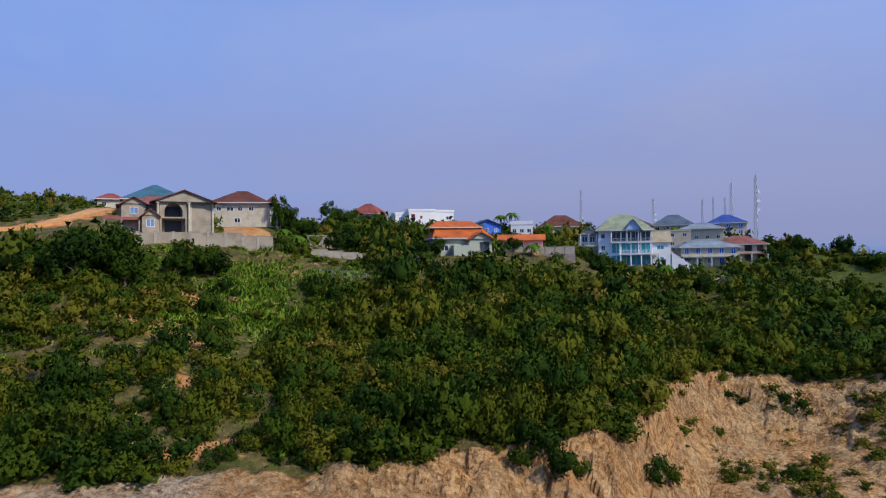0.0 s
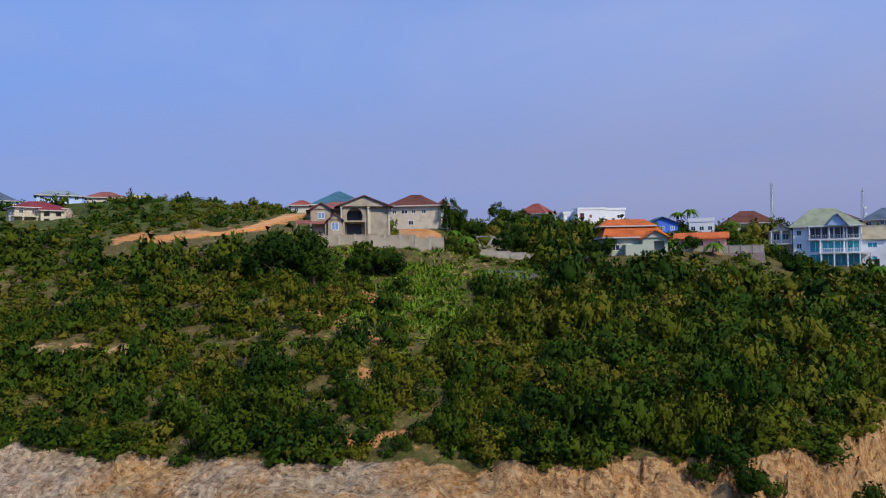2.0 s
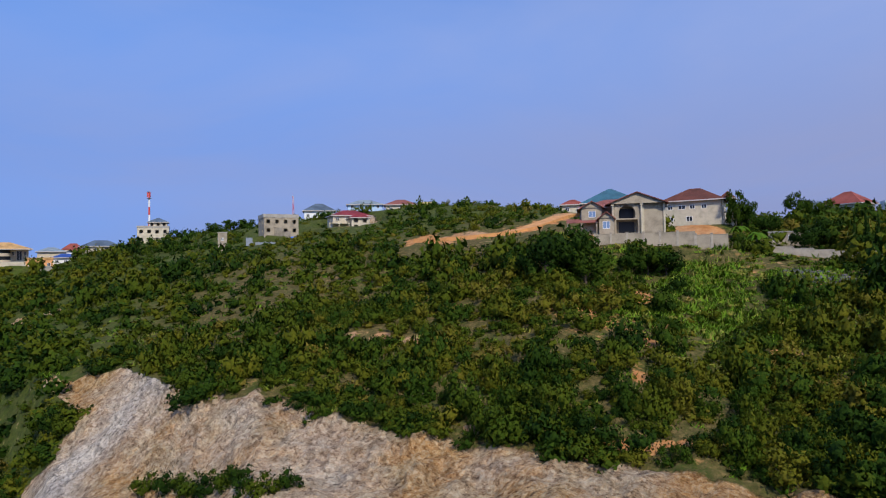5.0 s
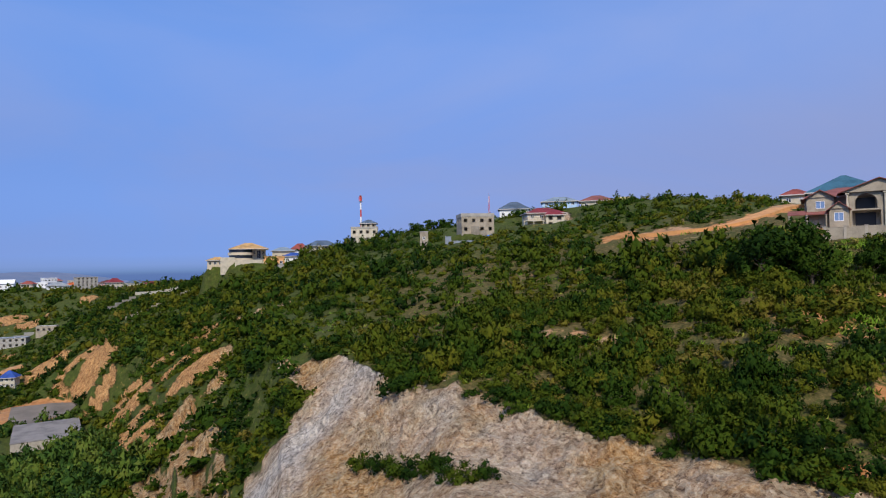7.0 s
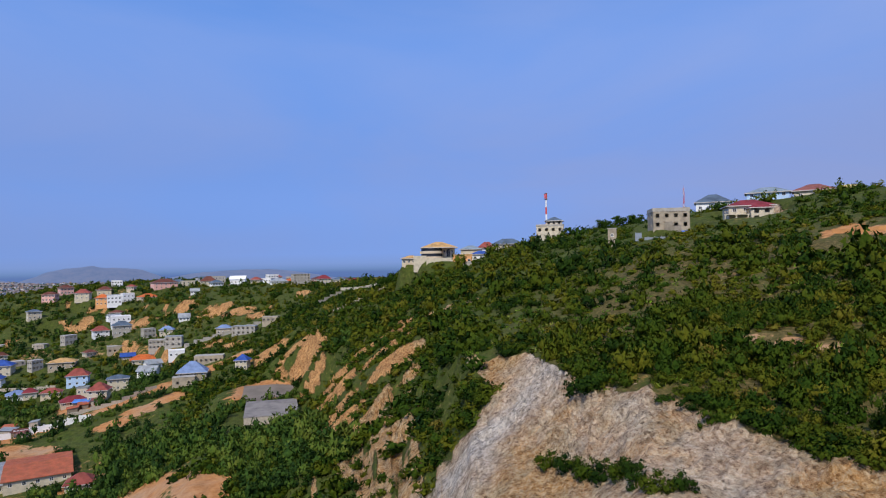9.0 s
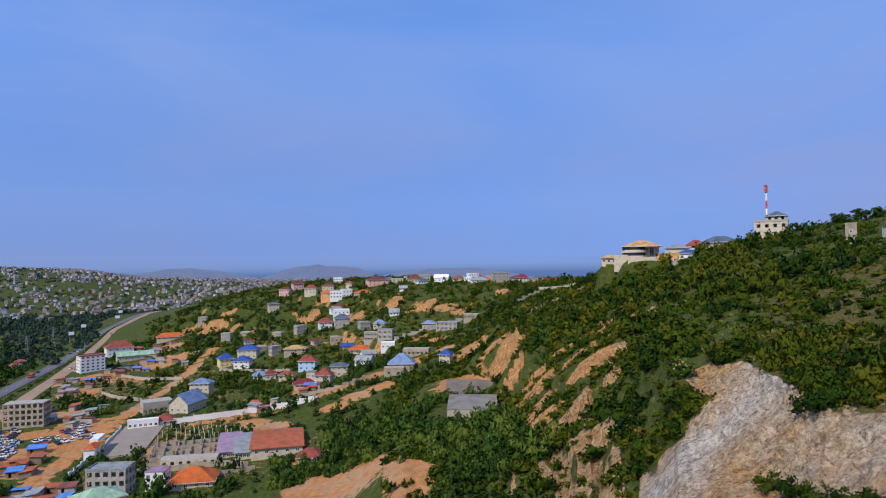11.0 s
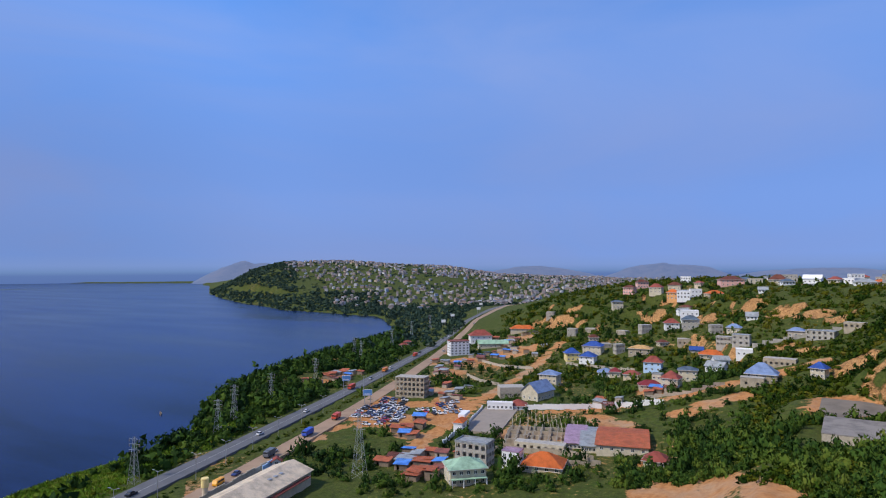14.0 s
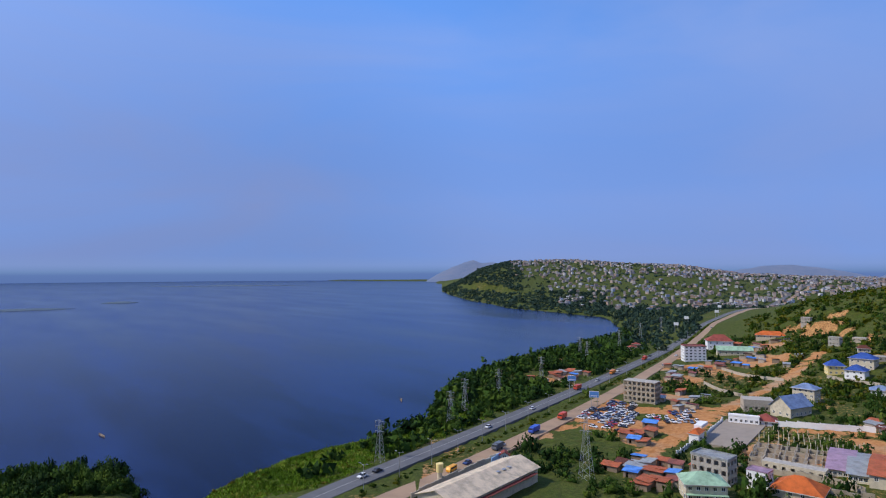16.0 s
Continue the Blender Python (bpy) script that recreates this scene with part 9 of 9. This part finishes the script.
# ---- the far town on its hill ----
def far_town(n, headings, radii, seed, keep, size):
    x, y, g = scatter(n, headings, radii, seed, keep)
    n = len(x)
    w, d, h = g.uniform(*size, n), g.uniform(*size, n) * 0.8, g.uniform(3, 7.5, n)
    b = g.rand(n) * 3.14
    z = ground(x, y) - 1.5
    corner = np.array([(-1, -1), (1, -1), (1, 1), (-1, 1)]) * 0.5
    c, s = np.cos(b)[:, None], np.sin(b)[:, None]
    lx, ly = corner[:, 0] * w[:, None], corner[:, 1] * d[:, None]
    px, py = lx * c - ly * s + x[:, None], lx * s + ly * c + y[:, None]
    lo = np.stack([px, py, np.repeat(z[:, None], 4, 1)], -1)
    hi = np.stack([px, py, np.repeat((z + h)[:, None] + 1.5, 4, 1)], -1)
    wall = np.concatenate([lo, hi], 1)
    q = np.array([(0, 1, 5), (0, 5, 4), (1, 2, 6), (1, 6, 5), (2, 3, 7), (2, 7, 6), (3, 0, 4), (3, 4, 7), (4, 5, 6), (4, 6, 7)])
    tint = np.repeat(g.rand(n), 8)
    me = mesh_of("far_walls", wall.reshape(-1, 3), (q[None] + 8 * np.arange(n)[:, None, None]).reshape(-1, 3), FAR_WALL, tint)
    tagged(new("far_houses", me), "crowded pale houses of the far hillside town", "houses", kind="stuff")
    ex = 1.12
    ring = np.stack([(px - x[:, None]) * ex + x[:, None], (py - y[:, None]) * ex + y[:, None], hi[:, :, 2] - 0.1], -1)
    top = np.stack([x, y, z + h + 1.5 + 0.22 * np.minimum(w, d)], -1)[:, None]
    roof = np.concatenate([ring, top], 1)
    q = np.array([(0, 1, 4), (1, 2, 4), (2, 3, 4), (3, 0, 4)])
    me = mesh_of("far_roofs", roof.reshape(-1, 3), (q[None] + 5 * np.arange(n)[:, None, None]).reshape(-1, 3), FAR_ROOF, np.repeat(g.rand(n), 5))
    tagged(new("far_roofs", me), "red, grey, blue and rusty roofs of the far town", "roofs", kind="stuff")


def swatches(name, stops, rough_=0.8):
    m, nt, b = material(name)
    c = ramp(nt, attr(nt, "tint"), stops)
    nt.nodes[-1].color_ramp.interpolation = "CONSTANT"
    for nd in nt.nodes:
        if nd.type == "VALTORGB":
            nd.color_ramp.interpolation = "CONSTANT"
    nt.links.new(mixed(nt, 0.25, c, ramp(nt, tex_noise(nt, 0.2, 4.0), [(0.3, (0.13, 0.12, 0.12)), (0.7, (0.42, 0.40, 0.38))])), b.inputs["Base Color"])
    b.inputs["Roughness"].default_value = rough_
    return m


FAR_WALL = swatches("far_wall_paints", [(0.0, (0.34, 0.30, 0.29)), (0.30, (0.22, 0.20, 0.21)), (0.48, (0.60, 0.59, 0.60)), (0.62, (0.34, 0.23, 0.17)), (0.80, (0.45, 0.34, 0.26)), (0.94, (0.28, 0.36, 0.50))])
FAR_ROOF = swatches("far_roof_sheets", [(0.0, (0.20, 0.20, 0.21)), (0.25, (0.20, 0.11, 0.09)), (0.45, (0.28, 0.25, 0.24)), (0.60, (0.26, 0.13, 0.10)), (0.74, (0.12, 0.12, 0.14)), (0.86, (0.12, 0.19, 0.34)), (0.95, (0.48, 0.50, 0.54))])
far_town(3000, (106, 138.5), (1180, 2900), 41, lambda x, y: (lake_depth(x, y) < -120) * np.where(heading_of(x, y) > 134, (ground(x, y) > 55) & (heading_of(x, y) < 137.5), (ground(x, y) > 6)) * np.clip(0.7 + 2.6 * rough(x / 120, y / 120), 0, 1), (4.5, 10))
far_town(2200, (88, 138), (2700, 4800), 42, lambda x, y: np.ones(len(x)), (8, 15))
far_town(160, (138.5, 144), (4050, 4700), 43, lambda x, y: ground(x, y) > 60, (10, 20))
for _ob in (*SHRUBS, *BROAD, GUM, *CYP):
    for _c in (*_ob.children_recursive, _ob):
        bpy.data.objects.remove(_c)
